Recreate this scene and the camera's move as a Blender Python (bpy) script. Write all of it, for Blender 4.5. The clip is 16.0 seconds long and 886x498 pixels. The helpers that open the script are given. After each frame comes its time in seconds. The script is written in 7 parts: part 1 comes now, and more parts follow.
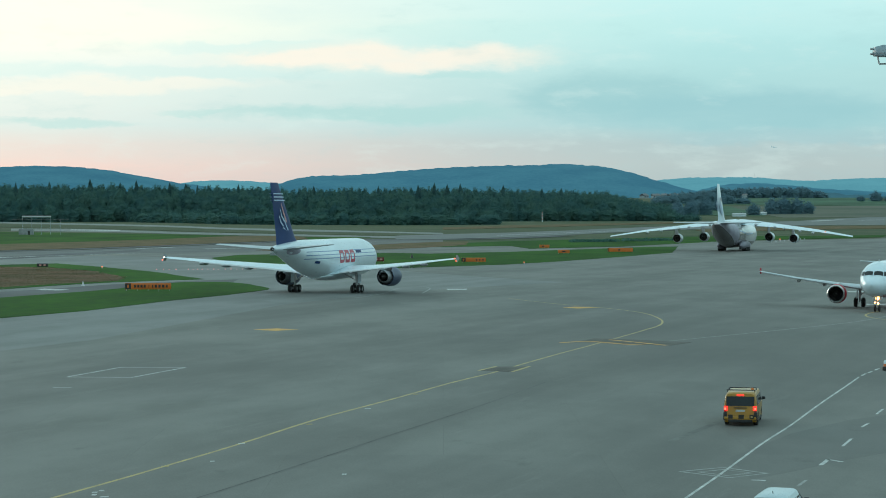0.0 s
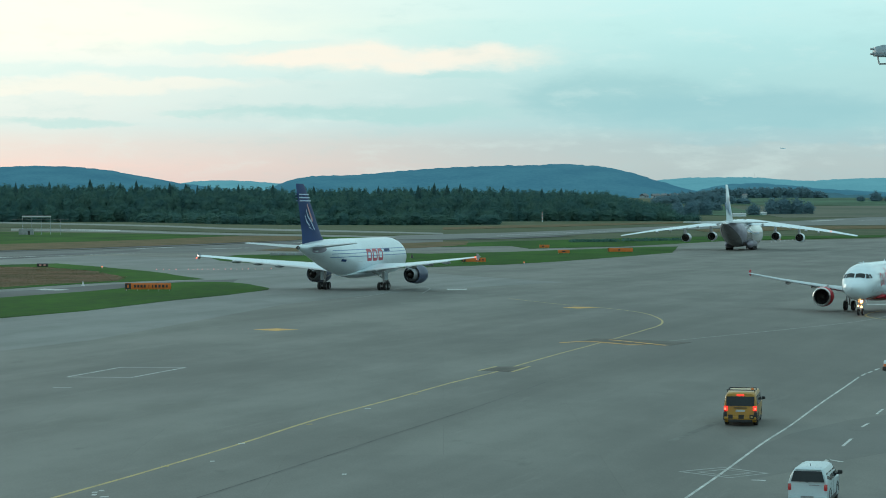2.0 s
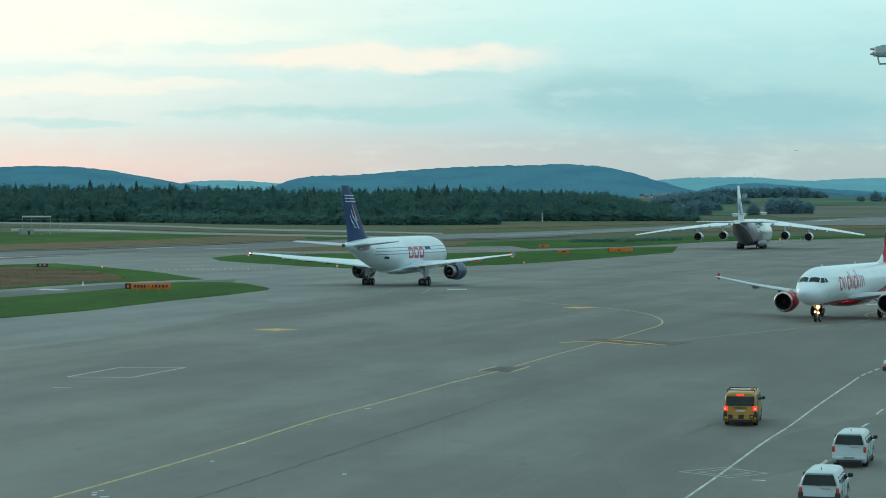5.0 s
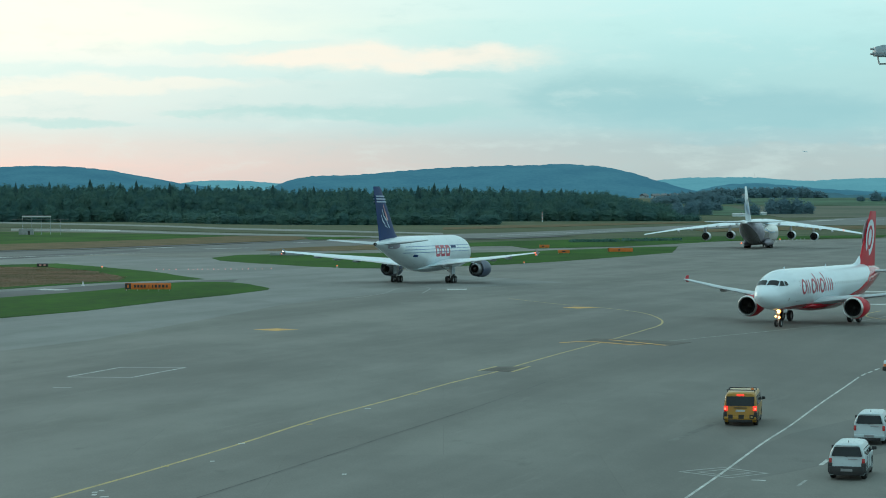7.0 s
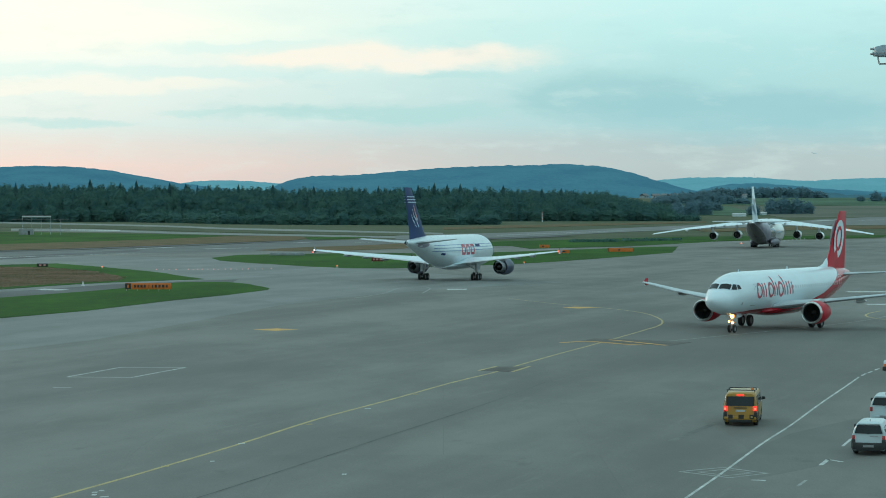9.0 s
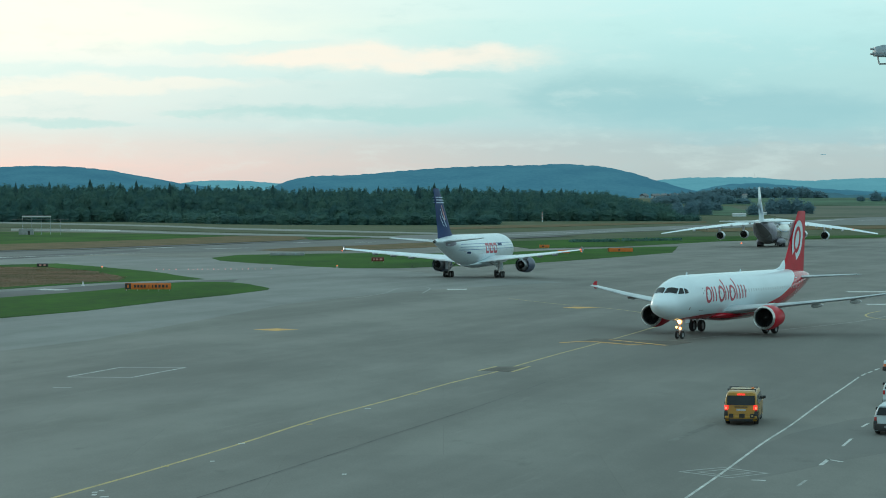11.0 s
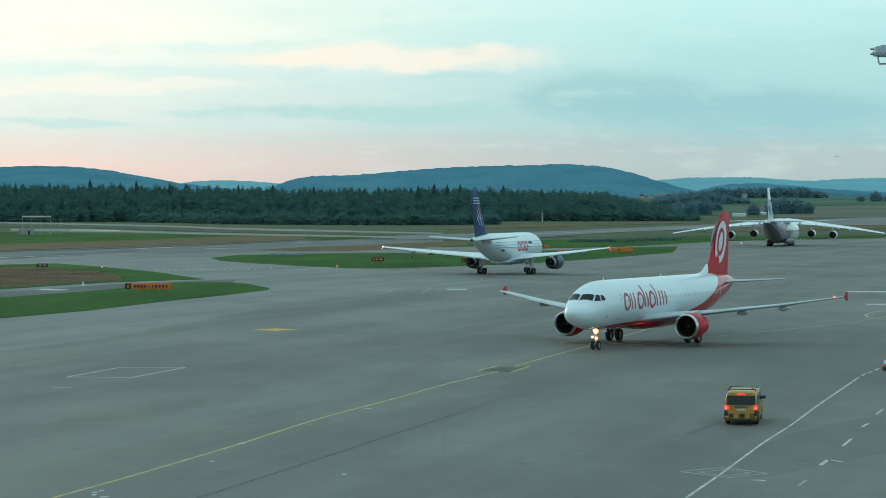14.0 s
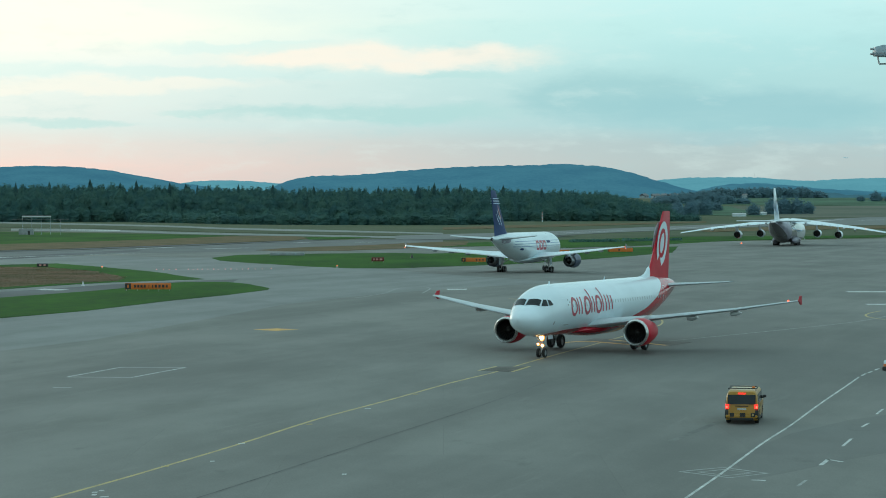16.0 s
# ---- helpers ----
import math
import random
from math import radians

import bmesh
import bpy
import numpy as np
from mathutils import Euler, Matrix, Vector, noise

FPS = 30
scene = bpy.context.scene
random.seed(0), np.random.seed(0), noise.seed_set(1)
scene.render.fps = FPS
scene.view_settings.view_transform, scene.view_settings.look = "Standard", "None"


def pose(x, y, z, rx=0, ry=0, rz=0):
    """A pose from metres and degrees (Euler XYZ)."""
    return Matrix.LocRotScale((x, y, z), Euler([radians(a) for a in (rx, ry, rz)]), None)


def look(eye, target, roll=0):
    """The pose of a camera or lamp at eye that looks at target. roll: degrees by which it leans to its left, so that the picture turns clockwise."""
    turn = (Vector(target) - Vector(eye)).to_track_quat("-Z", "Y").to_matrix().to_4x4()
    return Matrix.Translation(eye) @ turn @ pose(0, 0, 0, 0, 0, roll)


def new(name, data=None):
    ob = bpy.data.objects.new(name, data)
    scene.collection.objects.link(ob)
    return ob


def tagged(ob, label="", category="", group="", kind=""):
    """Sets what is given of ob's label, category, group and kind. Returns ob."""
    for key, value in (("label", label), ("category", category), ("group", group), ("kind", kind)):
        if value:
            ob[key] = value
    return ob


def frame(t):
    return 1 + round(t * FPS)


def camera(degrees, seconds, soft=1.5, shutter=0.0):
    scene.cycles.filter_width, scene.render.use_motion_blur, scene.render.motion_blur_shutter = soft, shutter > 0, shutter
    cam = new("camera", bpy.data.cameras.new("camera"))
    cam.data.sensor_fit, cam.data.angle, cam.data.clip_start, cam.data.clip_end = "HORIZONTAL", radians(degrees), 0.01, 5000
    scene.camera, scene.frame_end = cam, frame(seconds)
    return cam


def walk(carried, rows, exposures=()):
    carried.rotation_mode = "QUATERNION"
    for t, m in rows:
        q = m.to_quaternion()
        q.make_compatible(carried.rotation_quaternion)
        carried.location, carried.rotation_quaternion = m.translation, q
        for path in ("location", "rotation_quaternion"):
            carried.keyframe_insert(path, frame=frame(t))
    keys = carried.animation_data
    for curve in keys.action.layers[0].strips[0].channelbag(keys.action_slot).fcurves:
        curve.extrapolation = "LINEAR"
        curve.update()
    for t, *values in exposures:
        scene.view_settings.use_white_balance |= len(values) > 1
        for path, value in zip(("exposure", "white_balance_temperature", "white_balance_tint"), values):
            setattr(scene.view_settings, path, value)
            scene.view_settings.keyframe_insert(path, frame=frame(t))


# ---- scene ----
# The camera stands on a terrace 11.6 m above the apron and does not move.
CAM_H = 11.603
cam = camera(22.832, 16.0, soft=0.95)
EYE = (0.0, 0.0, CAM_H)
AIM = (0.0, 100.0, CAM_H - 100.0 * math.tan(radians(0.934)))
walk(cam, [(0.0, look(EYE, AIM, -0.094)), (16.0, look(EYE, AIM, -0.094))], [(0.0, 0.0, 5700, 0), (16.0, 0.0, 5700, 0)])

# ---- sky and sun: overcast evening, the sun low behind thin cloud ahead to the left ----
SUN_EL, SUN_AZ = 9.0, -32.0


class Nodes:
    """Short names for making node trees."""

    def __init__(self, tree, clear=True):
        self.t = tree
        if clear:
            tree.nodes.clear()

    def n(self, kind, **props):
        node = self.t.nodes.new(kind)
        for k, v in props.items():
            if k == "op":
                node.operation = v
            elif k == "noise":
                node.noise_dimensions = v
        return node

    def link(self, a, b):
        self.t.links.new(a, b)

    def put(self, v, socket):
        if hasattr(v, "is_linked"):
            self.link(v, socket)
        else:
            socket.default_value = v

    def math(self, op, a, b=0.0, clamp=False):
        m = self.n("ShaderNodeMath", op=op)
        m.use_clamp = clamp
        self.put(a, m.inputs[0])
        self.put(b, m.inputs[1])
        return m.outputs[0]

    def rise(self, v, lo, hi):
        m = self.n("ShaderNodeMapRange")
        m.interpolation_type = "SMOOTHSTEP"
        self.put(v, m.inputs[0])
        m.inputs[1].default_value, m.inputs[2].default_value = lo, hi
        return m.outputs[0]

    def mix(self, f, a, b, blend="MIX"):
        m = self.n("ShaderNodeMix")
        m.data_type, m.blend_type = "RGBA", blend
        self.put(f, m.inputs[0])
        for v, s in ((a, m.inputs[6]), (b, m.inputs[7])):
            if hasattr(v, "is_linked"):
                self.link(v, s)
            else:
                s.default_value = (*v[:3], 1)
        return m.outputs[2]

    def ramp(self, f, stops):
        r = self.n("ShaderNodeValToRGB")
        el = r.color_ramp.elements
        while len(el) > 1:
            el.remove(el[-1])
        for i, (p, c) in enumerate(stops):
            e = el[0] if i == 0 else el.new(p)
            e.position = p
            e.color = (*c, 1) if hasattr(c, "__len__") else (c, c, c, 1)
        self.put(f, r.inputs[0])
        return r.outputs[0]

    def noise(self, vec, scale, detail=4.0, rough=0.55):
        t = self.n("ShaderNodeTexNoise")
        self.link(vec, t.inputs["Vector"])
        t.inputs["Scale"].default_value = scale
        t.inputs["Detail"].default_value = detail
        t.inputs["Roughness"].default_value = rough
        return t.outputs[0]

    def mapped(self, vec, scale, loc=(0, 0, 0), turn=0.0):
        m = self.n("ShaderNodeMapping")
        m.inputs["Rotation"].default_value = (0, 0, radians(turn))
        self.link(vec, m.inputs[0])
        m.inputs["Location"].default_value = loc
        m.inputs["Scale"].default_value = scale
        return m.outputs[0]


def make_world():
    w = bpy.data.worlds.new("evening_sky")
    scene.world = w
    w.use_nodes = True
    N = Nodes(w.node_tree)
    co = N.n("ShaderNodeTexCoord").outputs["Generated"]
    sep = N.n("ShaderNodeSeparateXYZ")
    N.link(co, sep.inputs[0])
    x, z = sep.outputs[0], sep.outputs[2]
    sky = N.n("ShaderNodeTexSky")
    sky.sky_type, sky.sun_disc = "NISHITA", False
    sky.sun_elevation, sky.sun_rotation = radians(SUN_EL), radians(SUN_AZ)
    sky.air_density, sky.dust_density = 1.0, 2.0
    clear = N.mix(1.0, sky.outputs[0], (0.09, 0.09, 0.09), "MULTIPLY")
    # cloud colours as displayed, turned to light ahead of the white balance
    def tone(r, g, b):
        lin = [((c / 255 + 0.055) / 1.055) ** 2.4 for c in (r, g, b)]
        return (lin[0] / 0.88, lin[1], lin[2] / 1.05)
    # the veil: columns on the sun's side and away from it
    up = N.math("MULTIPLY", z, 5.0)
    rest = [(0.60, tone(204, 239, 238)), (0.85, tone(195, 231, 233)), (1.0, tone(191, 228, 231))]
    sunny = N.ramp(up, [(0.0, tone(225, 205, 200)), (0.11, tone(243, 217, 206)), (0.155, tone(235, 223, 214)), (0.20, tone(224, 236, 230)), (0.27, tone(234, 244, 235)), (0.34, tone(246, 251, 240)), (0.42, (1.25, 1.05, 0.82)), (0.49, (1.2, 1.03, 0.84))] + rest)
    away = N.ramp(up, [(0.0, tone(172, 191, 191)), (0.11, tone(184, 201, 199)), (0.16, tone(180, 203, 203)), (0.20, tone(176, 214, 215)), (0.30, tone(178, 221, 220)), (0.38, tone(190, 233, 230)), (0.49, tone(203, 244, 240))] + rest)
    veil = N.mix(N.rise(x, -0.22, 0.13), sunny, away)
    # soft banks of cloud, their edges broken by noise
    wx = N.math("ADD", x, N.math("MULTIPLY", N.math("SUBTRACT", N.noise(N.mapped(co, (16, 16, 60), (1.0, 2.0, 0.4)), 1.0, 6.0, 0.62), 0.5), 0.07))
    wz = N.math("ADD", z, N.math("MULTIPLY", N.math("SUBTRACT", N.noise(N.mapped(co, (26, 26, 70), (7.0, 2.0, 3.4)), 1.0, 6.0, 0.6), 0.5), 0.016))

    def bank(cx, cz, rx, rz, lo=0.45, hi=1.08):
        a = N.math("DIVIDE", N.math("SUBTRACT", wx, cx), rx)
        b = N.math("DIVIDE", N.math("SUBTRACT", wz, cz), rz)
        d = N.math("SQRT", N.math("ADD", N.math("MULTIPLY", a, a), N.math("MULTIPLY", b, b)))
        return N.math("SUBTRACT", 1.0, N.rise(d, lo, hi))
    cloud = veil
    for cx, cz, rx, rz, k, c in (
            (-0.03, 0.0705, 0.095, 0.0080, 0.85, tone(255, 246, 228)), (-0.155, 0.058, 0.09, 0.004, 0.5, tone(255, 248, 230)),
            (-0.085, 0.0755, 0.06, 0.0035, 0.55, tone(214, 243, 236)), (-0.19, 0.0655, 0.05, 0.004, 0.5, tone(216, 243, 236)), (-0.10, 0.064, 0.09, 0.0045, 0.45, tone(205, 238, 233)),
            (0.03, 0.083, 0.10, 0.007, 0.35, tone(196, 238, 232)), (0.17, 0.073, 0.09, 0.008, 0.35, tone(180, 225, 224)),
            (-0.168, 0.0405, 0.040, 0.0030, 0.75, tone(190, 226, 222)), (-0.108, 0.0465, 0.022, 0.0022, 0.55, tone(190, 228, 222)), (0.008, 0.0625, 0.022, 0.0025, 0.6, tone(186, 226, 222)),
            (-0.03, 0.0455, 0.085, 0.0055, 0.80, tone(178, 220, 217)), (0.075, 0.054, 0.050, 0.0125, 0.80, tone(163, 208, 210)), (0.14, 0.0455, 0.10, 0.0115, 0.85, tone(158, 205, 209)),
            (0.16, 0.0345, 0.085, 0.0045, 0.6, tone(166, 204, 208))):
        cloud = N.mix(N.math("MULTIPLY", bank(cx, cz, rx, rz), k), cloud, c)
    haze = N.noise(N.mapped(co, (5, 5, 40), (2.3, 0, 0.9)), 1.0, 5.0, 0.5)
    cloud = N.mix(N.math("MULTIPLY", N.rise(haze, 0.45, 0.7), 0.18), cloud, tone(200, 232, 228))
    puff = N.noise(N.mapped(co, (24, 24, 85), (3.1, 5.0, 1.7)), 1.0, 7.0, 0.62)
    cloud = N.mix(N.math("MULTIPLY", N.rise(puff, 0.50, 0.72), 0.30), cloud, tone(222, 243, 236))
    cloud = N.mix(N.math("MULTIPLY", N.math("SUBTRACT", 1.0, N.rise(puff, 0.28, 0.48)), 0.22), cloud, tone(176, 216, 216))
    col = N.mix(0.95, clear, cloud)
    bg = N.n("ShaderNodeBackground")
    N.link(col, bg.inputs[0])
    bg.inputs[1].default_value = 1.0
    out = N.n("ShaderNodeOutputWorld")
    N.link(bg.outputs[0], out.inputs[0])


make_world()
sun_data = bpy.data.lights.new("sun", "SUN")
sun_data.energy, sun_data.angle, sun_data.color = 0.5, radians(25), (1.0, 0.86, 0.7)
sun = new("sun", sun_data)
sd = Vector((math.sin(radians(SUN_AZ)) * math.cos(radians(SUN_EL)), math.cos(radians(SUN_AZ)) * math.cos(radians(SUN_EL)), math.sin(radians(SUN_EL))))
sun.matrix_world = look((-300, 500, 200), Vector((-300, 500, 200)) - sd)


# ---- materials ----
def surf(name, color, rough=0.5, metal=0.0, var=0.12, scale=1.0, bump=0.0, bscale=None, spec=0.5, coat=0.0, tone=None, stretch=(1, 1, 1), grain=0.35):
    """A node material: base colour broken up at two scales, with a fine relief."""
    m = bpy.data.materials.new(name)
    m.use_nodes = True
    N = Nodes(m.node_tree)
    co = N.mapped(N.n("ShaderNodeTexCoord").outputs["Object"], stretch)
    big = N.noise(co, scale, 4.0)
    fine = N.noise(co, scale * 13.0, 3.0)
    f = N.math("ADD", N.math("MULTIPLY", big, 1.0 - grain), N.math("MULTIPLY", fine, grain))
    f = N.rise(f, 0.32, 0.68)
    dark = tone or tuple(c * (1 - var * 1.6) for c in color)
    light = tuple(min(1, c * (1 + var)) for c in color)
    col = N.mix(f, dark, light)
    p = N.n("ShaderNodeBsdfPrincipled")
    N.link(col, p.inputs["Base Color"])
    N.put(N.math("ADD", N.math("MULTIPLY", fine, 0.16), rough - 0.08), p.inputs["Roughness"])
    p.inputs["Metallic"].default_value = metal
    p.inputs["Specular IOR Level"].default_value = spec
    p.inputs["Coat Weight"].default_value = coat
    if bump:
        b = N.n("ShaderNodeBump")
        b.inputs["Strength"].default_value = bump
        b.inputs["Distance"].default_value = 0.05
        N.link(N.noise(co, bscale or scale * 20, 4.0), b.inputs["Height"])
        N.link(b.outputs[0], p.inputs["Normal"])
    out = N.n("ShaderNodeOutputMaterial")
    N.link(p.outputs[0], out.inputs[0])
    return m


def glow_mat(name, color, strength):
    m = bpy.data.materials.new(name)
    m.use_nodes = True
    N = Nodes(m.node_tree)
    e = N.n("ShaderNodeEmission")
    e.inputs[0].default_value, e.inputs[1].default_value = (*color, 1), strength
    out = N.n("ShaderNodeOutputMaterial")
    N.link(e.outputs[0], out.inputs[0])
    return m


def principled_of(m):
    return next(n for n in m.node_tree.nodes if n.type == "BSDF_PRINCIPLED")


def livery_belly(name, white, red, thresholds, nose):
    """White paint above, red below a line that climbs towards the tail: pairs of metres from the nose and height."""
    m = surf(name, white, 0.2, var=0.03, scale=0.2, coat=0.3, grain=0.08)
    t = m.node_tree
    p = principled_of(m)
    base = p.inputs["Base Color"].links[0].from_socket
    N = Nodes(t, False)
    sep = N.n("ShaderNodeSeparateXYZ")
    N.link(N.n("ShaderNodeTexCoord").outputs["Object"], sep.inputs[0])
    back = N.math("DIVIDE", N.math("SUBTRACT", nose, sep.outputs[0]), 40.0)
    line = N.ramp(back, [(s / 40.0, h / 10.0) for s, h in thresholds])
    below = N.math("LESS_THAN", sep.outputs[2], N.math("MULTIPLY", line, 10.0))
    N.link(N.mix(below, base, red), p.inputs["Base Color"])
    return m


def livery_stripes(name, white, blue, bands, x0, x1):
    """White paint with level blue cheat lines between two stations."""
    m = surf(name, white, 0.3, var=0.05, scale=0.2, coat=0.25, grain=0.1)
    p = principled_of(m)
    base = p.inputs["Base Color"].links[0].from_socket
    N = Nodes(m.node_tree, False)
    sep = N.n("ShaderNodeSeparateXYZ")
    N.link(N.n("ShaderNodeTexCoord").outputs["Object"], sep.inputs[0])
    total = 0.0
    for z0, z1 in bands:
        hit = N.math("MULTIPLY", N.math("GREATER_THAN", sep.outputs[2], z0), N.math("LESS_THAN", sep.outputs[2], z1))
        total = N.math("ADD", total, hit)
    within = N.math("MULTIPLY", N.math("GREATER_THAN", sep.outputs[0], x0), N.math("LESS_THAN", sep.outputs[0], x1))
    N.link(N.mix(N.math("MULTIPLY", total, within), base, blue), p.inputs["Base Color"])
    return m


def paving(name, color, var=0.22):
    """Old airfield concrete: broad patches of wear, long tyre streaks, fine grain."""
    m = bpy.data.materials.new(name)
    m.use_nodes = True
    N = Nodes(m.node_tree)
    co = N.n("ShaderNodeTexCoord").outputs["Object"]
    patch = N.noise(N.mapped(co, (0.07, 0.028, 1)), 1.0, 6.0, 0.66)
    streak = N.noise(N.mapped(N.mapped(co, (1, 1, 1), (0, 0, 0), -72.0), (0.009, 0.11, 1), (4, 9, 0)), 1.0, 4.0, 0.6)
    stain = N.rise(N.noise(N.mapped(co, (0.11, 0.05, 1), (31, 5, 0)), 1.0, 3.0, 0.5), 0.58, 0.72)
    grain = N.noise(co, 9.0, 3.0)
    f = N.math("ADD", N.math("MULTIPLY", patch, 0.5), N.math("ADD", N.math("MULTIPLY", streak, 0.35), N.math("MULTIPLY", grain, 0.15)))
    f = N.rise(f, 0.36, 0.64)
    col = N.mix(f, tuple(c * (1 - var) for c in color), tuple(c * (1 + var) for c in color))
    # pale scuffs along the lanes, dark oil spots
    scuff = N.rise(N.noise(N.mapped(N.mapped(co, (1, 1, 1), (0, 0, 0), -72.0), (0.06, 0.55, 1), (2, 7, 0)), 1.0, 5.0, 0.7), 0.57, 0.74)
    spots = N.rise(N.noise(N.mapped(co, (0.34, 0.16, 1), (9, 3, 0)), 1.0, 5.0, 0.65), 0.61, 0.74)
    col = N.mix(N.math("MULTIPLY", scuff, 0.34), col, tuple(c * 1.45 for c in color))
    col = N.mix(N.math("MULTIPLY", spots, 0.40), col, tuple(c * 0.55 for c in color))
    # slabs laid in lanes, some renewed
    sep = N.n("ShaderNodeSeparateXYZ")
    N.link(co, sep.inputs[0])
    br = N.n("ShaderNodeTexBrick")
    N.link(N.mapped(co, (0.5, 0.5, 0.5)), br.inputs[0])
    br.inputs["Color1"].default_value, br.inputs["Color2"].default_value, br.inputs["Mortar"].default_value = (1, 1, 1, 1), (0.93, 0.93, 0.94, 1), (0.86, 0.86, 0.86, 1)
    br.inputs["Scale"].default_value, br.inputs["Mortar Size"].default_value = 0.4, 0.004
    br.inputs["Brick Width"].default_value, br.inputs["Row Height"].default_value = 3.0, 3.0
    col = N.mix(1.0, col, br.outputs[0], "MULTIPLY")
    col = N.mix(N.math("MULTIPLY", stain, 0.3), col, tuple(c * 0.6 for c in color))
    # a broad darker oval on the apron, its edge broken by the streaks
    rx = N.math("DIVIDE", N.math("SUBTRACT", sep.outputs[0], 24.0), 27.0)
    ry = N.math("DIVIDE", N.math("SUBTRACT", sep.outputs[1], 195.0), 70.0)
    far = N.math("ADD", N.math("SQRT", N.math("ADD", N.math("MULTIPLY", rx, rx), N.math("MULTIPLY", ry, ry))), N.math("MULTIPLY", streak, 0.5))
    col = N.mix(N.math("MULTIPLY", N.math("SUBTRACT", 1.0, N.rise(far, 0.45, 1.5)), 0.42), col, tuple(c * 0.55 for c in color))
    p = N.n("ShaderNodeBsdfPrincipled")
    N.link(col, p.inputs["Base Color"])
    N.put(N.math("ADD", N.math("MULTIPLY", patch, 0.25), 0.62), p.inputs["Roughness"])
    p.inputs["Specular IOR Level"].default_value = 0.25
    b = N.n("ShaderNodeBump")
    b.inputs["Strength"].default_value, b.inputs["Distance"].default_value = 0.3, 0.02
    N.link(grain, b.inputs["Height"])
    N.link(b.outputs[0], p.inputs["Normal"])
    out = N.n("ShaderNodeOutputMaterial")
    N.link(p.outputs[0], out.inputs[0])
    return m


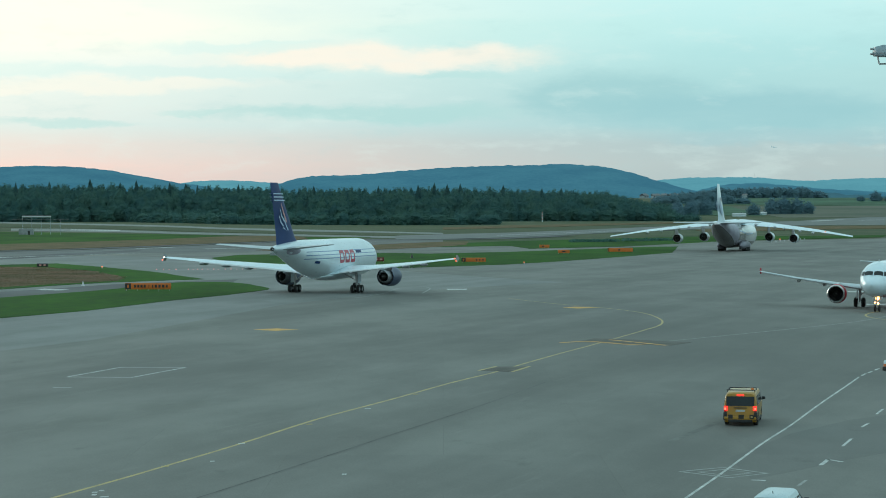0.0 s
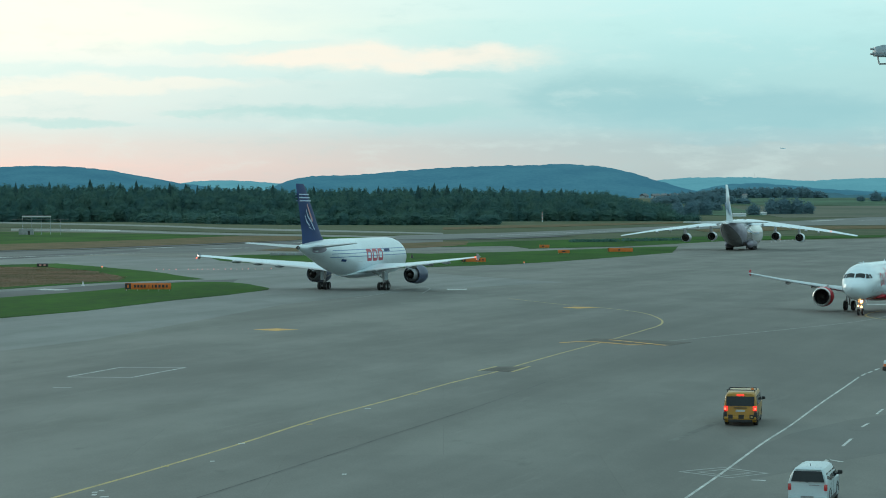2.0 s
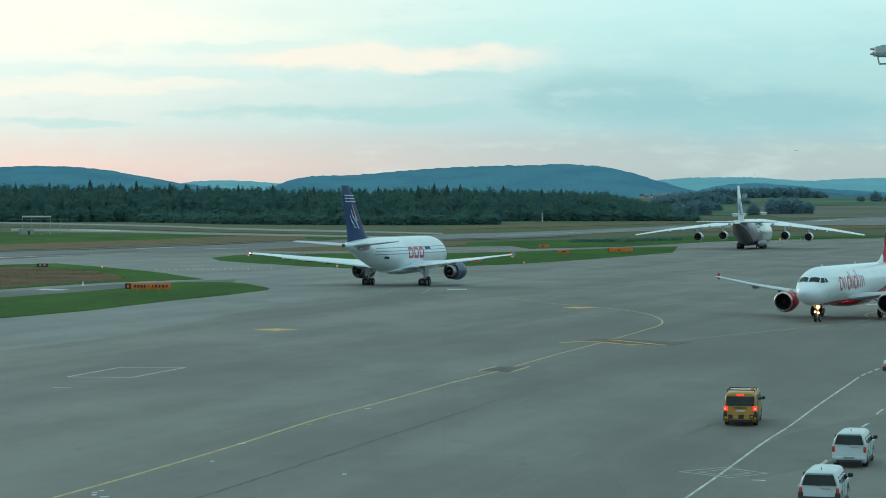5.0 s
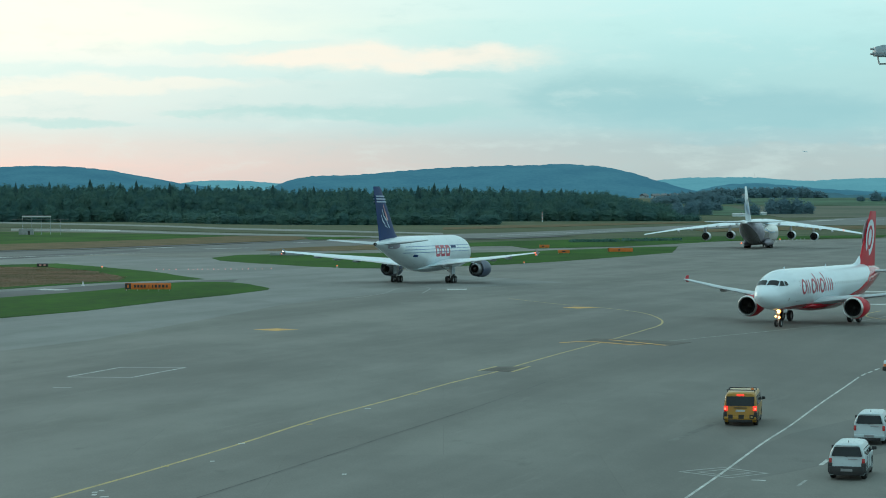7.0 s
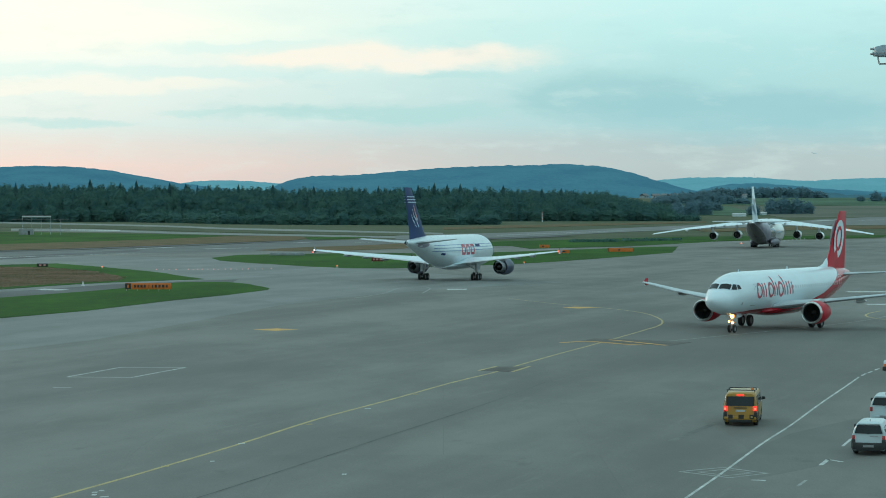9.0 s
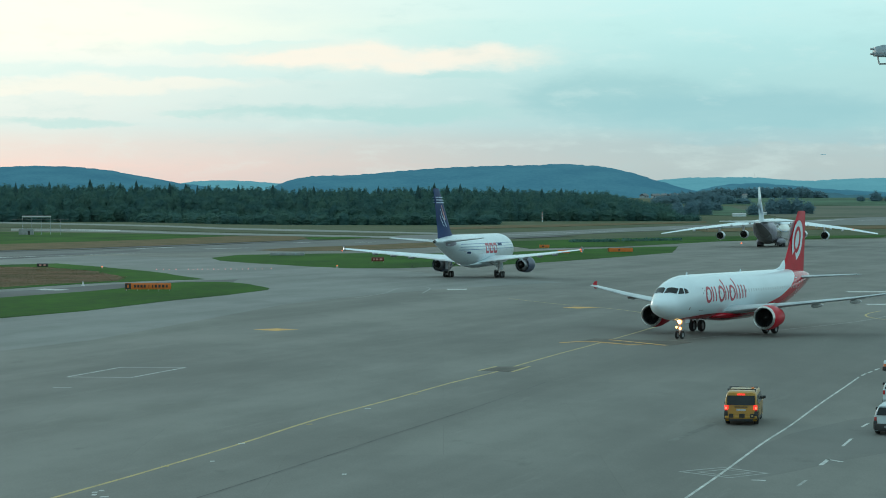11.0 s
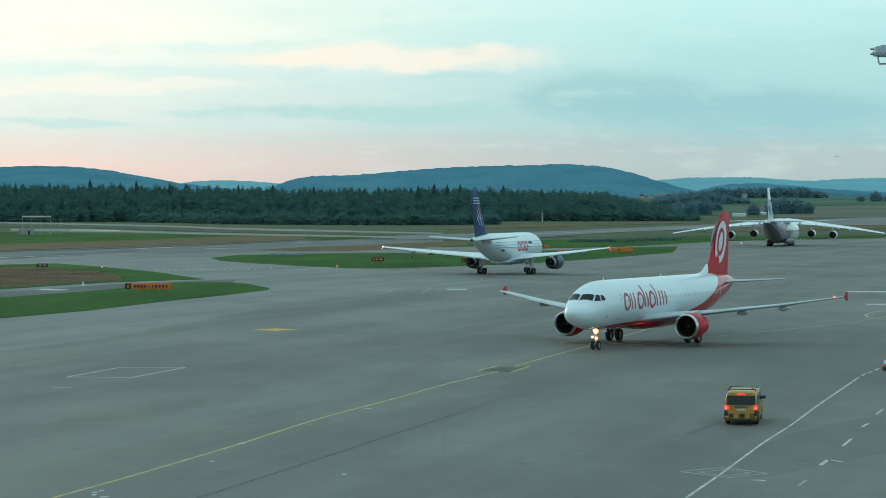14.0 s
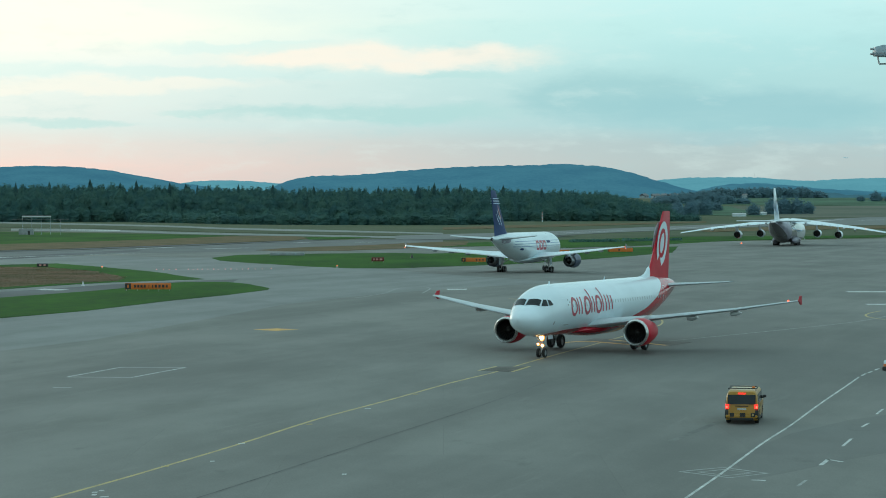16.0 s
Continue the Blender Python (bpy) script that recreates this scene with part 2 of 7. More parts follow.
WHITE = (0.70, 0.79, 0.845)
M = {
    "concrete": paving("apron_concrete", (0.167, 0.165, 0.150), 0.27),
    "asphalt": paving("runway_asphalt", (0.155, 0.16, 0.152), 0.18),
    "pale": paving("pale_concrete", (0.205, 0.215, 0.20), 0.25),
    "slab_dark": paving("darker_concrete", (0.148, 0.147, 0.136), 0.22),
    "taxi": paving("taxiway_asphalt", (0.130, 0.132, 0.128), 0.22),
    "slab_light": paving("paler_concrete", (0.190, 0.195, 0.186), 0.22),
    "rear_grey": surf("purple_grey_paint", (0.33, 0.32, 0.38), 0.5, var=0.15, scale=0.3, spec=0.3),
    "stained": surf("rubber_stained_asphalt", (0.068, 0.072, 0.076), 0.75, var=0.25, scale=0.05, stretch=(0.3, 1, 1)),
    "seal": surf("joint_sealant", (0.085, 0.086, 0.082), 0.75, var=0.35, scale=0.5),
    "faint": surf("faint_tyre_stain", (0.136, 0.136, 0.124), 0.8, var=0.25, scale=0.4),
    "patch": surf("asphalt_repair", (0.092, 0.084, 0.071), 0.8, var=0.3, scale=0.8, bump=0.2),
    "mown": surf("mown_grass", (0.030, 0.092, 0.003), 0.95, var=0.25, scale=0.05, tone=(0.012, 0.051, 0.003), spec=0.1, bump=0.6, bscale=3.0, stretch=(1, 0.35, 1)),
    "field": surf("rough_meadow", (0.092, 0.098, 0.058), 0.95, var=0.3, scale=0.02, tone=(0.054, 0.078, 0.042), spec=0.1, bump=0.6, bscale=2.0, stretch=(0.6, 1.5, 1)),
    "dry": surf("dry_tall_grass", (0.150, 0.100, 0.058), 0.95, var=0.25, scale=0.1, tone=(0.080, 0.078, 0.034), spec=0.1, bump=0.8, bscale=4.0),
    "line_yellow": surf("yellow_marking", (0.47, 0.36, 0.13), 0.7, var=0.2, scale=0.7, tone=(0.30, 0.24, 0.11)),
    "bright_yellow": surf("bright_yellow_marking", (0.62, 0.34, 0.07), 0.7, var=0.15, scale=0.7),
    "line_white": surf("white_marking", (0.50, 0.51, 0.49), 0.7, var=0.3, scale=0.9, tone=(0.28, 0.29, 0.28)),
    "line_worn": surf("worn_white_marking", (0.30, 0.305, 0.29), 0.75, var=0.2, scale=1.2, tone=(0.19, 0.195, 0.185)),
    "orange": surf("orange_sign_face", (0.62, 0.16, 0.02), 0.5, var=0.1),
    "black": surf("black_paint", (0.02, 0.02, 0.022), 0.5, var=0.3),
    "red_sign": surf("red_sign_face", (0.13, 0.014, 0.012), 0.5),
    "steel": surf("galvanised_steel", (0.42, 0.44, 0.45), 0.45, 0.7, var=0.15),
    "lamp_grey": surf("blue_grey_casting", (0.30, 0.36, 0.40), 0.4, 0.2, var=0.1),
    "grey": surf("grey_paint", (0.28, 0.29, 0.30), 0.5, var=0.15),
    "lightgrey": surf("light_grey_paint", (0.55, 0.56, 0.57), 0.42, var=0.12),
    "white": surf("white_paint", WHITE, 0.3, var=0.04, scale=0.3, coat=0.2, grain=0.1),
    "seam": surf("pale_grey_seam", (0.60, 0.68, 0.73), 0.4, var=0.08),
    "wing": surf("grey_white_wing_paint", (0.45, 0.50, 0.53), 0.36, var=0.1, scale=0.4, coat=0.1),
    "red": surf("red_paint", (0.46, 0.010, 0.026), 0.42, var=0.08, scale=0.5, spec=0.3),
    "navy": surf("navy_paint", (0.006, 0.032, 0.135), 0.5, var=0.12, scale=0.4, spec=0.3),
    "navy_cowl": surf("dark_blue_cowl_paint", (0.035, 0.055, 0.115), 0.4, var=0.15, scale=0.6),
    "nozzle": surf("grey_nozzle_metal", (0.30, 0.31, 0.33), 0.42, 0.6, var=0.2, scale=2),
    "sky_logo": surf("pale_blue_paint", (0.45, 0.56, 0.70), 0.4, var=0.1),
    "logo_red": surf("brick_red_lettering", (0.42, 0.055, 0.085), 0.4, var=0.1),
    "pink": surf("pale_red_paint", (0.60, 0.30, 0.27), 0.4, var=0.1),
    "tyre": surf("tyre_rubber", (0.018, 0.018, 0.018), 0.75, var=0.3, scale=3),
    "chrome": surf("bare_metal", (0.62, 0.62, 0.60), 0.28, 0.95, var=0.1, scale=2),
    "darkmetal": surf("sooty_metal", (0.07, 0.066, 0.06), 0.45, 0.8, var=0.3, scale=2),
    "inside": surf("engine_duct", (0.03, 0.032, 0.035), 0.5, 0.3, var=0.3, scale=2),
    "glass": surf("dark_glass", (0.010, 0.014, 0.017), 0.12, var=0.2, spec=0.35),
    "cabin_glass": surf("cabin_window_glass", (0.30, 0.35, 0.39), 0.3, var=0.15),
    "van_yellow": surf("yellow_vehicle_paint", (0.37, 0.20, 0.012), 0.35, var=0.08, coat=0.2),
    "car_white": surf("white_vehicle_paint", (0.45, 0.54, 0.575), 0.3, var=0.04, coat=0.3, grain=0.1),
    "plastic": surf("black_plastic", (0.022, 0.023, 0.025), 0.55, var=0.25, scale=3),
    "lens_red": surf("red_lamp_lens", (0.45, 0.03, 0.03), 0.2, coat=0.5),
    "brake": glow_mat("lit_brake_lamp", (1.0, 0.03, 0.02), 2.2),
    "brake_core": glow_mat("lit_brake_bulb", (1.0, 0.16, 0.08), 2.2),
    "landing": glow_mat("landing_light", (1.0, 0.62, 0.20), 7.0),
    "landing_halo": glow_mat("landing_light_halo", (1.0, 0.30, 0.04), 1.6),
    "nav_red": glow_mat("red_navigation_light", (1.0, 0.12, 0.05), 3.0),
    "nav_white": glow_mat("white_tail_light", (1.0, 0.85, 0.7), 5.0),
    "amber": glow_mat("amber_edge_light", (1.0, 0.17, 0.05), 2.6),
    "stop_red": glow_mat("red_stop_bar_light", (1.0, 0.40, 0.36), 0.85),
    "bark": surf("bark", (0.06, 0.05, 0.04), 0.9, var=0.3, scale=2, bump=0.5),
    # village walls and roofs are greyed and blued, haze put into their colour
    "wall": surf("haze_tinted_rendered_wall", (0.34, 0.39, 0.42), 0.8, var=0.15),
    "roof": surf("haze_greyed_clay_roof", (0.20, 0.20, 0.205), 0.8, var=0.25),
}


def leaf_mat(name, a, b):
    m = bpy.data.materials.new(name)
    m.use_nodes = True
    N = Nodes(m.node_tree)
    co = N.n("ShaderNodeTexCoord").outputs["Object"]
    geo = N.n("ShaderNodeNewGeometry")
    f = N.math("ADD", N.math("MULTIPLY", N.rise(N.noise(co, 0.07, 3.0), 0.35, 0.65), 0.7), N.math("MULTIPLY", geo.outputs["Random Per Island"], 0.3))
    col = N.mix(f, a, b)
    p = N.n("ShaderNodeBsdfPrincipled")
    N.link(col, p.inputs["Base Color"])
    p.inputs["Roughness"].default_value = 0.85
    p.inputs["Specular IOR Level"].default_value = 0.1
    # leaves let part of the light through
    thin = N.n("ShaderNodeBsdfTranslucent")
    N.link(col, thin.inputs["Color"])
    both = N.n("ShaderNodeMixShader")
    both.inputs[0].default_value = 0.52
    N.link(p.outputs[0], both.inputs[1])
    N.link(thin.outputs[0], both.inputs[2])
    out = N.n("ShaderNodeOutputMaterial")
    N.link(both.outputs[0], out.inputs[0])
    return m


M["dry_blade"] = leaf_mat("dry_grass_stalks", (0.15, 0.145, 0.075), (0.33, 0.215, 0.15))


# ---- mesh helpers ----
def part(name, bm, mat, parent=None, label="", smooth=True, at=None):
    """Links a bmesh as one mesh object, under a thing or a part."""
    bmesh.ops.recalc_face_normals(bm, faces=bm.faces)
    me = bpy.data.meshes.new(name)
    bm.to_mesh(me)
    bm.free()
    return link(name, me, mat, parent, label, smooth, at)


def link(name, me, mat, parent=None, label="", smooth=True, at=None):
    if mat and not me.materials:
        me.materials.append(mat)
    if smooth:
        me.shade_smooth()
        me.set_sharp_from_angle(angle=radians(38))
    ob = new(name, me)
    if parent:
        ob.parent = parent
    if at is not None:
        ob.matrix_basis = at
    return tagged(ob, label)


def thing(name, label, category, m=None, group="", kind=""):
    ob = new(name)
    ob.empty_display_size = 0.3
    if m is not None:
        ob.matrix_basis = m
    return tagged(ob, label, category, group, kind)


def box(bm, c, s, bevel=0.0, taper=1.0):
    vs = []
    for dz in (-1, 1):
        k = taper if dz > 0 else 1.0
        for dx, dy in ((-1, -1), (1, -1), (1, 1), (-1, 1)):
            vs.append(bm.verts.new((c[0] + dx * s[0] / 2 * k, c[1] + dy * s[1] / 2 * k, c[2] + dz * s[2] / 2)))
    fs = [(0, 3, 2, 1), (4, 5, 6, 7), (0, 1, 5, 4), (1, 2, 6, 5), (2, 3, 7, 6), (3, 0, 4, 7)]
    faces = [bm.faces.new([vs[i] for i in f]) for f in fs]
    if bevel:
        edges = list({e for f in faces for e in f.edges})
        bmesh.ops.bevel(bm, geom=edges, offset=bevel, segments=2, affect="EDGES", profile=0.5)
    return bm


def loft(bm, rings, caps=True):
    rows = [[bm.verts.new(p) for p in r] for r in rings]
    n = len(rows[0])
    for a, b in zip(rows, rows[1:]):
        for i in range(n):
            bm.faces.new((a[i], a[(i + 1) % n], b[(i + 1) % n], b[i]))
    if caps:
        bm.faces.new(rows[0][::-1])
        bm.faces.new(rows[-1])
    return bm


def lathe(bm, prof, centre, axis="x", seg=24, caps=False):
    """Turns pairs of (along, radius) about an axis through centre."""
    rings = []
    for s, r in prof:
        ring = []
        for i in range(seg):
            a = 2 * math.pi * i / seg
            u, v = r * math.cos(a), r * math.sin(a)
            d = {"x": (s, u, v), "y": (u, s, v), "z": (u, v, s)}[axis]
            ring.append((centre[0] + d[0], centre[1] + d[1], centre[2] + d[2]))
        rings.append(ring)
    return loft(bm, rings, caps)


def tube(bm, a, b, r0, r1=None, seg=10):
    a, b = Vector(a), Vector(b)
    r1 = r0 if r1 is None else r1
    d = (b - a).normalized()
    s = d.orthogonal().normalized()
    t = d.cross(s)
    rings = [[tuple(p + (s * math.cos(2 * math.pi * i / seg) + t * math.sin(2 * math.pi * i / seg)) * r) for i in range(seg)] for p, r in ((a, r0), (b, r1))]
    return loft(bm, rings)


def smooth01(a, b, x):
    t = min(1.0, max(0.0, (x - a) / (b - a)))
    return t * t * (3 - 2 * t)


def terrain(x, y):
    """The airfield is level, then climbs gently to the woods and the farmland behind."""
    return 4.2 * smooth01(750, 1900, y) + 30 * smooth01(1900, 3400, y)


def sheet(name, pts, z, mat, label, kind="structure", thick=0.05, cell=None):
    """A flat slab with the outline pts, laid on the terrain z metres proud."""
    bm = bmesh.new()
    f = bm.faces.new([bm.verts.new((x, y, 0)) for x, y in pts])
    if cell:
        ys = [p[1] for p in pts]
        y = min(ys) + cell
        while y < max(ys):
            bmesh.ops.bisect_plane(bm, geom=bm.verts[:] + bm.edges[:] + bm.faces[:], plane_co=(0, y, 0), plane_no=(0, 1, 0))
            y += cell
    for v in bm.verts:
        v.co.z = terrain(v.co.x, v.co.y) + z
    top = bm.faces[:]
    r = bmesh.ops.extrude_face_region(bm, geom=top)
    for e in r["geom"]:
        if isinstance(e, bmesh.types.BMVert):
            e.co.z -= thick
    ob = part(name, bm, mat, None, label, smooth=False)
    return tagged(ob, label, "", "", kind)


def ribbon(bm, pts, width, z):
    """A painted line of even width along pts, drawn as a thin strip."""
    pts = [Vector((p[0], p[1], 0)) for p in pts]
    rows = []
    for i, p in enumerate(pts):
        d = (pts[min(i + 1, len(pts) - 1)] - pts[max(i - 1, 0)]).normalized()
        s = Vector((-d.y, d.x, 0)) * width / 2
        zz = terrain(p.x, p.y) + z
        rows.append((bm.verts.new((p.x + s.x, p.y + s.y, zz)), bm.verts.new((p.x - s.x, p.y - s.y, zz))))
    for a, b in zip(rows, rows[1:]):
        bm.faces.new((a[0], a[1], b[1], b[0]))
    return bm


def curve_through(pts, n=6):
    """A smooth line through pts."""
    out = []
    P = [Vector((p[0], p[1], 0)) for p in pts]
    for i in range(len(P) - 1):
        a, b, c, d = P[max(i - 1, 0)], P[i], P[i + 1], P[min(i + 2, len(P) - 1)]
        for k in range(n):
            t = k / n
            out.append(0.5 * ((2 * b) + (c - a) * t + (2 * a - 5 * b + 4 * c - d) * t * t + (3 * b - a - 3 * c + d) * t ** 3))
    out.append(P[-1])
    return [(p.x, p.y) for p in out]


def marking(name, pts, width, mat, label, z=0.026, soft=True):
    bm = bmesh.new()
    ribbon(bm, curve_through(pts) if soft and len(pts) > 2 else pts, width, z)
    return tagged(part(name, bm, mat, None, "", smooth=False), label, "marking", "", "structure")


def ragged(pts, amp=1.2, step=9.0, seed=1):
    """Roughens an outline, as grass grows over a paved edge."""
    rng = random.Random(seed)
    out = []
    for a, b in zip(pts, pts[1:] + pts[:1]):
        d = math.hypot(b[0] - a[0], b[1] - a[1])
        n = max(1, int(d / step))
        for i in range(n):
            t = i / n
            k = amp * (rng.random() - 0.5) if i else 0
            out.append((a[0] + (b[0] - a[0]) * t + k * 0.3, a[1] + (b[1] - a[1]) * t + k))
    return out


# ---- ground, apron, runways ----
def build_ground():
    bm = bmesh.new()
    ys = [-120, 0, 300, 700] + list(range(760, 3500, 60)) + [3600, 4000, 4950]
    xs = [-2600, -1400, -700, -300, 0, 300, 700, 1400, 2600]
    rows = [[bm.verts.new((x, y, terrain(x, y) - 0.06)) for x in xs] for y in ys]
    for a, b in zip(rows, rows[1:]):
        for i in range(len(xs) - 1):
            bm.faces.new((a[i], a[i + 1], b[i + 1], b[i]))
    tagged(part("ground", bm, M["field"], None, "", smooth=True), "rough airfield meadow, green and straw coloured", "ground", "", "structure")


build_ground()
sheet("apron", [(-160, -60), (260, -60), (330, 600), (420, 1000), (230, 1010), (200, 960), (60, 830), (-40, 770), (-130, 690), (-230, 640), (-300, 560), (-200, 300)], 0.02, M["concrete"],
      "worn grey concrete apron with patches and tyre streaks", thick=0.2, cell=40)
sheet("runway", [(-23, 1053), (0, 1098), (35, 1156), (68, 1230), (109, 1340), (156, 1456), (213, 1602), (298, 1879), (374, 2086), (439, 2172), (484, 2196), (343, 1557), (300, 1487), (267, 1492), (232, 1462), (181, 1359), (135, 1258), (95, 1170), (60, 1072), (30, 993), (0, 946), (-20, 933)], 0.17, M["asphalt"],
      "grey asphalt runway with faded markings", thick=0.2, cell=50)
sheet("taxiway_far", [(-440, 2023), (-400, 1982), (-282, 1725), (-193, 1545), (-139, 1402), (-75, 1297), (-26, 1207), (0, 1160), (0, 1108), (-25, 1152), (-70, 1217), (-130, 1317), (-180, 1445), (-261, 1597), (-354, 1754), (-396, 1821)], 0.05, M["pale"],
      "distant pale concrete taxiway before the woods", thick=0.2, cell=50)
sheet("runway_far", [(231.0, 1673.2), (355.1, 2070.2), (449.7, 2226.9), (501.4, 2274.2), (457.8, 2076.4), (413.1, 2045.5), (306.0, 1783.8), (212.4, 1538.5)], 0.05, M["asphalt"], "distant runway running out across farmland", thick=0.2, cell=50)
sheet("runway_strip", [(-271, 1376), (-229, 1357), (-192, 1299), (-152, 1222), (-115, 1162), (-63, 1096), (-36, 1054), (0, 1014), (0, 946), (-35, 1001), (-60, 1039), (-108, 1091), (-143, 1145), (-178, 1202), (-219, 1241), (-250, 1269)], 0.07, M["pale"], "pale concrete strip of the far runway", thick=0.1, cell=50)
sheet("paint_patch", [(-224, 1321), (-209, 1314), (-189, 1286), (-185, 1254), (-204, 1278), (-219, 1290)], 0.09, M["line_white"], "broad white runway marking", thick=0.05)

# lanes and bays of older and newer concrete
sheet("concrete_lane", [(-38.8, 178.2), (-37.5, 185.4), (-32.3, 200.9), (-27.2, 232.6), (-20.4, 278.5), (-11.5, 308.4), (-0.0, 335.4), (20.4, 367.3), (-0.0, 416.2), (-23.2, 489.9), (-53.0, 565.7), (-108.5, 615.9), (-118.2, 543.5)], 0.0225, M["slab_light"], "paler concrete lane along the grass", thick=0.05)
sheet("concrete_bay", [(13.5, 103.4), (18.3, 115.0), (22.6, 122.2), (28.5, 129.1), (24.0, 108.8), (18.9, 102.6), (16.2, 98.8), (13.4, 95.1)], 0.0225, M["slab_dark"], "darker concrete bay on the apron road", thick=0.05)

sheet("taxiway_asphalt", [(-142, 654), (-122, 692), (-103, 746), (-81, 821), (-57, 905), (-35, 950), (0, 946), (0, 799), (-41, 716), (-66, 666), (-95, 632), (-118, 544)], 0.0235, M["taxi"], "darker asphalt taxiway beside the runway grass", thick=0.05)
sheet("rubber_streak", [(-121, 557), (-118, 586), (-114, 613), (-111, 647), (-97, 705), (-87, 745), (-71, 807), (-68, 767), (-82, 704), (-92, 669), (-105, 612), (-108, 577), (-112, 557), (-115, 531)], 0.03, M["stained"], "dark rubber-stained streak along the taxiway", thick=0.02, cell=40)
# grass islands stand a little proud of the paving
G_ISLE = [(-82, 150), (-50.6, 232.4), (-49.2, 243.6), (-42.7, 261.5), (-36.4, 291.6), (-30.8, 311.5), (-26.6, 333.1), (-26.9, 339.4), (-31.9, 359.7), (-36.6, 370.3), (-43.4, 370.7), (-48.5, 359.3), (-50.0, 337.8), (-53.2, 325.8), (-61.1, 302.3), (-75, 262)]
sheet("grass_island", ragged(G_ISLE, 1.0, 6, 3), 0.08, M["mown"], "mown green grass island beside the apron", thick=0.12)
sheet("grass_island", ragged([(-190, 470), (-105.5, 485.0), (-100.5, 497.8), (-90.0, 510.9), (-74.4, 477.8), (-56.0, 431.5), (-42.2, 386.5), (-49.2, 378.9), (-55.7, 369.9), (-62.5, 354.4), (-67.9, 336.1), (-76, 310), (-130, 240)], 1.2, 8, 4),
      0.08, M["mown"], "green grass island partly overgrown with dry tall grass", thick=0.12)
sheet("grass_island", ragged([(-60.4, 573.1), (-57.3, 611.6), (-36.4, 630.8), (-13.8, 637.8), (-3.9, 627), (19.5, 653.3), (70.3, 746.1), (80.5, 751.4), (66.9, 639.7), (47.2, 579.4), (29.4, 529.1), (14.8, 495.3), (2.0, 477.8), (-10.0, 461.4), (-19.5, 462.3), (-30.2, 480.2), (-44.0, 510.9), (-54.7, 538.7)], 2.0, 10, 5),
      0.08, M["mown"], "long mown grass island between taxiways", thick=0.12)
sheet("grass_strip", ragged([(-59, 691), (-53, 729), (-44, 759), (-29, 789), (-14, 842), (0, 877), (10, 883), (9, 798), (0, 760), (-15, 714), (-29, 683), (-45, 669)], 2.0, 10, 6), 0.10, M["dry"],
      "narrow strip of dry reddish brown grass", thick=0.14)
sheet("grass_strip", ragged([(-18.8, 775.0), (26.6, 888.8), (109.3, 1010), (212.7, 1050), (198.3, 992.1), (119.8, 901.3), (86.5, 817.2), (61.3, 753.6), (28, 712), (24, 772), (-6, 750)], 2.0, 12, 7), 0.10, M["mown"],
      "wide green strip between taxiway and runway", thick=0.14, cell=40)
sheet("grass_strip", ragged([(-266, 1224), (-247, 1222), (-191, 1171), (-139, 1118), (-100, 1071), (-108, 1009), (-119, 951), (-135, 899), (-151, 857), (-165, 817), (-172, 791)], 3.0, 15, 8), 0.12, M["mown"],
      "green grass field beside the runway", thick=0.16, cell=40)
sheet("grass_strip", ragged([(-175, 804), (-168, 831), (-153, 871), (-137, 914), (-121, 968), (-109, 1021), (-97, 1061), (-71, 1047), (-60, 995), (-63, 921), (-85, 857), (-100, 803), (-114, 760), (-127, 719), (-140, 694), (-147, 674)], 2.0, 14, 9), 0.135, M["dry"],
      "band of dry brown grass beside the runway", thick=0.1, cell=40)
sheet("grass_strip", ragged([(-64, 1012), (-48, 1023), (-33, 1000), (-45, 960), (-57, 937)], 2.0, 14, 13), 0.14, M["mown"], "narrow tip of green grass between taxiways", thick=0.1, cell=40)
sheet("grass_strip", ragged([(-351, 1613), (-248, 1517), (-174, 1392), (-126, 1271), (-68, 1178), (0, 1079), (0, 1032), (-65, 1119), (-118, 1189), (-158, 1270), (-228, 1399), (-317, 1458)], 3.0, 15, 14), 0.14, M["field"], "olive grass between two pale taxiways", thick=0.1, cell=40)
sheet("grass_strip", ragged([(0, 1398), (45, 1508), (111, 1621), (222, 1853), (205, 1707), (101, 1481), (41, 1363), (0, 1288)], 3.0, 15, 10), 0.14, M["dry"], "dry brown grass beyond the runway", thick=0.1, cell=40)
sheet("grass_strip", ragged([(144, 1257), (191, 1357), (247, 1442), (323, 1465), (293, 1329), (230, 1284), (177, 1217), (141, 1175)], 3.0, 15, 15), 0.14, M["dry"], "dry brown grass on the near side of the runway", thick=0.1, cell=40)


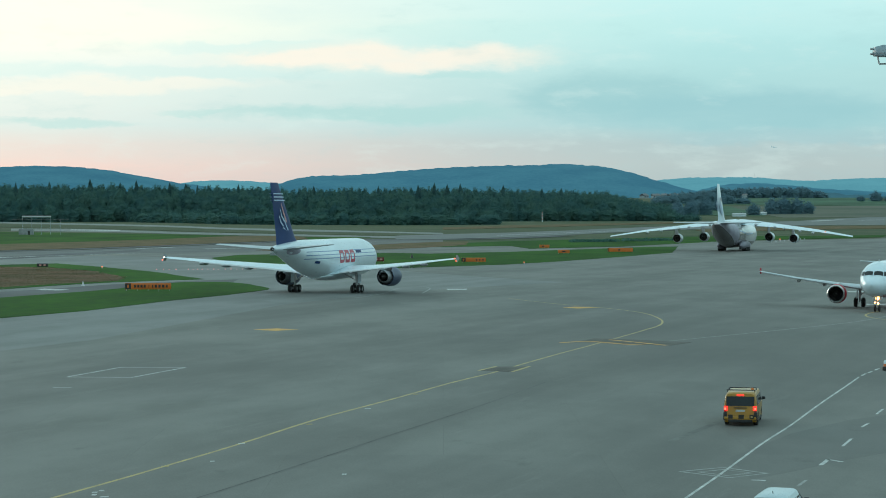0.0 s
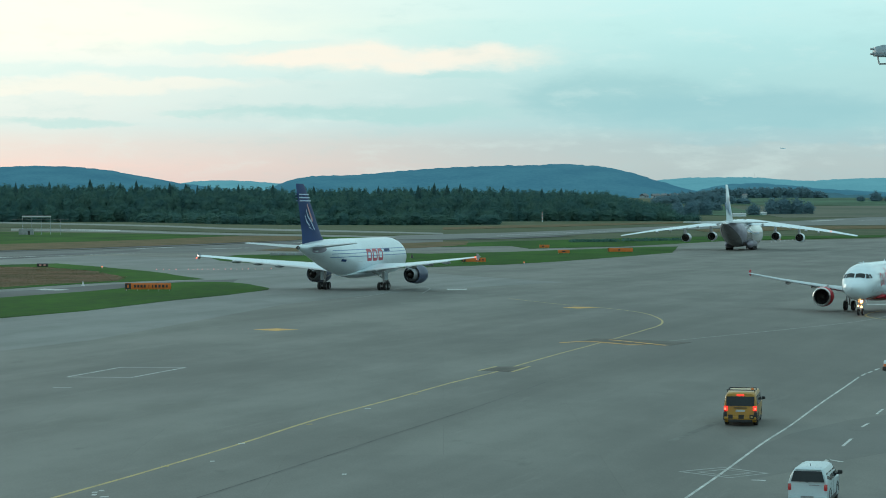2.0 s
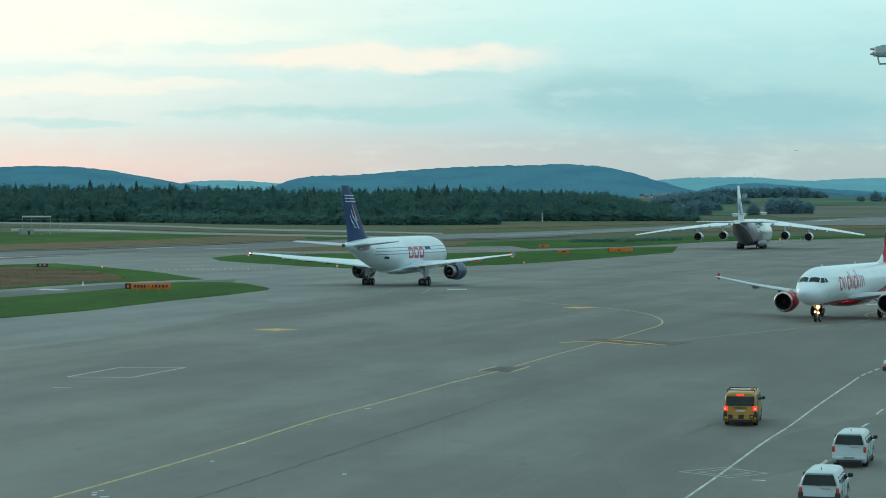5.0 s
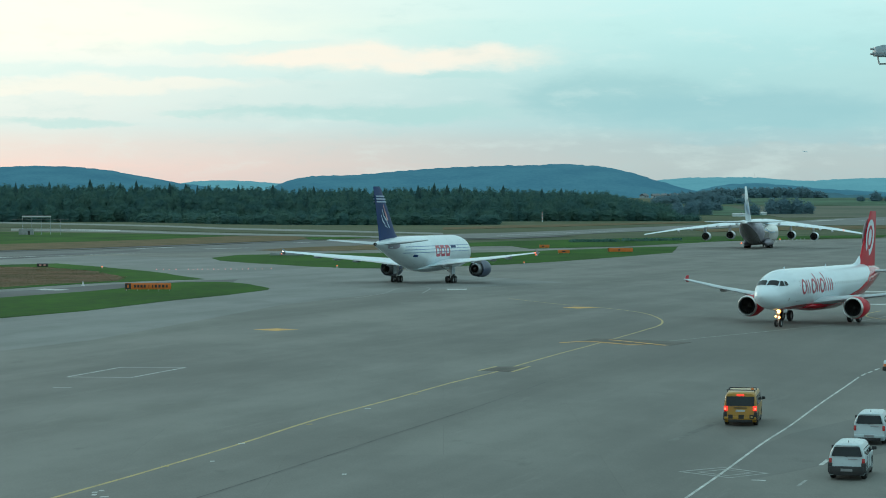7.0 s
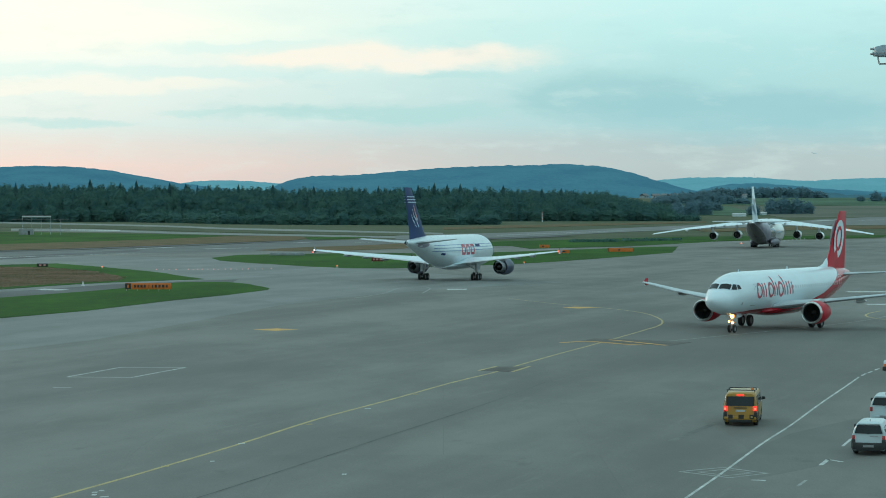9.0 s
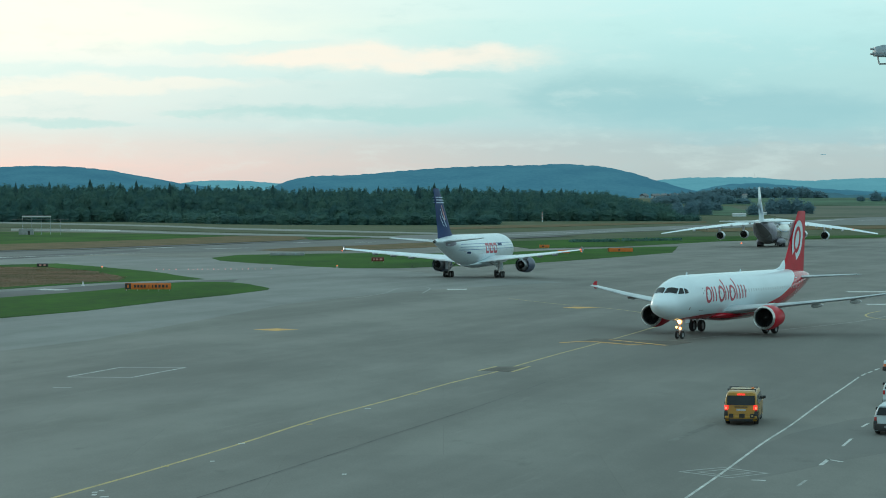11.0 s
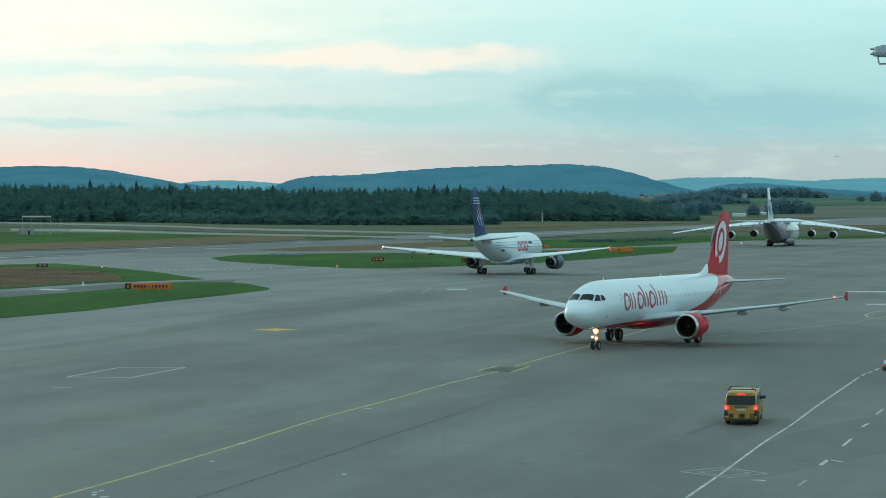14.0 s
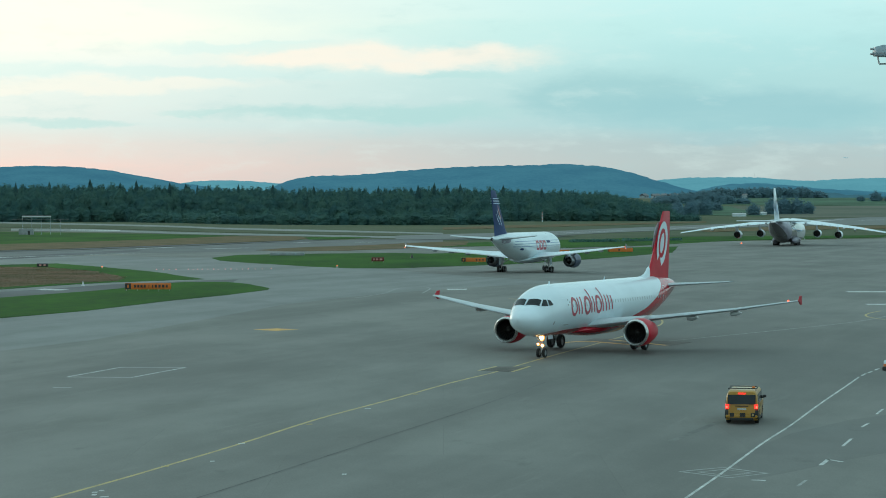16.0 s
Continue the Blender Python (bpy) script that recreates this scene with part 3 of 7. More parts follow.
def tall_grass(name, outline, count, seed, label, height=0.11):
    """Tufts of dry stalks scattered over an outline."""
    rng = random.Random(seed)
    xs, ys = [p[0] for p in outline], [p[1] for p in outline]

    def inside(x, y):
        hit = False
        for (x0, y0), (x1, y1) in zip(outline, outline[1:] + outline[:1]):
            if (y0 > y) != (y1 > y) and x < (x1 - x0) * (y - y0) / (y1 - y0) + x0:
                hit = not hit
        return hit
    verts, faces = [], []
    while len(faces) < count * 5:
        x, y = rng.uniform(min(xs), max(xs)), rng.uniform(min(ys), max(ys))
        if not inside(x, y):
            continue
        h = height * (0.6 + 0.7 * noise.noise((x * 0.09, y * 0.05, seed)) + rng.random() * 0.4)
        for k in range(5):
            a = rng.random() * 6.283
            bx, by = x + rng.uniform(-0.5, 0.5), y + rng.uniform(-0.8, 0.8)
            w = rng.uniform(0.08, 0.2)
            i = len(verts)
            verts += [(bx - w * math.cos(a), by - w * math.sin(a), 0.06), (bx + w * math.cos(a), by + w * math.sin(a), 0.06), (bx + rng.uniform(-0.25, 0.25), by + rng.uniform(-0.25, 0.25), 0.08 + max(0.12, h) * rng.uniform(0.7, 1.2))]
            faces.append((i, i + 1, i + 2))
    me = bpy.data.meshes.new(name)
    me.from_pydata(verts, [], faces)
    tagged(link(name, me, M["dry_blade"], smooth=False), label, "grass", "", "stuff")


DRY = [(-140, 440), (-98, 480), (-84, 470), (-70, 440), (-58, 400), (-56, 378), (-64, 360), (-70, 345), (-84, 330)]
sheet("dry_grass", ragged(DRY, 2.5, 5, 12), 0.10, M["dry_blade"], "dry brown grass patch on the island", thick=0.06)
tall_grass("tall_grass", [(-140, 440), (-98, 480), (-84, 470), (-70, 440), (-58, 400), (-56, 378), (-64, 360), (-70, 345), (-84, 330)], 3800, 11, "dry reddish brown tall grass on the island")


def build_markings():
    Y, W = M["line_yellow"], M["line_white"]
    marking("taxi_line", [(-30.5, 40), (-15.9, 89.4), (-12.8, 100.4), (-10.1, 110.7), (-7.1, 123.3), (-3.0, 137.2), (0.6, 149.9), (3.5, 158.8), (5.4, 165.6), (7.4, 172.9), (10.2, 182.7), (12.7, 191.1), (15.9, 202.3), (19.9, 216.7),
                          (22.2, 225.5), (23.4, 234.0), (23.7, 243.6), (23.2, 253.3), (21.3, 262.3), (18.5, 270.3), (14.2, 280.5), (8.9, 297.5)], 0.21, Y, "worn yellow taxi guide line bending across the apron")
    marking("taxi_line", [(15.9, 190.5), (22.5, 201), (33, 216), (44.5, 234), (55, 258)], 0.2, M["line_worn"], "faint old guide line on the apron")
    marking("taxi_line", [(51.5, 258.0), (48.6, 251), (47.2, 243.5), (48.2, 236), (52.5, 226)], 0.26, Y, "worn yellow stand guide line")
    marking("taxi_line", [(-12, 300), (-8.5, 318), (-7.0, 338), (-3.8, 346), (-2.0, 338), (-3.0, 318)], 0.2, M["line_worn"], "faint yellowish curved guide line")
    marking("road_edge_line", [(6.2, 76.5), (9.9, 89.1), (12.5, 97.8), (16.0, 109.9), (19.0, 119.6), (22.7, 132.3), (27.2, 147.3), (29.3, 154.4)], 0.14, W, "white edge line of the apron road")
    for a, b in (((29.7, 155.5), (30.4, 157.7)), ((30.7, 158.3), (31.3, 159.9)), ((31.7, 161.0), (32.4, 162.8))):
        marking("road_edge_dash", [a, b], 0.17, W, "short white dash of the apron road")
    for a, b in (((9.6, 74.6), (10.2, 76.7)), ((15.0, 92.7), (15.7, 94.8)), ((19.8, 108.6), (20.9, 112.2)), ((22.6, 118.3), (23.4, 120.5)), ((24.9, 125.9), (25.9, 129.1)), ((27.6, 135.2), (28.6, 138.6))):
        marking("lane_dash", [a, b], 0.15, M["line_worn"] if a[1] < 95 else W, "white lane dash of the apron road")
    marking("lane_tick", [(17.3, 100.4), (18.1, 102.9)], 0.22, W, "white angled tick on the apron road", soft=False)
    marking("lane_tick", [(18.0, 102.8), (18.55, 101.7)], 0.22, W, "white angled tick on the apron road", soft=False)
    marking("lane_tick", [(13.35, 94.9), (13.95, 94.7)], 0.28, W, "short white stop tick on the apron road", soft=False)
    marking("diamond_marking", [(10.6, 98.0), (12.7, 99.6), (14.4, 97.3), (12.5, 95.7), (10.6, 98.0)], 0.26, M["line_worn"], "worn white diamond on the apron road", 0.028, False)
    marking("diamond_marking", [(11.4, 97.8), (12.7, 98.8), (13.7, 97.4), (12.5, 96.5), (11.4, 97.8)], 0.2, M["line_worn"], "worn inner white diamond on the apron road", 0.029, False)
    for a, b, w, m in (((-26.7, 155.7), (-24.3, 165.3), 0.2, W), ((-22.1, 154.8), (-19.4, 165.0), 0.2, W), ((-24.3, 165.2), (-19.5, 164.9), 0.5, M["line_worn"]), ((-26.7, 155.6), (-22.1, 154.9), 0.5, M["line_worn"])):
        marking("box_marking", [a, b], w, m, "thin white box outline on the apron", 0.028, False)
    for k, (pts, mat, lab) in enumerate(((
            [(-18.9, 218.9), (-16.8, 221.0), (-14.5, 218.9), (-16.6, 216.4)], M["bright_yellow"], "worn yellow patch of paint on the apron"), (
            [(14.7, 268.7), (16.2, 271.0), (19.1, 268.7), (16.4, 266.0)], M["bright_yellow"], "worn yellow patch of paint by the guide line"), (
            [(0.5, 331.3), (3.5, 331.3), (3.7, 336), (0.7, 336)], M["line_white"], "worn white patch of paint on the apron"), (
            [(59.1, 319), (66.3, 318), (66.6, 323), (59.3, 323)], M["line_white"], "broad white bar on the apron"), (
            [(53.3, 275), (58.3, 274), (58.5, 278), (53.5, 278)], M["line_white"], "broad white bar on the apron"), (
            [(-62.0, 334.5), (-57.7, 332.0), (-57.4, 335), (-61.7, 338)], M["line_white"], "faint white paint on the narrow path"), (
            [(-26.0, 145.9), (-24.8, 145.9), (-24.8, 146.4), (-26.0, 146.4)], M["line_worn"], "small worn paint mark"))):
        sheet("paint_patch", pts, 0.03 + 0.001 * k, mat, lab, thick=0.012)
    for k, (x, y) in enumerate([(-12.8, 100.4), (-10.2, 110.4), (-7.4, 120.4), (-4.5, 130.0), (-1.8, 140.2), (-13.9, 89.6)]):
        sheet("paint_tick", [(x - 0.14, y - 0.2), (x + 0.2, y - 0.1), (x + 0.2, y + 0.2), (x - 0.14, y + 0.1)], 0.031, M["line_white"] if k % 2 else Y, "small painted tick beside the guide line", thick=0.01)
    for x, y in [(-14.5, 91.0), (-14.3, 91.6), (-14.4, 90.2), (-4.4, 97.2), (-10.8, 102.4)]:
        sheet("paint_tick", [(x - 0.1, y - 0.15), (x + 0.1, y - 0.15), (x + 0.1, y + 0.2), (x - 0.1, y + 0.2)], 0.031, M["line_white"], "small white paint spot", thick=0.01)
    # asphalt repairs with paint round them
    sheet("asphalt_repair", ragged([(2.8, 161.2), (4.1, 165.3), (6.4, 165.3), (5.0, 159.9)], 0.4, 1.5, 2), 0.034, M["patch"], "dark asphalt repair in the concrete", thick=0.02)
    marking("repair_edge", [(2.6, 161.0), (4.0, 165.4)], 0.25, Y, "yellow paint at the edge of a repair", 0.04, False)
    marking("repair_edge", [(5.0, 159.7), (6.5, 165.3)], 0.25, Y, "yellow paint at the edge of a repair", 0.04, False)
    sheet("asphalt_repair", ragged([(11.8, 196.6), (13.9, 202.3), (16.4, 201.3), (22.2, 196.0), (19.9, 191.5), (16.6, 193.4), (13.9, 197.1)], 0.8, 2.0, 4), 0.034, M["patch"], "dark asphalt repair across the guide line", thick=0.02)
    marking("repair_edge", [(10.5, 195.5), (12.6, 197.5), (14.2, 196.2), (16.2, 193.0), (17.6, 192.2)], 0.6, M["bright_yellow"], "worn yellow paint along a repair", 0.04)
    marking("repair_edge", [(15.2, 200.0), (17.2, 196.2), (19.5, 191.3)], 0.5, M["bright_yellow"], "worn yellow paint along a repair", 0.041)
    marking("tar_seam", [(-13, 80), (-10.0, 89.3), (-6.0, 103.0), (-2.8, 114.2), (2.6, 133.1), (7, 150)], 0.10, M["seal"], "dark sealed joint in the concrete", 0.03)
    marking("tyre_streak", [(11.3, 110.5), (13.2, 115.6), (15.4, 121.8)], 0.42, M["faint"], "faint dark tyre streak on the concrete", 0.03)
    # runway and far edge lines; some white strips stand for sky glinting off paving
    for pts, w in (([(-100, 717), (-92, 745)], 3.5), ([(-77, 711), (-65, 730)], 3), ([(-119, 567), (-110, 589)], 2.5), ([(-110, 589), (-88, 640)], 0.9), ([(-58, 850), (-52, 860)], 3), ([(-35, 859), (-27, 864)], 3), ([(26, 1057), (100, 1226)], 2.0), ([(138, 1322), (214, 1519)], 2.5), ([(316, 1872), (369, 2030)], 9), ([(376, 1982), (405, 2025)], 9)):
        marking("runway_line_and_glint", pts, w, W, "white runway edge line and painted sky glint", 0.19)
    marking("shoulder", [(-143, 659), (-137, 678), (-124, 703), (-111, 741), (-98, 783), (-83, 835), (-61, 898), (-54, 936)], 10.0, M["stained"], "dark tarred runway shoulder", 0.15)
    marking("shoulder", [(-35, 942), (0, 930), (29, 968), (58, 1044)], 12.0, M["stained"], "dark tarred runway shoulder", 0.15)
    marking("path_line", [(-86, 615), (-92, 618), (-97, 612), (-104, 600)], 0.4, Y, "faint yellow turn-off line", 0.05)


build_markings()
# narrow service path between the two grass islands
sheet("service_path", [(-120, 250), (-75, 305), (-61.8, 335), (-54, 360), (-43.5, 377), (-36.0, 385), (-35.5, 372), (-43.4, 370.9), (-48.8, 360), (-50.3, 338.5), (-53.5, 326.2), (-61.4, 302.5), (-75.4, 262)], 0.05, M["stained"],
      "narrow grey service path between grass islands", thick=0.1)
sheet("paint_patch", [(-62.0, 333.5), (-57.7, 331.0), (-57.2, 335), (-61.5, 338)], 0.056, M["line_white"], "white hold bar on the narrow path", thick=0.008)


# ---- aircraft ----
class Body:
    """A fuselage given by stations: metres from the nose, bottom, top, half width."""

    def __init__(self, nose, stations, power=2.0):
        self.nose, self.st = nose, stations

    def at(self, s):
        st = self.st
        for i in range(len(st) - 1):
            if s <= st[i + 1][0]:
                t = (s - st[i][0]) / (st[i + 1][0] - st[i][0])
                p = st[max(i - 1, 0)], st[i], st[i + 1], st[min(i + 2, len(st) - 1)]
                out = []
                for k in (1, 2, 3):
                    d0 = (p[2][k] - p[0][k]) / max(1e-6, p[2][0] - p[0][0]) * (p[2][0] - p[1][0])
                    d1 = (p[3][k] - p[1][k]) / max(1e-6, p[3][0] - p[1][0]) * (p[2][0] - p[1][0])
                    a, b = p[1][k], p[2][k]
                    if abs(b - a) < 1e-6:
                        d0 = d1 = 0.0
                    out.append((2 * t ** 3 - 3 * t * t + 1) * a + (t ** 3 - 2 * t * t + t) * d0 + (-2 * t ** 3 + 3 * t * t) * b + (t ** 3 - t * t) * d1)
                return out
        return list(st[-1][1:])

    def mesh(self, seg=40, step=0.7):
        rings = []
        n = int(self.st[-1][0] / step)
        ss = sorted({0.0, 0.08, self.st[-1][0]} | {round(0.2 * i, 3) for i in range(1, 26)} | {round(self.st[-1][0] * i / n, 3) for i in range(1, n)})
        for s in ss:
            zb, zt, w = self.at(s)
            zc, h = (zb + zt) / 2, (zt - zb) / 2
            rings.append([(self.nose - s, w * math.cos(2 * math.pi * i / seg), zc + h * math.sin(2 * math.pi * i / seg)) for i in range(seg)])
        return loft(bmesh.new(), rings)

    def skin(self, s, z, side, off=0.012):
        """The point of the skin at a station and height, on the left (1) or right (-1)."""
        zb, zt, w = self.at(s)
        zc, h = (zb + zt) / 2, (zt - zb) / 2
        k = max(-0.999, min(0.999, (z - zc) / h))
        c = math.sqrt(1 - k * k)
        return (self.nose - s, side * (w * c + off * max(0.3, c)), z + off * k)

    def patch(self, bm, corners, side, off=0.012, n=5):
        """A curved plate on the skin; corners (station, height) in turn."""
        a, b, c, d = corners
        grid = []
        for i in range(n + 1):
            row = []
            for j in range(n + 1):
                u, v = i / n, j / n
                s = (a[0] * (1 - u) + b[0] * u) * (1 - v) + (d[0] * (1 - u) + c[0] * u) * v
                z = (a[1] * (1 - u) + b[1] * u) * (1 - v) + (d[1] * (1 - u) + c[1] * u) * v
                row.append(bm.verts.new(self.skin(s, z, side, off)))
            grid.append(row)
        for i in range(n):
            for j in range(n):
                bm.faces.new((grid[i][j], grid[i + 1][j], grid[i + 1][j + 1], grid[i][j + 1]))
        return bm

    def pane(self, bm, corners, side, off=0.02, n=6):
        """A curved pane; corners (station, degrees round from the crown) in turn."""
        a, b, c, d = corners
        grid = []
        for i in range(n + 1):
            row = []
            for j in range(n + 1):
                u, v = i / n, j / n
                s, p = [(a[k] * (1 - u) + b[k] * u) * (1 - v) + (d[k] * (1 - u) + c[k] * u) * v for k in (0, 1)]
                zb, zt, w = self.at(s)
                sn, cs = math.sin(radians(p)), math.cos(radians(p))
                row.append(bm.verts.new((self.nose - s + off * 0.5, side * (w + off) * sn, (zb + zt) / 2 + ((zt - zb) / 2 + off) * cs)))
            grid.append(row)
        for i in range(n):
            for j in range(n):
                bm.faces.new((grid[i][j], grid[i + 1][j], grid[i + 1][j + 1], grid[i][j + 1]))
        return bm

    def stroke(self, bm, pts, width, side, off=0.014):
        """A painted stroke of even width on the skin along pts (station, height)."""
        rows = []
        fine = []
        for a, b in zip(pts, pts[1:]):
            n = max(1, int(math.hypot(b[0] - a[0], b[1] - a[1]) / 0.2))
            fine += [(a[0] + (b[0] - a[0]) * k / n, a[1] + (b[1] - a[1]) * k / n) for k in range(n)]
        pts = fine + [pts[-1]]
        for i, p in enumerate(pts):
            q, r = pts[max(i - 1, 0)], pts[min(i + 1, len(pts) - 1)]
            dx, dz = r[0] - q[0], r[1] - q[1]
            l = math.hypot(dx, dz) or 1
            nx, nz = -dz / l * width / 2, dx / l * width / 2
            rows.append([bm.verts.new(self.skin(p[0] + nx * k, p[1] + nz * k, side, off)) for k in (-1, 0, 1)])
        for a, b in zip(rows, rows[1:]):
            for k in (0, 1):
                bm.faces.new((a[k], a[k + 1], b[k + 1], b[k]))
        return bm


FOIL = [(0, 0), (0.012, 0.3), (0.05, 0.58), (0.15, 0.88), (0.3, 1.0), (0.5, 0.86), (0.7, 0.56), (0.88, 0.24), (1, 0.02)]


def foil_ring(nose, y, s_le, chord, z, thick, upright=False, tilt=0.0):
    """A wing section: position across, leading edge from the nose, chord, height, relative thickness."""
    up = [(x, t) for x, t in FOIL]
    pts = up + [(x, -t * 0.72) for x, t in reversed(FOIL[1:-1])]
    h = thick * chord / 2
    if upright:
        return [(nose - s_le - x * chord, y + t * h, z) for x, t in pts]
    return [(nose - s_le - x * chord, y, z + t * h + tilt * (0.45 - x) * chord) for x, t in pts]


def wing_mesh(nose, sections, side, tilt=0.0):
    rings = []
    for (y0, *a), (y1, *b) in zip(sections, sections[1:]):
        n = 4
        for k in range(n):
            t = k / n
            v = [p + (q - p) * t for p, q in zip(a, b)]
            rings.append(foil_ring(nose, side * (y0 + (y1 - y0) * t), *v, tilt=tilt))
    y, *a = sections[-1]
    rings.append(foil_ring(nose, side * y, *a, tilt=tilt))
    return loft(bmesh.new(), rings)


def fin_mesh(nose, sections):
    return loft(bmesh.new(), [foil_ring(nose, 0, s, c, z, t, True) for z, s, c, t in sections])


WHEELS = []          # wheel, its place on the gear, radius, its aircraft


def wheel_part(parent, at, r, w, mover, hub="grey"):
    """A wheel that turns about its own axle: tyre with a hub in it."""
    bm = bmesh.new()
    prof = [(-w * 0.36, r * 0.55), (-w * 0.5, r * 0.68), (-w * 0.5, r * 0.86), (-w * 0.34, r * 0.98), (0, r), (w * 0.34, r * 0.98), (w * 0.5, r * 0.86), (w * 0.5, r * 0.68), (w * 0.36, r * 0.55)]
    lathe(bm, prof, (0, 0, 0), "y", 24)
    tyre = part("wheel", bm, M["tyre"], parent, "black rubber tyre", at=pose(*at))
    bm = bmesh.new()
    lathe(bm, [(-w * 0.3, 0.02), (-w * 0.3, r * 0.2), (-w * 0.16, r * 0.3), (-w * 0.36, r * 0.56), (w * 0.36, r * 0.56), (w * 0.16, r * 0.3), (w * 0.3, r * 0.2), (w * 0.3, 0.02)], (0, 0, 0), "y", 12, True)
    part("hub", bm, M[hub], tyre)
    WHEELS.append((tyre, at, r, mover))
    return tyre


def engine(root, name, at, length, r, body_mat, lip_mat, label, tail=0.62, core_mat="darkmetal", core=1.0):
    """A turbofan: cowl with lip and duct, fan, spinner, core nozzle and plug. at: centre of the inlet."""
    x, y, z = at
    bm = bmesh.new()
    L = length
    lathe(bm, [(-0.10, r * 0.90), (-0.25, r * 0.97), (-L * 0.25, r * 1.03), (-L * 0.5, r * 1.0), (-L * 0.78, r * (0.60 + tail * 0.4)), (-L, r * (tail + 0.1)), (-L, r * (tail + 0.06)), (-L * 0.7, r * (tail + 0.04))], (x, y, z), "x", 32)
    cowl = part(name, bm, body_mat, root, label)
    bm = bmesh.new()
    lathe(bm, [(-0.26, r * 0.975), (-0.1, r * 0.915), (0.0, r * 0.86), (-0.06, r * 0.80), (-0.25, r * 0.76)], (x, y, z), "x", 32)
    part("inlet_lip", bm, lip_mat, cowl, "bare metal inlet lip")
    bm = bmesh.new()
    lathe(bm, [(-0.25, r * 0.76), (-1.0, r * 0.78), (-1.05, 0.01)], (x, y, z), "x", 32)
    part("intake_duct", bm, M["inside"], cowl, "dark intake duct")
    bm = bmesh.new()
    for i in range(22):
        a = 2 * math.pi * i / 22
        c, s = math.cos(a), math.sin(a)
        q = [(-0.72, 0.22 * r), (-0.92, 0.24 * r), (-0.95, 0.76 * r), (-0.75, 0.76 * r)]
        vs = []
        for k, (dx, rr) in enumerate(q):
            tw = 0.10 if k in (0, 3) else -0.10
            vs.append(bm.verts.new((x + dx, y + rr * math.cos(a + tw), z + rr * math.sin(a + tw))))
        bm.faces.new(vs)
    part("fan", bm, M["darkmetal"], cowl, "fan blades")
    bm = bmesh.new()
    lathe(bm, [(-0.45, 0.01), (-0.55, r * 0.12), (-0.75, r * 0.24), (-0.95, r * 0.26)], (x, y, z), "x", 16)
    part("spinner", bm, M["darkmetal"], cowl)
    bm = bmesh.new()
    lathe(bm, [(-L * 0.97, r * (tail + 0.055)), (-L * 0.8, r * (tail + 0.04)), (-L * 0.78, 0.02)], (x, y, z), "x", 24)
    part("exhaust_duct", bm, M["inside"], cowl, "dark fan exhaust duct")
    bm = bmesh.new()
    lathe(bm, [(-L * 0.7, r * 0.6 * core), (-L * 0.98, r * 0.56 * core), (-L * 1.12, r * 0.47 * core), (-L * 1.26, r * 0.40 * core), (-L * 1.25, r * 0.36 * core), (-L * 1.0, r * 0.34 * core)], (x, y, z), "x", 24)
    part("core_nozzle", bm, M[core_mat], cowl, "metal exhaust nozzle")
    bm = bmesh.new()
    lathe(bm, [(-L * 1.0, r * 0.3 * core), (-L * 1.25, r * 0.22 * core), (-L * 1.42, 0.02)], (x, y, z), "x", 16)
    part("exhaust_plug", bm, M["darkmetal"], cowl)
    return cowl


def pylon(root, x0, x1, y, z0, z1, mat, w=0.35):
    bm = bmesh.new()
    loft(bm, [[(x0, y - w * 0.3, z0), (x0, y + w * 0.3, z0), (x0 - 0.3, y + w * 0.3, z0 + 0.1), (x0 - 0.3, y - w * 0.3, z0 + 0.1)],
              [((x0 + x1) / 2, y - w / 2, z0 - 0.35), ((x0 + x1) / 2, y + w / 2, z0 - 0.35), ((x0 + x1) / 2, y + w / 2, z1 + 0.1), ((x0 + x1) / 2, y - w / 2, z1 + 0.1)],
              [(x1, y - w * 0.15, z0 - 0.1), (x1, y + w * 0.15, z0 - 0.1), (x1, y + w * 0.15, z1), (x1, y - w * 0.15, z1)]])
    part("pylon", bm, mat, root, smooth=False)


def fairing(root, x, y, z, length, r, mat):
    """A flap track fairing under the wing."""
    bm = bmesh.new()
    lathe(bm, [(0, 0.02), (-length * 0.15, r * 0.7), (-length * 0.4, r), (-length * 0.75, r * 0.7), (-length, 0.03)], (x, y, z), "x", 10, True)
    part("flap_fairing", bm, mat, root)


def lamp_dot(root, name, at, r, mat, label):
    bm = bmesh.new()
    bmesh.ops.create_icosphere(bm, subdivisions=2, radius=r, matrix=Matrix.Translation(at))
    part(name, bm, mat, root, label)


def gear_leg(root, name, foot, top, r, brace=None, label="landing gear strut"):
    bm = bmesh.new()
    a, b = Vector(foot), Vector(top)
    mid = a.lerp(b, 0.45)
    tube(bm, a, mid, r * 0.72, r * 0.72)
    tube(bm, mid, b, r, r * 1.15)
    if brace:
        tube(bm, mid, brace, r * 0.5)
    # torque link
    tube(bm, a + Vector((0.0, 0, 0.1)), a.lerp(mid, 0.6) + Vector((-0.28, 0, 0)), r * 0.3, seg=6)
    tube(bm, a.lerp(mid, 0.6) + Vector((-0.28, 0, 0)), mid, r * 0.3, seg=6)
    return part(name, bm, M["lightgrey"], root, label)


def ring_pts(cx, cz, rx, rz, a0, a1, n=16):
    return [(cx + rx * math.cos(radians(a0 + (a1 - a0) * i / n)), cz + rz * math.sin(radians(a0 + (a1 - a0) * i / n))) for i in range(n + 1)]


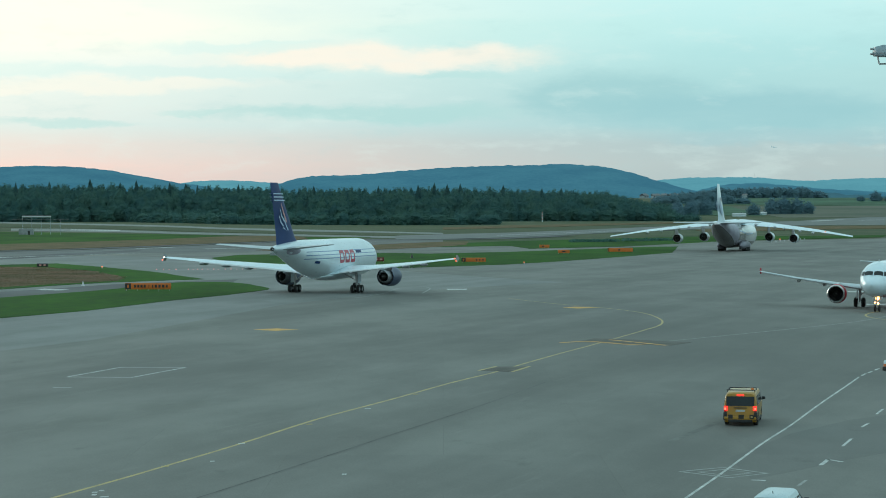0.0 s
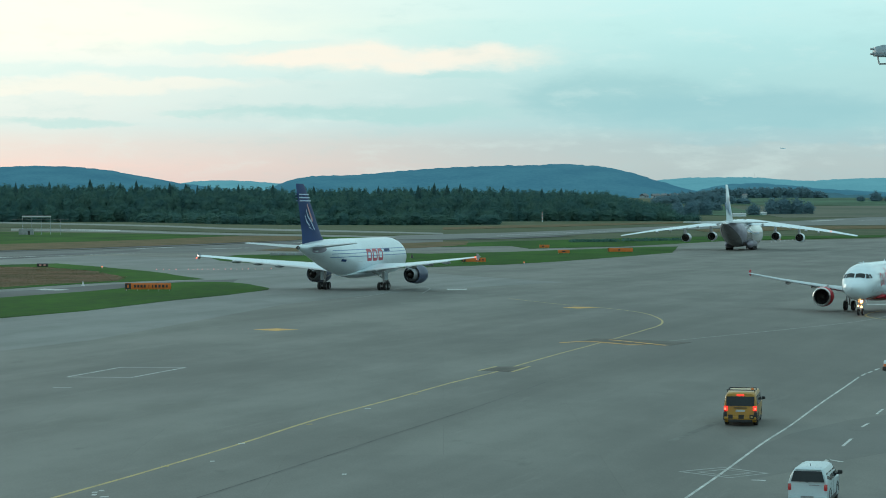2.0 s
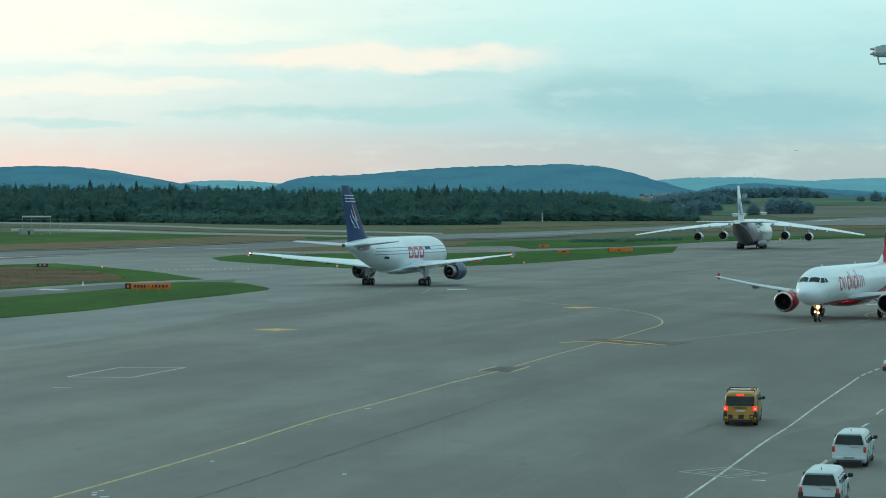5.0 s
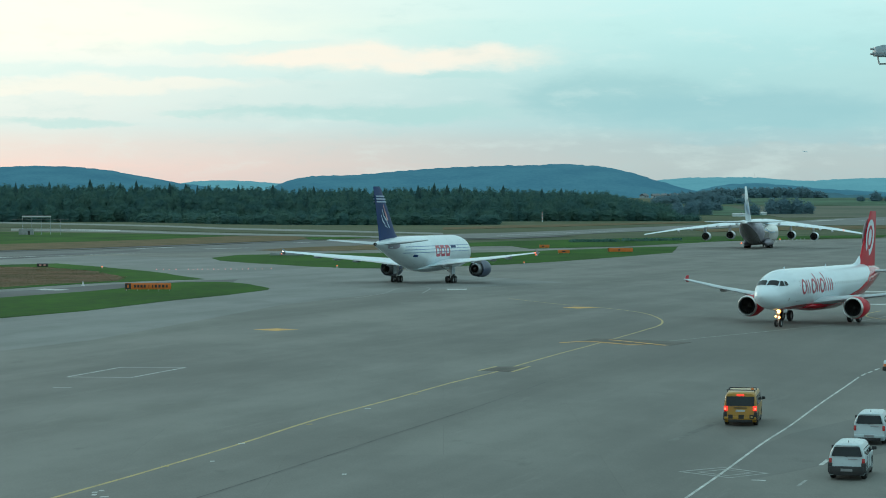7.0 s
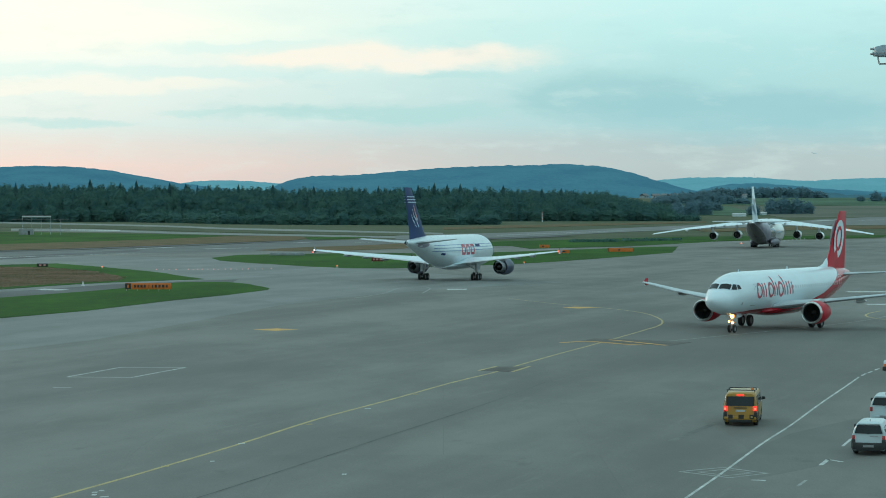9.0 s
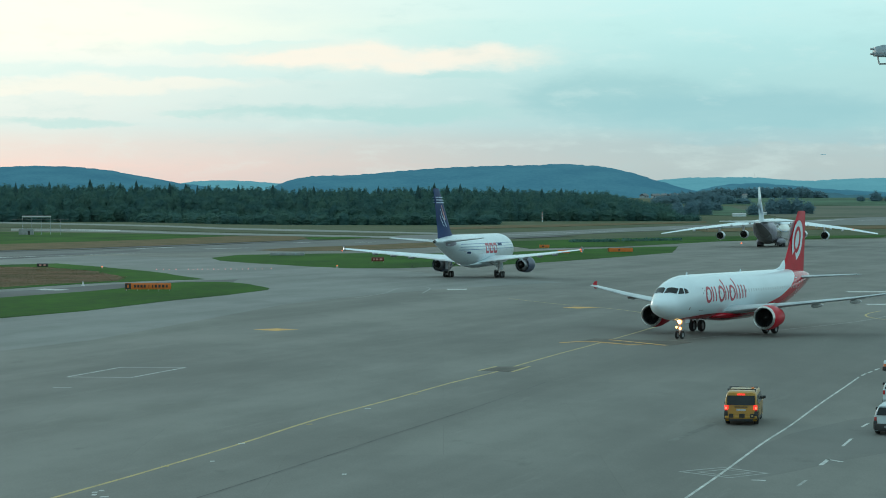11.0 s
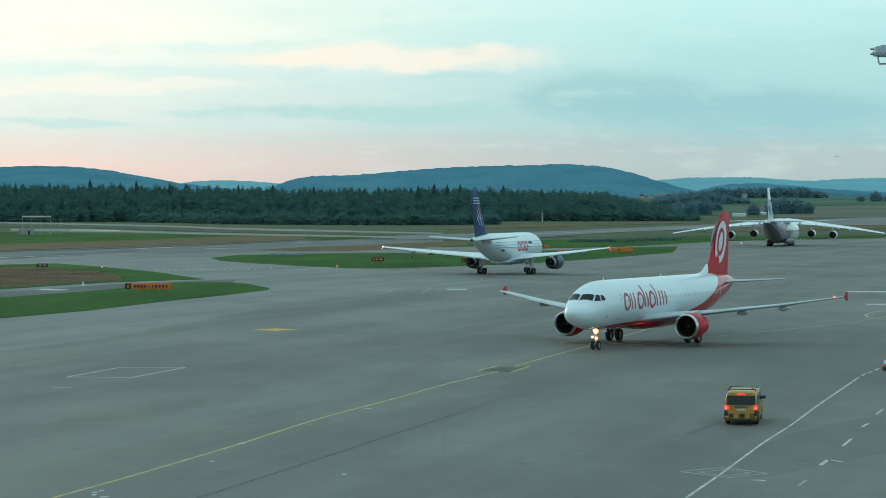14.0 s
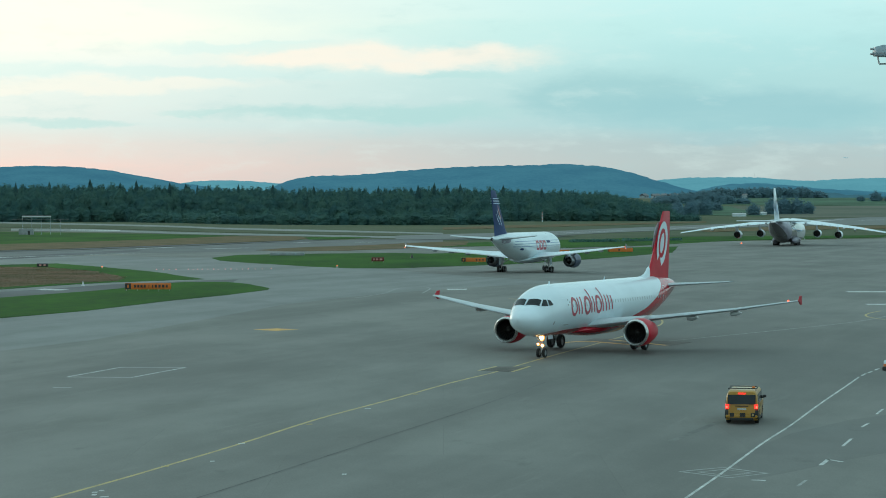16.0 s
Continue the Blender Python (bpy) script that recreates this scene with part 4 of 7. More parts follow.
def fin_decal(root, name, nose, pts, off, mat, label="", parent=None):
    """A painted shape on both faces of the fin; pts (station, height)."""
    bm = bmesh.new()
    for side in (1, -1):
        f = [bm.verts.new((nose - s, side * off, z)) for s, z in pts]
        bm.faces.new(f)
    part(name, bm, mat, parent or root, label, smooth=False)


def build_single_aisle():
    """White and red twin-engined airliner, landing light on, taxiing towards the terrace."""
    NO = 17.7
    root = thing("passenger_jet", "white narrow-body jet with red belly, engines and tail, taxiing", "airplane")
    body = Body(NO, [(0, 3.20, 3.36, 0.06), (0.3, 2.75, 3.72, 0.6), (1.0, 2.32, 4.10, 1.08), (1.55, 2.12, 4.34, 1.32), (2.6, 1.88, 5.06, 1.64), (3.6, 1.75, 5.48, 1.82), (5.0, 1.69, 5.78, 1.94), (6.8, 1.68, 5.86, 1.975), (24.0, 1.68, 5.86, 1.975),
                     (27.0, 1.95, 5.86, 1.95), (30.0, 2.55, 5.85, 1.76), (33.0, 3.35, 5.78, 1.36), (35.5, 4.1, 5.6, 0.92), (37.2, 4.7, 5.32, 0.42), (37.57, 4.95, 5.15, 0.1)])
    skin = livery_belly("white_and_red_fuselage_paint", WHITE, (0.45, 0.010, 0.026), [(2.6, 1.7), (4.0, 2.02), (7, 2.16), (12, 2.20), (21, 2.45), (25, 3.25), (28, 4.2), (30, 5.05), (31.2, 5.6), (31.9, 6.2), (40, 9)], NO)
    fus = part("fuselage", body.mesh(), skin, root, "white fuselage with red belly and tail")
    # belly fairing
    bm = bmesh.new()
    loft(bm, [[(NO - s, w * math.cos(2 * math.pi * i / 24), zc + h * math.sin(2 * math.pi * i / 24)) for i in range(24)] for s, w, h, zc in
              ((10.8, 0.9, 0.15, 1.85), (12.3, 1.9, 0.55, 1.98), (14, 2.2, 0.75, 2.05), (18.5, 2.2, 0.75, 2.05), (20.5, 1.8, 0.5, 2.0), (22.3, 0.8, 0.15, 1.85))])
    part("belly_fairing", bm, skin, root, "white belly fairing, red underneath")
    # cockpit glass: two front panes, two side panes on each side
    for side in (1, -1):
        part("cockpit_pane", body.pane(bmesh.new(), [(1.50, 3), (1.98, 45), (2.55, 38), (2.12, 3)], side, 0.03, 8), M["glass"], fus, "dark cockpit windscreen")
        for cor in ([(2.10, 4.24), (2.72, 4.25), (2.92, 4.72), (2.66, 4.73)], [(2.84, 4.25), (3.38, 4.30), (3.30, 4.66), (3.04, 4.71)]):
            part("cockpit_pane", body.patch(bmesh.new(), cor, side, 0.035, 8), M["glass"], fus, "dark cockpit window")
    # cabin windows
    for side in (1, -1):
        for i in range(38):
            s = 6.9 + i * 0.62
            if 14.0 < s < 14.5 or 6.0 < s < 6.3:
                continue
            ob_bm = bmesh.new()
            body.patch(ob_bm, [(s, 4.0), (s + 0.19, 4.0), (s + 0.19, 4.28), (s, 4.28)], side, 0.012, 1)
            part("cabin_window", ob_bm, M["cabin_glass"], fus, smooth=False)
    for side in (1, -1):
        for s0, s1, z0, z1 in ((5.0, 5.82, 2.75, 4.75), (30.1, 30.9, 3.25, 5.0), (14.4, 14.95, 3.6, 4.65), (15.35, 15.9, 3.6, 4.65)):
            bm = bmesh.new()
            body.stroke(bm, [(s0, z0), (s0, z1), (s1, z1), (s1, z0), (s0, z0)], 0.035, side, 0.010)
            part("door_outline", bm, M["seam"], fus, "thin pale door outline", smooth=False)
        bm = bmesh.new()
        body.stroke(bm, [(5.6, 2.62), (6.7, 2.62)], 0.07, side)
        part("sill_plate", bm, M["grey"], fus, smooth=False)
        # brand mark drawn as plain rounded shapes: ovals and slanted strokes
        def mark(pts, w=0.2):
            bm = bmesh.new()
            body.stroke(bm, pts, w, side, 0.016)
            part("red_fuselage_mark", bm, M["logo_red"], fus, "rounded red mark on the white fuselage", smooth=False)
        k = 1
        for s0 in (6.75, 9.70, 12.30):
            mark(ring_pts(s0 + 0.55, 4.02, 0.58, 0.64, 0, 360, 20), 0.27)
        for s0, zb, zt in ((8.2, 3.36, 4.72), (8.85, 3.36, 4.72), (11.05, 3.40, 5.30), (11.7, 3.42, 4.72), (13.75, 3.40, 5.34), (14.5, 3.42, 4.74), (15.2, 3.45, 4.72), (15.9, 3.48, 4.66)):
            mark([(s0 + 0.16, zb), (s0, zt)], 0.24)
        # small marks ahead of the large one
        for s0, z0 in ((6.05, 4.55), (6.3, 4.35), (5.98, 4.15)):
            bm = bmesh.new()
            body.patch(bm, [(s0, z0), (s0 + 0.16, z0), (s0 + 0.16, z0 + 0.12), (s0, z0 + 0.12)], side, 0.016, 1)
            part("small_mark", bm, M["grey"], fus, "small grey mark", smooth=False)
        bm = bmesh.new()
        body.patch(bm, [(3.45, 2.75), (3.62, 2.75), (3.62, 3.0), (3.45, 3.0)], side, 0.016, 1)
        part("probe_plate", bm, M["grey"], fus, smooth=False)
    # wings
    for side, nm in ((1, "wing"), (-1, "wing")):
        w = part(nm, wing_mesh(NO, [(1.2, 11.6, 7.4, 2.25, 0.14), (1.97, 12.0, 6.9, 2.35, 0.14), (6.4, 14.5, 4.2, 2.85, 0.115), (12, 17.6, 2.75, 3.5, 0.105), (16.7, 20.3, 1.5, 4.2, 0.10)], side), M["wing"], root, "swept grey-white wing")
        bm = bmesh.new()
        y = side * 16.72
        loft(bm, [[(NO - s, y + d, z) for s, z in ((20.8, 4.22), (21.3, 4.6), (21.8, 4.62), (21.7, 4.2), (21.75, 3.86), (21.4, 3.85))] for d in (-0.03, 0.05)])
        part("wingtip_fence", bm, M["red"], w, "red wingtip fence", smooth=False)
        bm = bmesh.new()
        loft(bm, [[(NO - (18.6 if y0 < 7 else 18.6 + (y0 - 6.4) * 0.31) - dx, side * y0, z + dz) for dx, dz in ((-0.75, 0.05), (0.0, 0.02), (0.28, -0.04), (-0.7, -0.1))] for y0, z in ((2.4, 2.36), (6.3, 2.8), (12.6, 3.55))])
        part("flap", bm, M["lightgrey"], w, "grey trailing edge flap", smooth=False)
        for yy, zz in ((3.6, 2.25), (8.2, 2.72), (11.6, 3.12)):
            fairing(root, NO - (16.4 + max(0, yy - 6.4) * 0.36), side * yy, zz, 3.2, 0.24, M["lightgrey"])
        engine(root, "engine", (NO - 11.1, side * 5.75, 1.80), 3.4, 1.13, M["red"], M["chrome"], "red engine cowl with bare metal lip")
        pylon(root, NO - 11.6, NO - 15.8, side * 5.75, 2.75, 3.0, M["lightgrey"])
        st = part("tailplane", wing_mesh(NO, [(0.6, 32.0, 4.0, 4.95, 0.1), (6.22, 35.2, 1.6, 5.25, 0.09)], side), M["wing"], root, "grey-white horizontal tailplane")
    # fin and rudder
    fin = part("fin", fin_mesh(NO, [(5.4, 29.6, 6.8, 0.09), (6.3, 30.9, 5.6, 0.10), (8.5, 32.5, 4.25, 0.10), (11.62, 34.75, 2.2, 0.09), (11.76, 34.95, 1.9, 0.04)]), M["red"], root, "red vertical fin")
    bm = bmesh.new()
    loft(bm, [[(NO - s, w * math.cos(a), z0 + h * math.sin(a)) for a in [math.pi * k / 8 for k in range(9)]] for s, w, z0, h in
              ((28.2, 0.06, 5.80, 0.06), (29.2, 0.16, 5.74, 0.22), (29.9, 0.22, 5.72, 0.42), (30.4, 0.22, 5.7, 0.74), (30.7, 0.2, 5.7, 0.98), (30.95, 0.16, 5.7, 1.05))])
    part("fin_fillet", bm, M["white"], fin, "white fillet at the root of the fin")
    oval = [(34.05 + 0.30 * (z - 8.65) * 0.9 + x, z) for x, z in ring_pts(0, 8.75, 1.42, 2.05, 0, 360, 28)]
    fin_decal(root, "fin_disc", NO, oval, 0.235, M["white"], "white oval on the fin", fin)
    for pts, w in ((ring_pts(34.0, 8.8, 0.72, 1.15, 0, 360, 24), 0.42),):
        bm = bmesh.new()
        for side in (1, -1):
            rows = []
            for i, p in enumerate(pts):
                q, r = pts[max(i - 1, 0)], pts[min(i + 1, len(pts) - 1)]
                d = Vector((r[0] - q[0], r[1] - q[1])).normalized()
                rows.append([bm.verts.new((NO - (p[0] + 0.27 * (p[1] - 8.65)) + d.y * k, side * 0.243, p[1] + d.x * k)) for k in (-w / 2, w / 2)])
            for a, b in zip(rows, rows[1:]):
                bm.faces.new((a[0], a[1], b[1], b[0]))
        part("fin_mark", bm, M["red"], fin, "red curved stroke in the oval", smooth=False)
    # landing gear
    nx = 12.64
    leg = gear_leg(root, "nose_gear", (nx, 0, 0.40), (nx + 0.05, 0, 2.0), 0.11, (nx + 1.1, 0, 1.95))
    for s in (-0.25, 0.25):
        wheel_part(leg, (nx, s, 0.38), 0.38, 0.22, root)
    for s in (-1, 1):
        bm = bmesh.new()
        box(bm, (nx - 0.7, s * 0.46, 1.62), (1.0, 0.05, 0.34), 0.02)
        part("gear_door", bm, M["white"], root, "open white nose gear door", smooth=False)
    for dz, dy, r in ((1.60, 0.06, 0.23), (1.08, -0.22, 0.10), (0.98, 0.14, 0.12)):
        bm = bmesh.new()
        lathe(bm, [(-0.16, 0.02), (-0.12, r * 1.1), (0.02, r * 1.25), (0.03, r * 0.95)], (nx + 0.2, dy, dz), "x", 14)
        # the housing glows orange in place of the halo round the lit lens
        lamp = part("landing_light", bm, M["landing_halo"], leg, "landing light, its housing glowing as a warm halo")
        bm = bmesh.new()
        lathe(bm, [(0.07, 0.01), (0.05, r * 0.6), (0.02, r)], (nx + 0.2, dy, dz), "x", 14)
        part("lamp_lens", bm, M["landing"], lamp, "bright lens")
    for side in (1, -1):
        y = side * 3.8
        leg = gear_leg(root, "main_gear", (0, y, 0.58), (0.15, y - side * 0.1, 2.6), 0.15, (0.1, y - side * 1.5, 2.2))
        for s in (-0.46, 0.46):
            wheel_part(leg, (0, y + s, 0.585), 0.585, 0.42, root)
        bm = bmesh.new()
        box(bm, (0.05, y + side * 0.28, 1.65), (0.9, 0.05, 1.3), 0.02)
        part("gear_door", bm, M["white"], root, smooth=False)
    # small lights and aerials
    lamp_dot(root, "wing_light", (NO - 20.6, 15.9, 4.20), 0.10, M["nav_red"], "red wingtip light")
    for s, z in ((6.4, 5.84), (19.2, 5.86)):
        bm = bmesh.new()
        loft(bm, [[(NO - s - 0.0, -0.02, z - 0.03), (NO - s - 0.35, -0.02, z - 0.03), (NO - s - 0.35, 0.02, z - 0.03), (NO - s, 0.02, z - 0.03)], [(NO - s - 0.2, -0.01, z + 0.24), (NO - s - 0.38, -0.01, z + 0.24), (NO - s - 0.38, 0.01, z + 0.24), (NO - s - 0.2, 0.01, z + 0.24)]])
        part("blade_aerial", bm, M["white"], root, smooth=False)
    return root


def build_freighter():
    """White twin-engined wide-body freighter with a navy fin, rolling away."""
    NO = 21.9
    root = thing("cargo_jet", "white wide-body cargo jet with navy blue fin and engines, rolling away", "airplane")
    body = Body(NO, [(0, 4.3, 4.5, 0.06), (0.4, 3.7, 5.2, 0.8), (1.3, 3.05, 6.0, 1.5), (2.6, 2.6, 6.8, 2.1), (4.4, 2.28, 7.5, 2.6), (6.5, 2.2, 7.8, 2.8), (8, 2.2, 7.84, 2.82), (26, 2.2, 7.84, 2.82),
                     (30, 2.75, 7.84, 2.74), (34.5, 3.85, 7.8, 2.4), (39, 5.05, 7.62, 1.72), (42.5, 5.9, 7.35, 1.05), (44.6, 6.35, 7.1, 0.55), (45.3, 6.5, 6.95, 0.3)])
    skin = livery_stripes("white_fuselage_with_blue_lines", (0.70, 0.785, 0.83), (0.16, 0.26, 0.46), [(5.12, 5.24), (5.62, 5.74), (6.12, 6.24)], -15.0, 19.0)
    fus = part("fuselage", body.mesh(), skin, root, "white fuselage with thin blue lines")
    bm = bmesh.new()
    loft(bm, [[(NO - s, w * math.cos(2 * math.pi * i / 24), zc + h * math.sin(2 * math.pi * i / 24)) for i in range(24)] for s, w, h, zc in
              ((13.0, 1.2, 0.2, 2.4), (15.5, 2.8, 0.75, 2.6), (22, 2.95, 0.95, 2.7), (25, 2.4, 0.6, 2.6), (27.5, 1.0, 0.2, 2.4))])
    part("belly_fairing", bm, M["white"], root, "white belly fairing")
    for side in (1, -1):
        # maker's mark as three red blocks and a short blue one
        for s0 in (22.7, 20.1, 17.5):
            bm = bmesh.new()
            body.stroke(bm, [(s0 - 0.8, 6.0), (s0 - 0.9, 4.6), (s0 + 0.8, 4.6), (s0 + 0.9, 6.0), (s0 - 0.8, 6.0)], 0.45, side, 0.02)
            part("red_fuselage_mark", bm, M["logo_red"], fus, "faded red block mark on the fuselage", smooth=False)
        bm = bmesh.new()
        body.stroke(bm, [(15.6, 5.95), (12.9, 5.95)], 0.4, side, 0.02)
        part("blue_fuselage_mark", bm, M["navy"], fus, "short dark blue mark", smooth=False)
        for s0, s1, z0, z1 in ((4.2, 5.2, 4.2, 6.1), (33.9, 34.9, 4.9, 6.7), (25.6, 27.6, 3.0, 4.4)):
            bm = bmesh.new()
            body.stroke(bm, [(s0, z0), (s0, z1), (s1, z1), (s1, z0), (s0, z0)], 0.05, side, 0.01)
            part("door_outline", bm, M["lightgrey"], fus, "thin grey door outline", smooth=False)
        bm = bmesh.new()
        body.patch(bm, [(32.0, 4.45), (33.6, 4.55), (33.6, 4.9), (32.0, 4.8)], side, 0.02, 2)
        part("dark_flag_mark", bm, M["navy"], fus, "small dark rectangle painted near the tail", smooth=False)
        for cor in ([(2.0, 5.45), (2.7, 5.4), (3.2, 6.2), (2.7, 6.3)], [(2.85, 5.4), (3.6, 5.4), (3.8, 6.1), (3.35, 6.2)]):
            part("cockpit_pane", body.patch(bmesh.new(), cor, side, 0.02), M["glass"], fus, "dark cockpit window")
        w = part("wing", wing_mesh(NO, [(2.0, 15.0, 10.6, 3.0, 0.15), (2.82, 15.5, 10.0, 3.1, 0.15), (8.0, 19.0, 6.1, 3.7, 0.12), (15, 23.9, 3.9, 4.45, 0.11), (21.9, 28.4, 2.1, 5.2, 0.10)], side, 0.045), M["white"], root, "swept white wing")
        bm = bmesh.new()
        y = side * 21.95
        loft(bm, [[(NO - s, y + d, z) for s, z in ((28.9, 5.2), (29.8, 5.7), (30.6, 5.72), (30.4, 5.2), (30.5, 4.75), (29.8, 4.72))] for d in (-0.04, 0.06)])
        part("wingtip_fence", bm, M["grey"], w, "grey wingtip fence", smooth=False)
        bm = bmesh.new()
        loft(bm, [[(NO - (25.1 if y0 < 8.2 else 25.1 + (y0 - 8) * 0.38) - dx, side * y0, z + dz) for dx, dz in ((-1.0, 0.08), (0.0, 0.0), (0.4, -0.12), (-0.9, -0.15))] for y0, z in ((3.2, 3.05), (8.0, 3.6), (17.0, 4.6))])
        part("flap", bm, M["lightgrey"], w, "grey trailing edge flap", smooth=False)
        for yy, zz in ((5.0, 2.95), (10.6, 3.6), (13.6, 3.95), (16.6, 4.3)):
            fairing(root, NO - (22.4 + max(0, yy - 8.0) * 0.42), side * yy, zz, 4.2, 0.26, M["grey"])
        engine(root, "engine", (NO - 13.6, side * 7.9, 2.25), 4.2, 1.45, M["navy_cowl"], M["chrome"], "navy blue engine cowl with bare metal nozzle", 0.78, "nozzle", 1.30)
        pylon(root, NO - 15.0, NO - 20.5, side * 7.9, 3.4, 3.7, M["white"], 0.45)
        part("tailplane", wing_mesh(NO, [(1.0, 38.6, 5.8, 6.7, 0.1), (8.13, 43.4, 2.4, 7.35, 0.09)], side), M["wing"], root, "pale horizontal tailplane")
        bm = bmesh.new()
        rim = [bm.verts.new(body.skin(a, b, side, 0.05)) for a, b in ring_pts(40.6, 6.42, 1.9, 0.52, 0, 360, 24)[:-1]]
        mid = bm.verts.new(body.skin(40.6, 6.42, side, 0.07))
        for a, b in zip(rim, rim[1:] + rim[:1]):
            bm.faces.new((a, b, mid))
        part("tailplane_gap_plate", bm, M["rear_grey"], fus, "dark oval plate at the tailplane root")
        y = side * 4.8
        leg = gear_leg(root, "main_gear", (0, y, 0.62), (0.2, y - side * 0.2, 3.2), 0.2, (0.1, y - side * 2.0, 2.8))
        bm = bmesh.new()
        box(bm, (0, y, 0.6), (1.9, 0.25, 0.25), 0.05)
        for dx in (-0.7, 0.7):
            tube(bm, (dx, y - 0.6, 0.6), (dx, y + 0.6, 0.6), 0.09)
        part("bogie_beam", bm, M["grey"], leg)
        for dx in (-0.7, 0.7):
            for s in (-0.46, 0.46):
                wheel_part(leg, (dx, y + s, 0.585), 0.585, 0.42, root)
        bm = bmesh.new()
        box(bm, (0.1, y + side * 0.35, 2.1), (1.5, 0.06, 1.3), 0.02)
        part("gear_door", bm, M["white"], root, smooth=False)
        lamp_dot(root, "wingtip_light", (NO - 30.6, side * 21.8, 5.25), 0.11, M["nav_white" if side > 0 else "nav_red"], "lit wingtip light")
        lamp_dot(root, "wingtip_light", (NO - 30.75, side * 22.0, 4.9), 0.09, M["nav_red"], "red wingtip light")
    fin = part("fin", fin_mesh(NO, [(7.2, 34.2, 9.6, 0.09), (8.4, 36.3, 7.6, 0.10), (12, 39.6, 5.4, 0.10), (15.62, 43.0, 3.3, 0.09), (15.8, 43.3, 2.9, 0.04)]), M["navy"], root, "navy blue vertical fin")
    for z in (13.3, 13.75, 14.2):
        s0 = 36.3 + (z - 8.4) * 0.925
        fin_decal(root, "fin_stripe", NO, [(s0 + 0.2, z), (46.3 - (15.7 - z) * 0.32, z), (46.3 - (15.7 - z) * 0.32, z + 0.17), (s0 + 0.35, z + 0.17)], 0.285, M["sky_logo"], "pale stripe across the fin", fin)
    # winged mark: slim curved strokes
    for k, (pts, mat) in enumerate((([(39.5, 9.3), (40.6, 10.2), (41.2, 11.2), (41.35, 11.25), (40.9, 10.1), (39.8, 9.2)], "sky_logo"), ([(40.2, 10.5), (41.5, 11.8), (42.6, 13.0), (42.75, 12.95), (41.8, 11.6), (40.5, 10.35)], "pink"),
                                    ([(41.0, 10.5), (42.3, 11.3), (43.1, 12.3), (43.2, 12.2), (42.5, 11.1), (41.2, 10.3)], "sky_logo"), ([(41.6, 9.9), (42.8, 10.6), (43.5, 11.4), (43.6, 11.3), (43.0, 10.4), (41.8, 9.75)], "sky_logo"), ([(40.4, 9.2), (41.6, 9.7), (42.1, 9.6), (41.6, 9.5)], "sky_logo"))):
        fin_decal(root, "fin_mark", NO, pts, 0.30 + 0.004 * k, M[mat], "pale curved stroke of the winged mark", fin)
    nx = 15.21
    leg = gear_leg(root, "nose_gear", (nx, 0, 0.5), (nx, 0, 2.5), 0.14, (nx + 1.4, 0, 2.4))
    for s in (-0.3, 0.3):
        wheel_part(leg, (nx, s, 0.5), 0.5, 0.3, root)
    bm = bmesh.new()
    lathe(bm, [(0, 0.1), (-0.25, 0.28), (-0.25, 0.2), (0.3, 0.2)], (NO - 45.3, 0, 6.72), "x", 14)
    part("tailpipe", bm, M["darkmetal"], fus, "dark auxiliary exhaust")
    return root


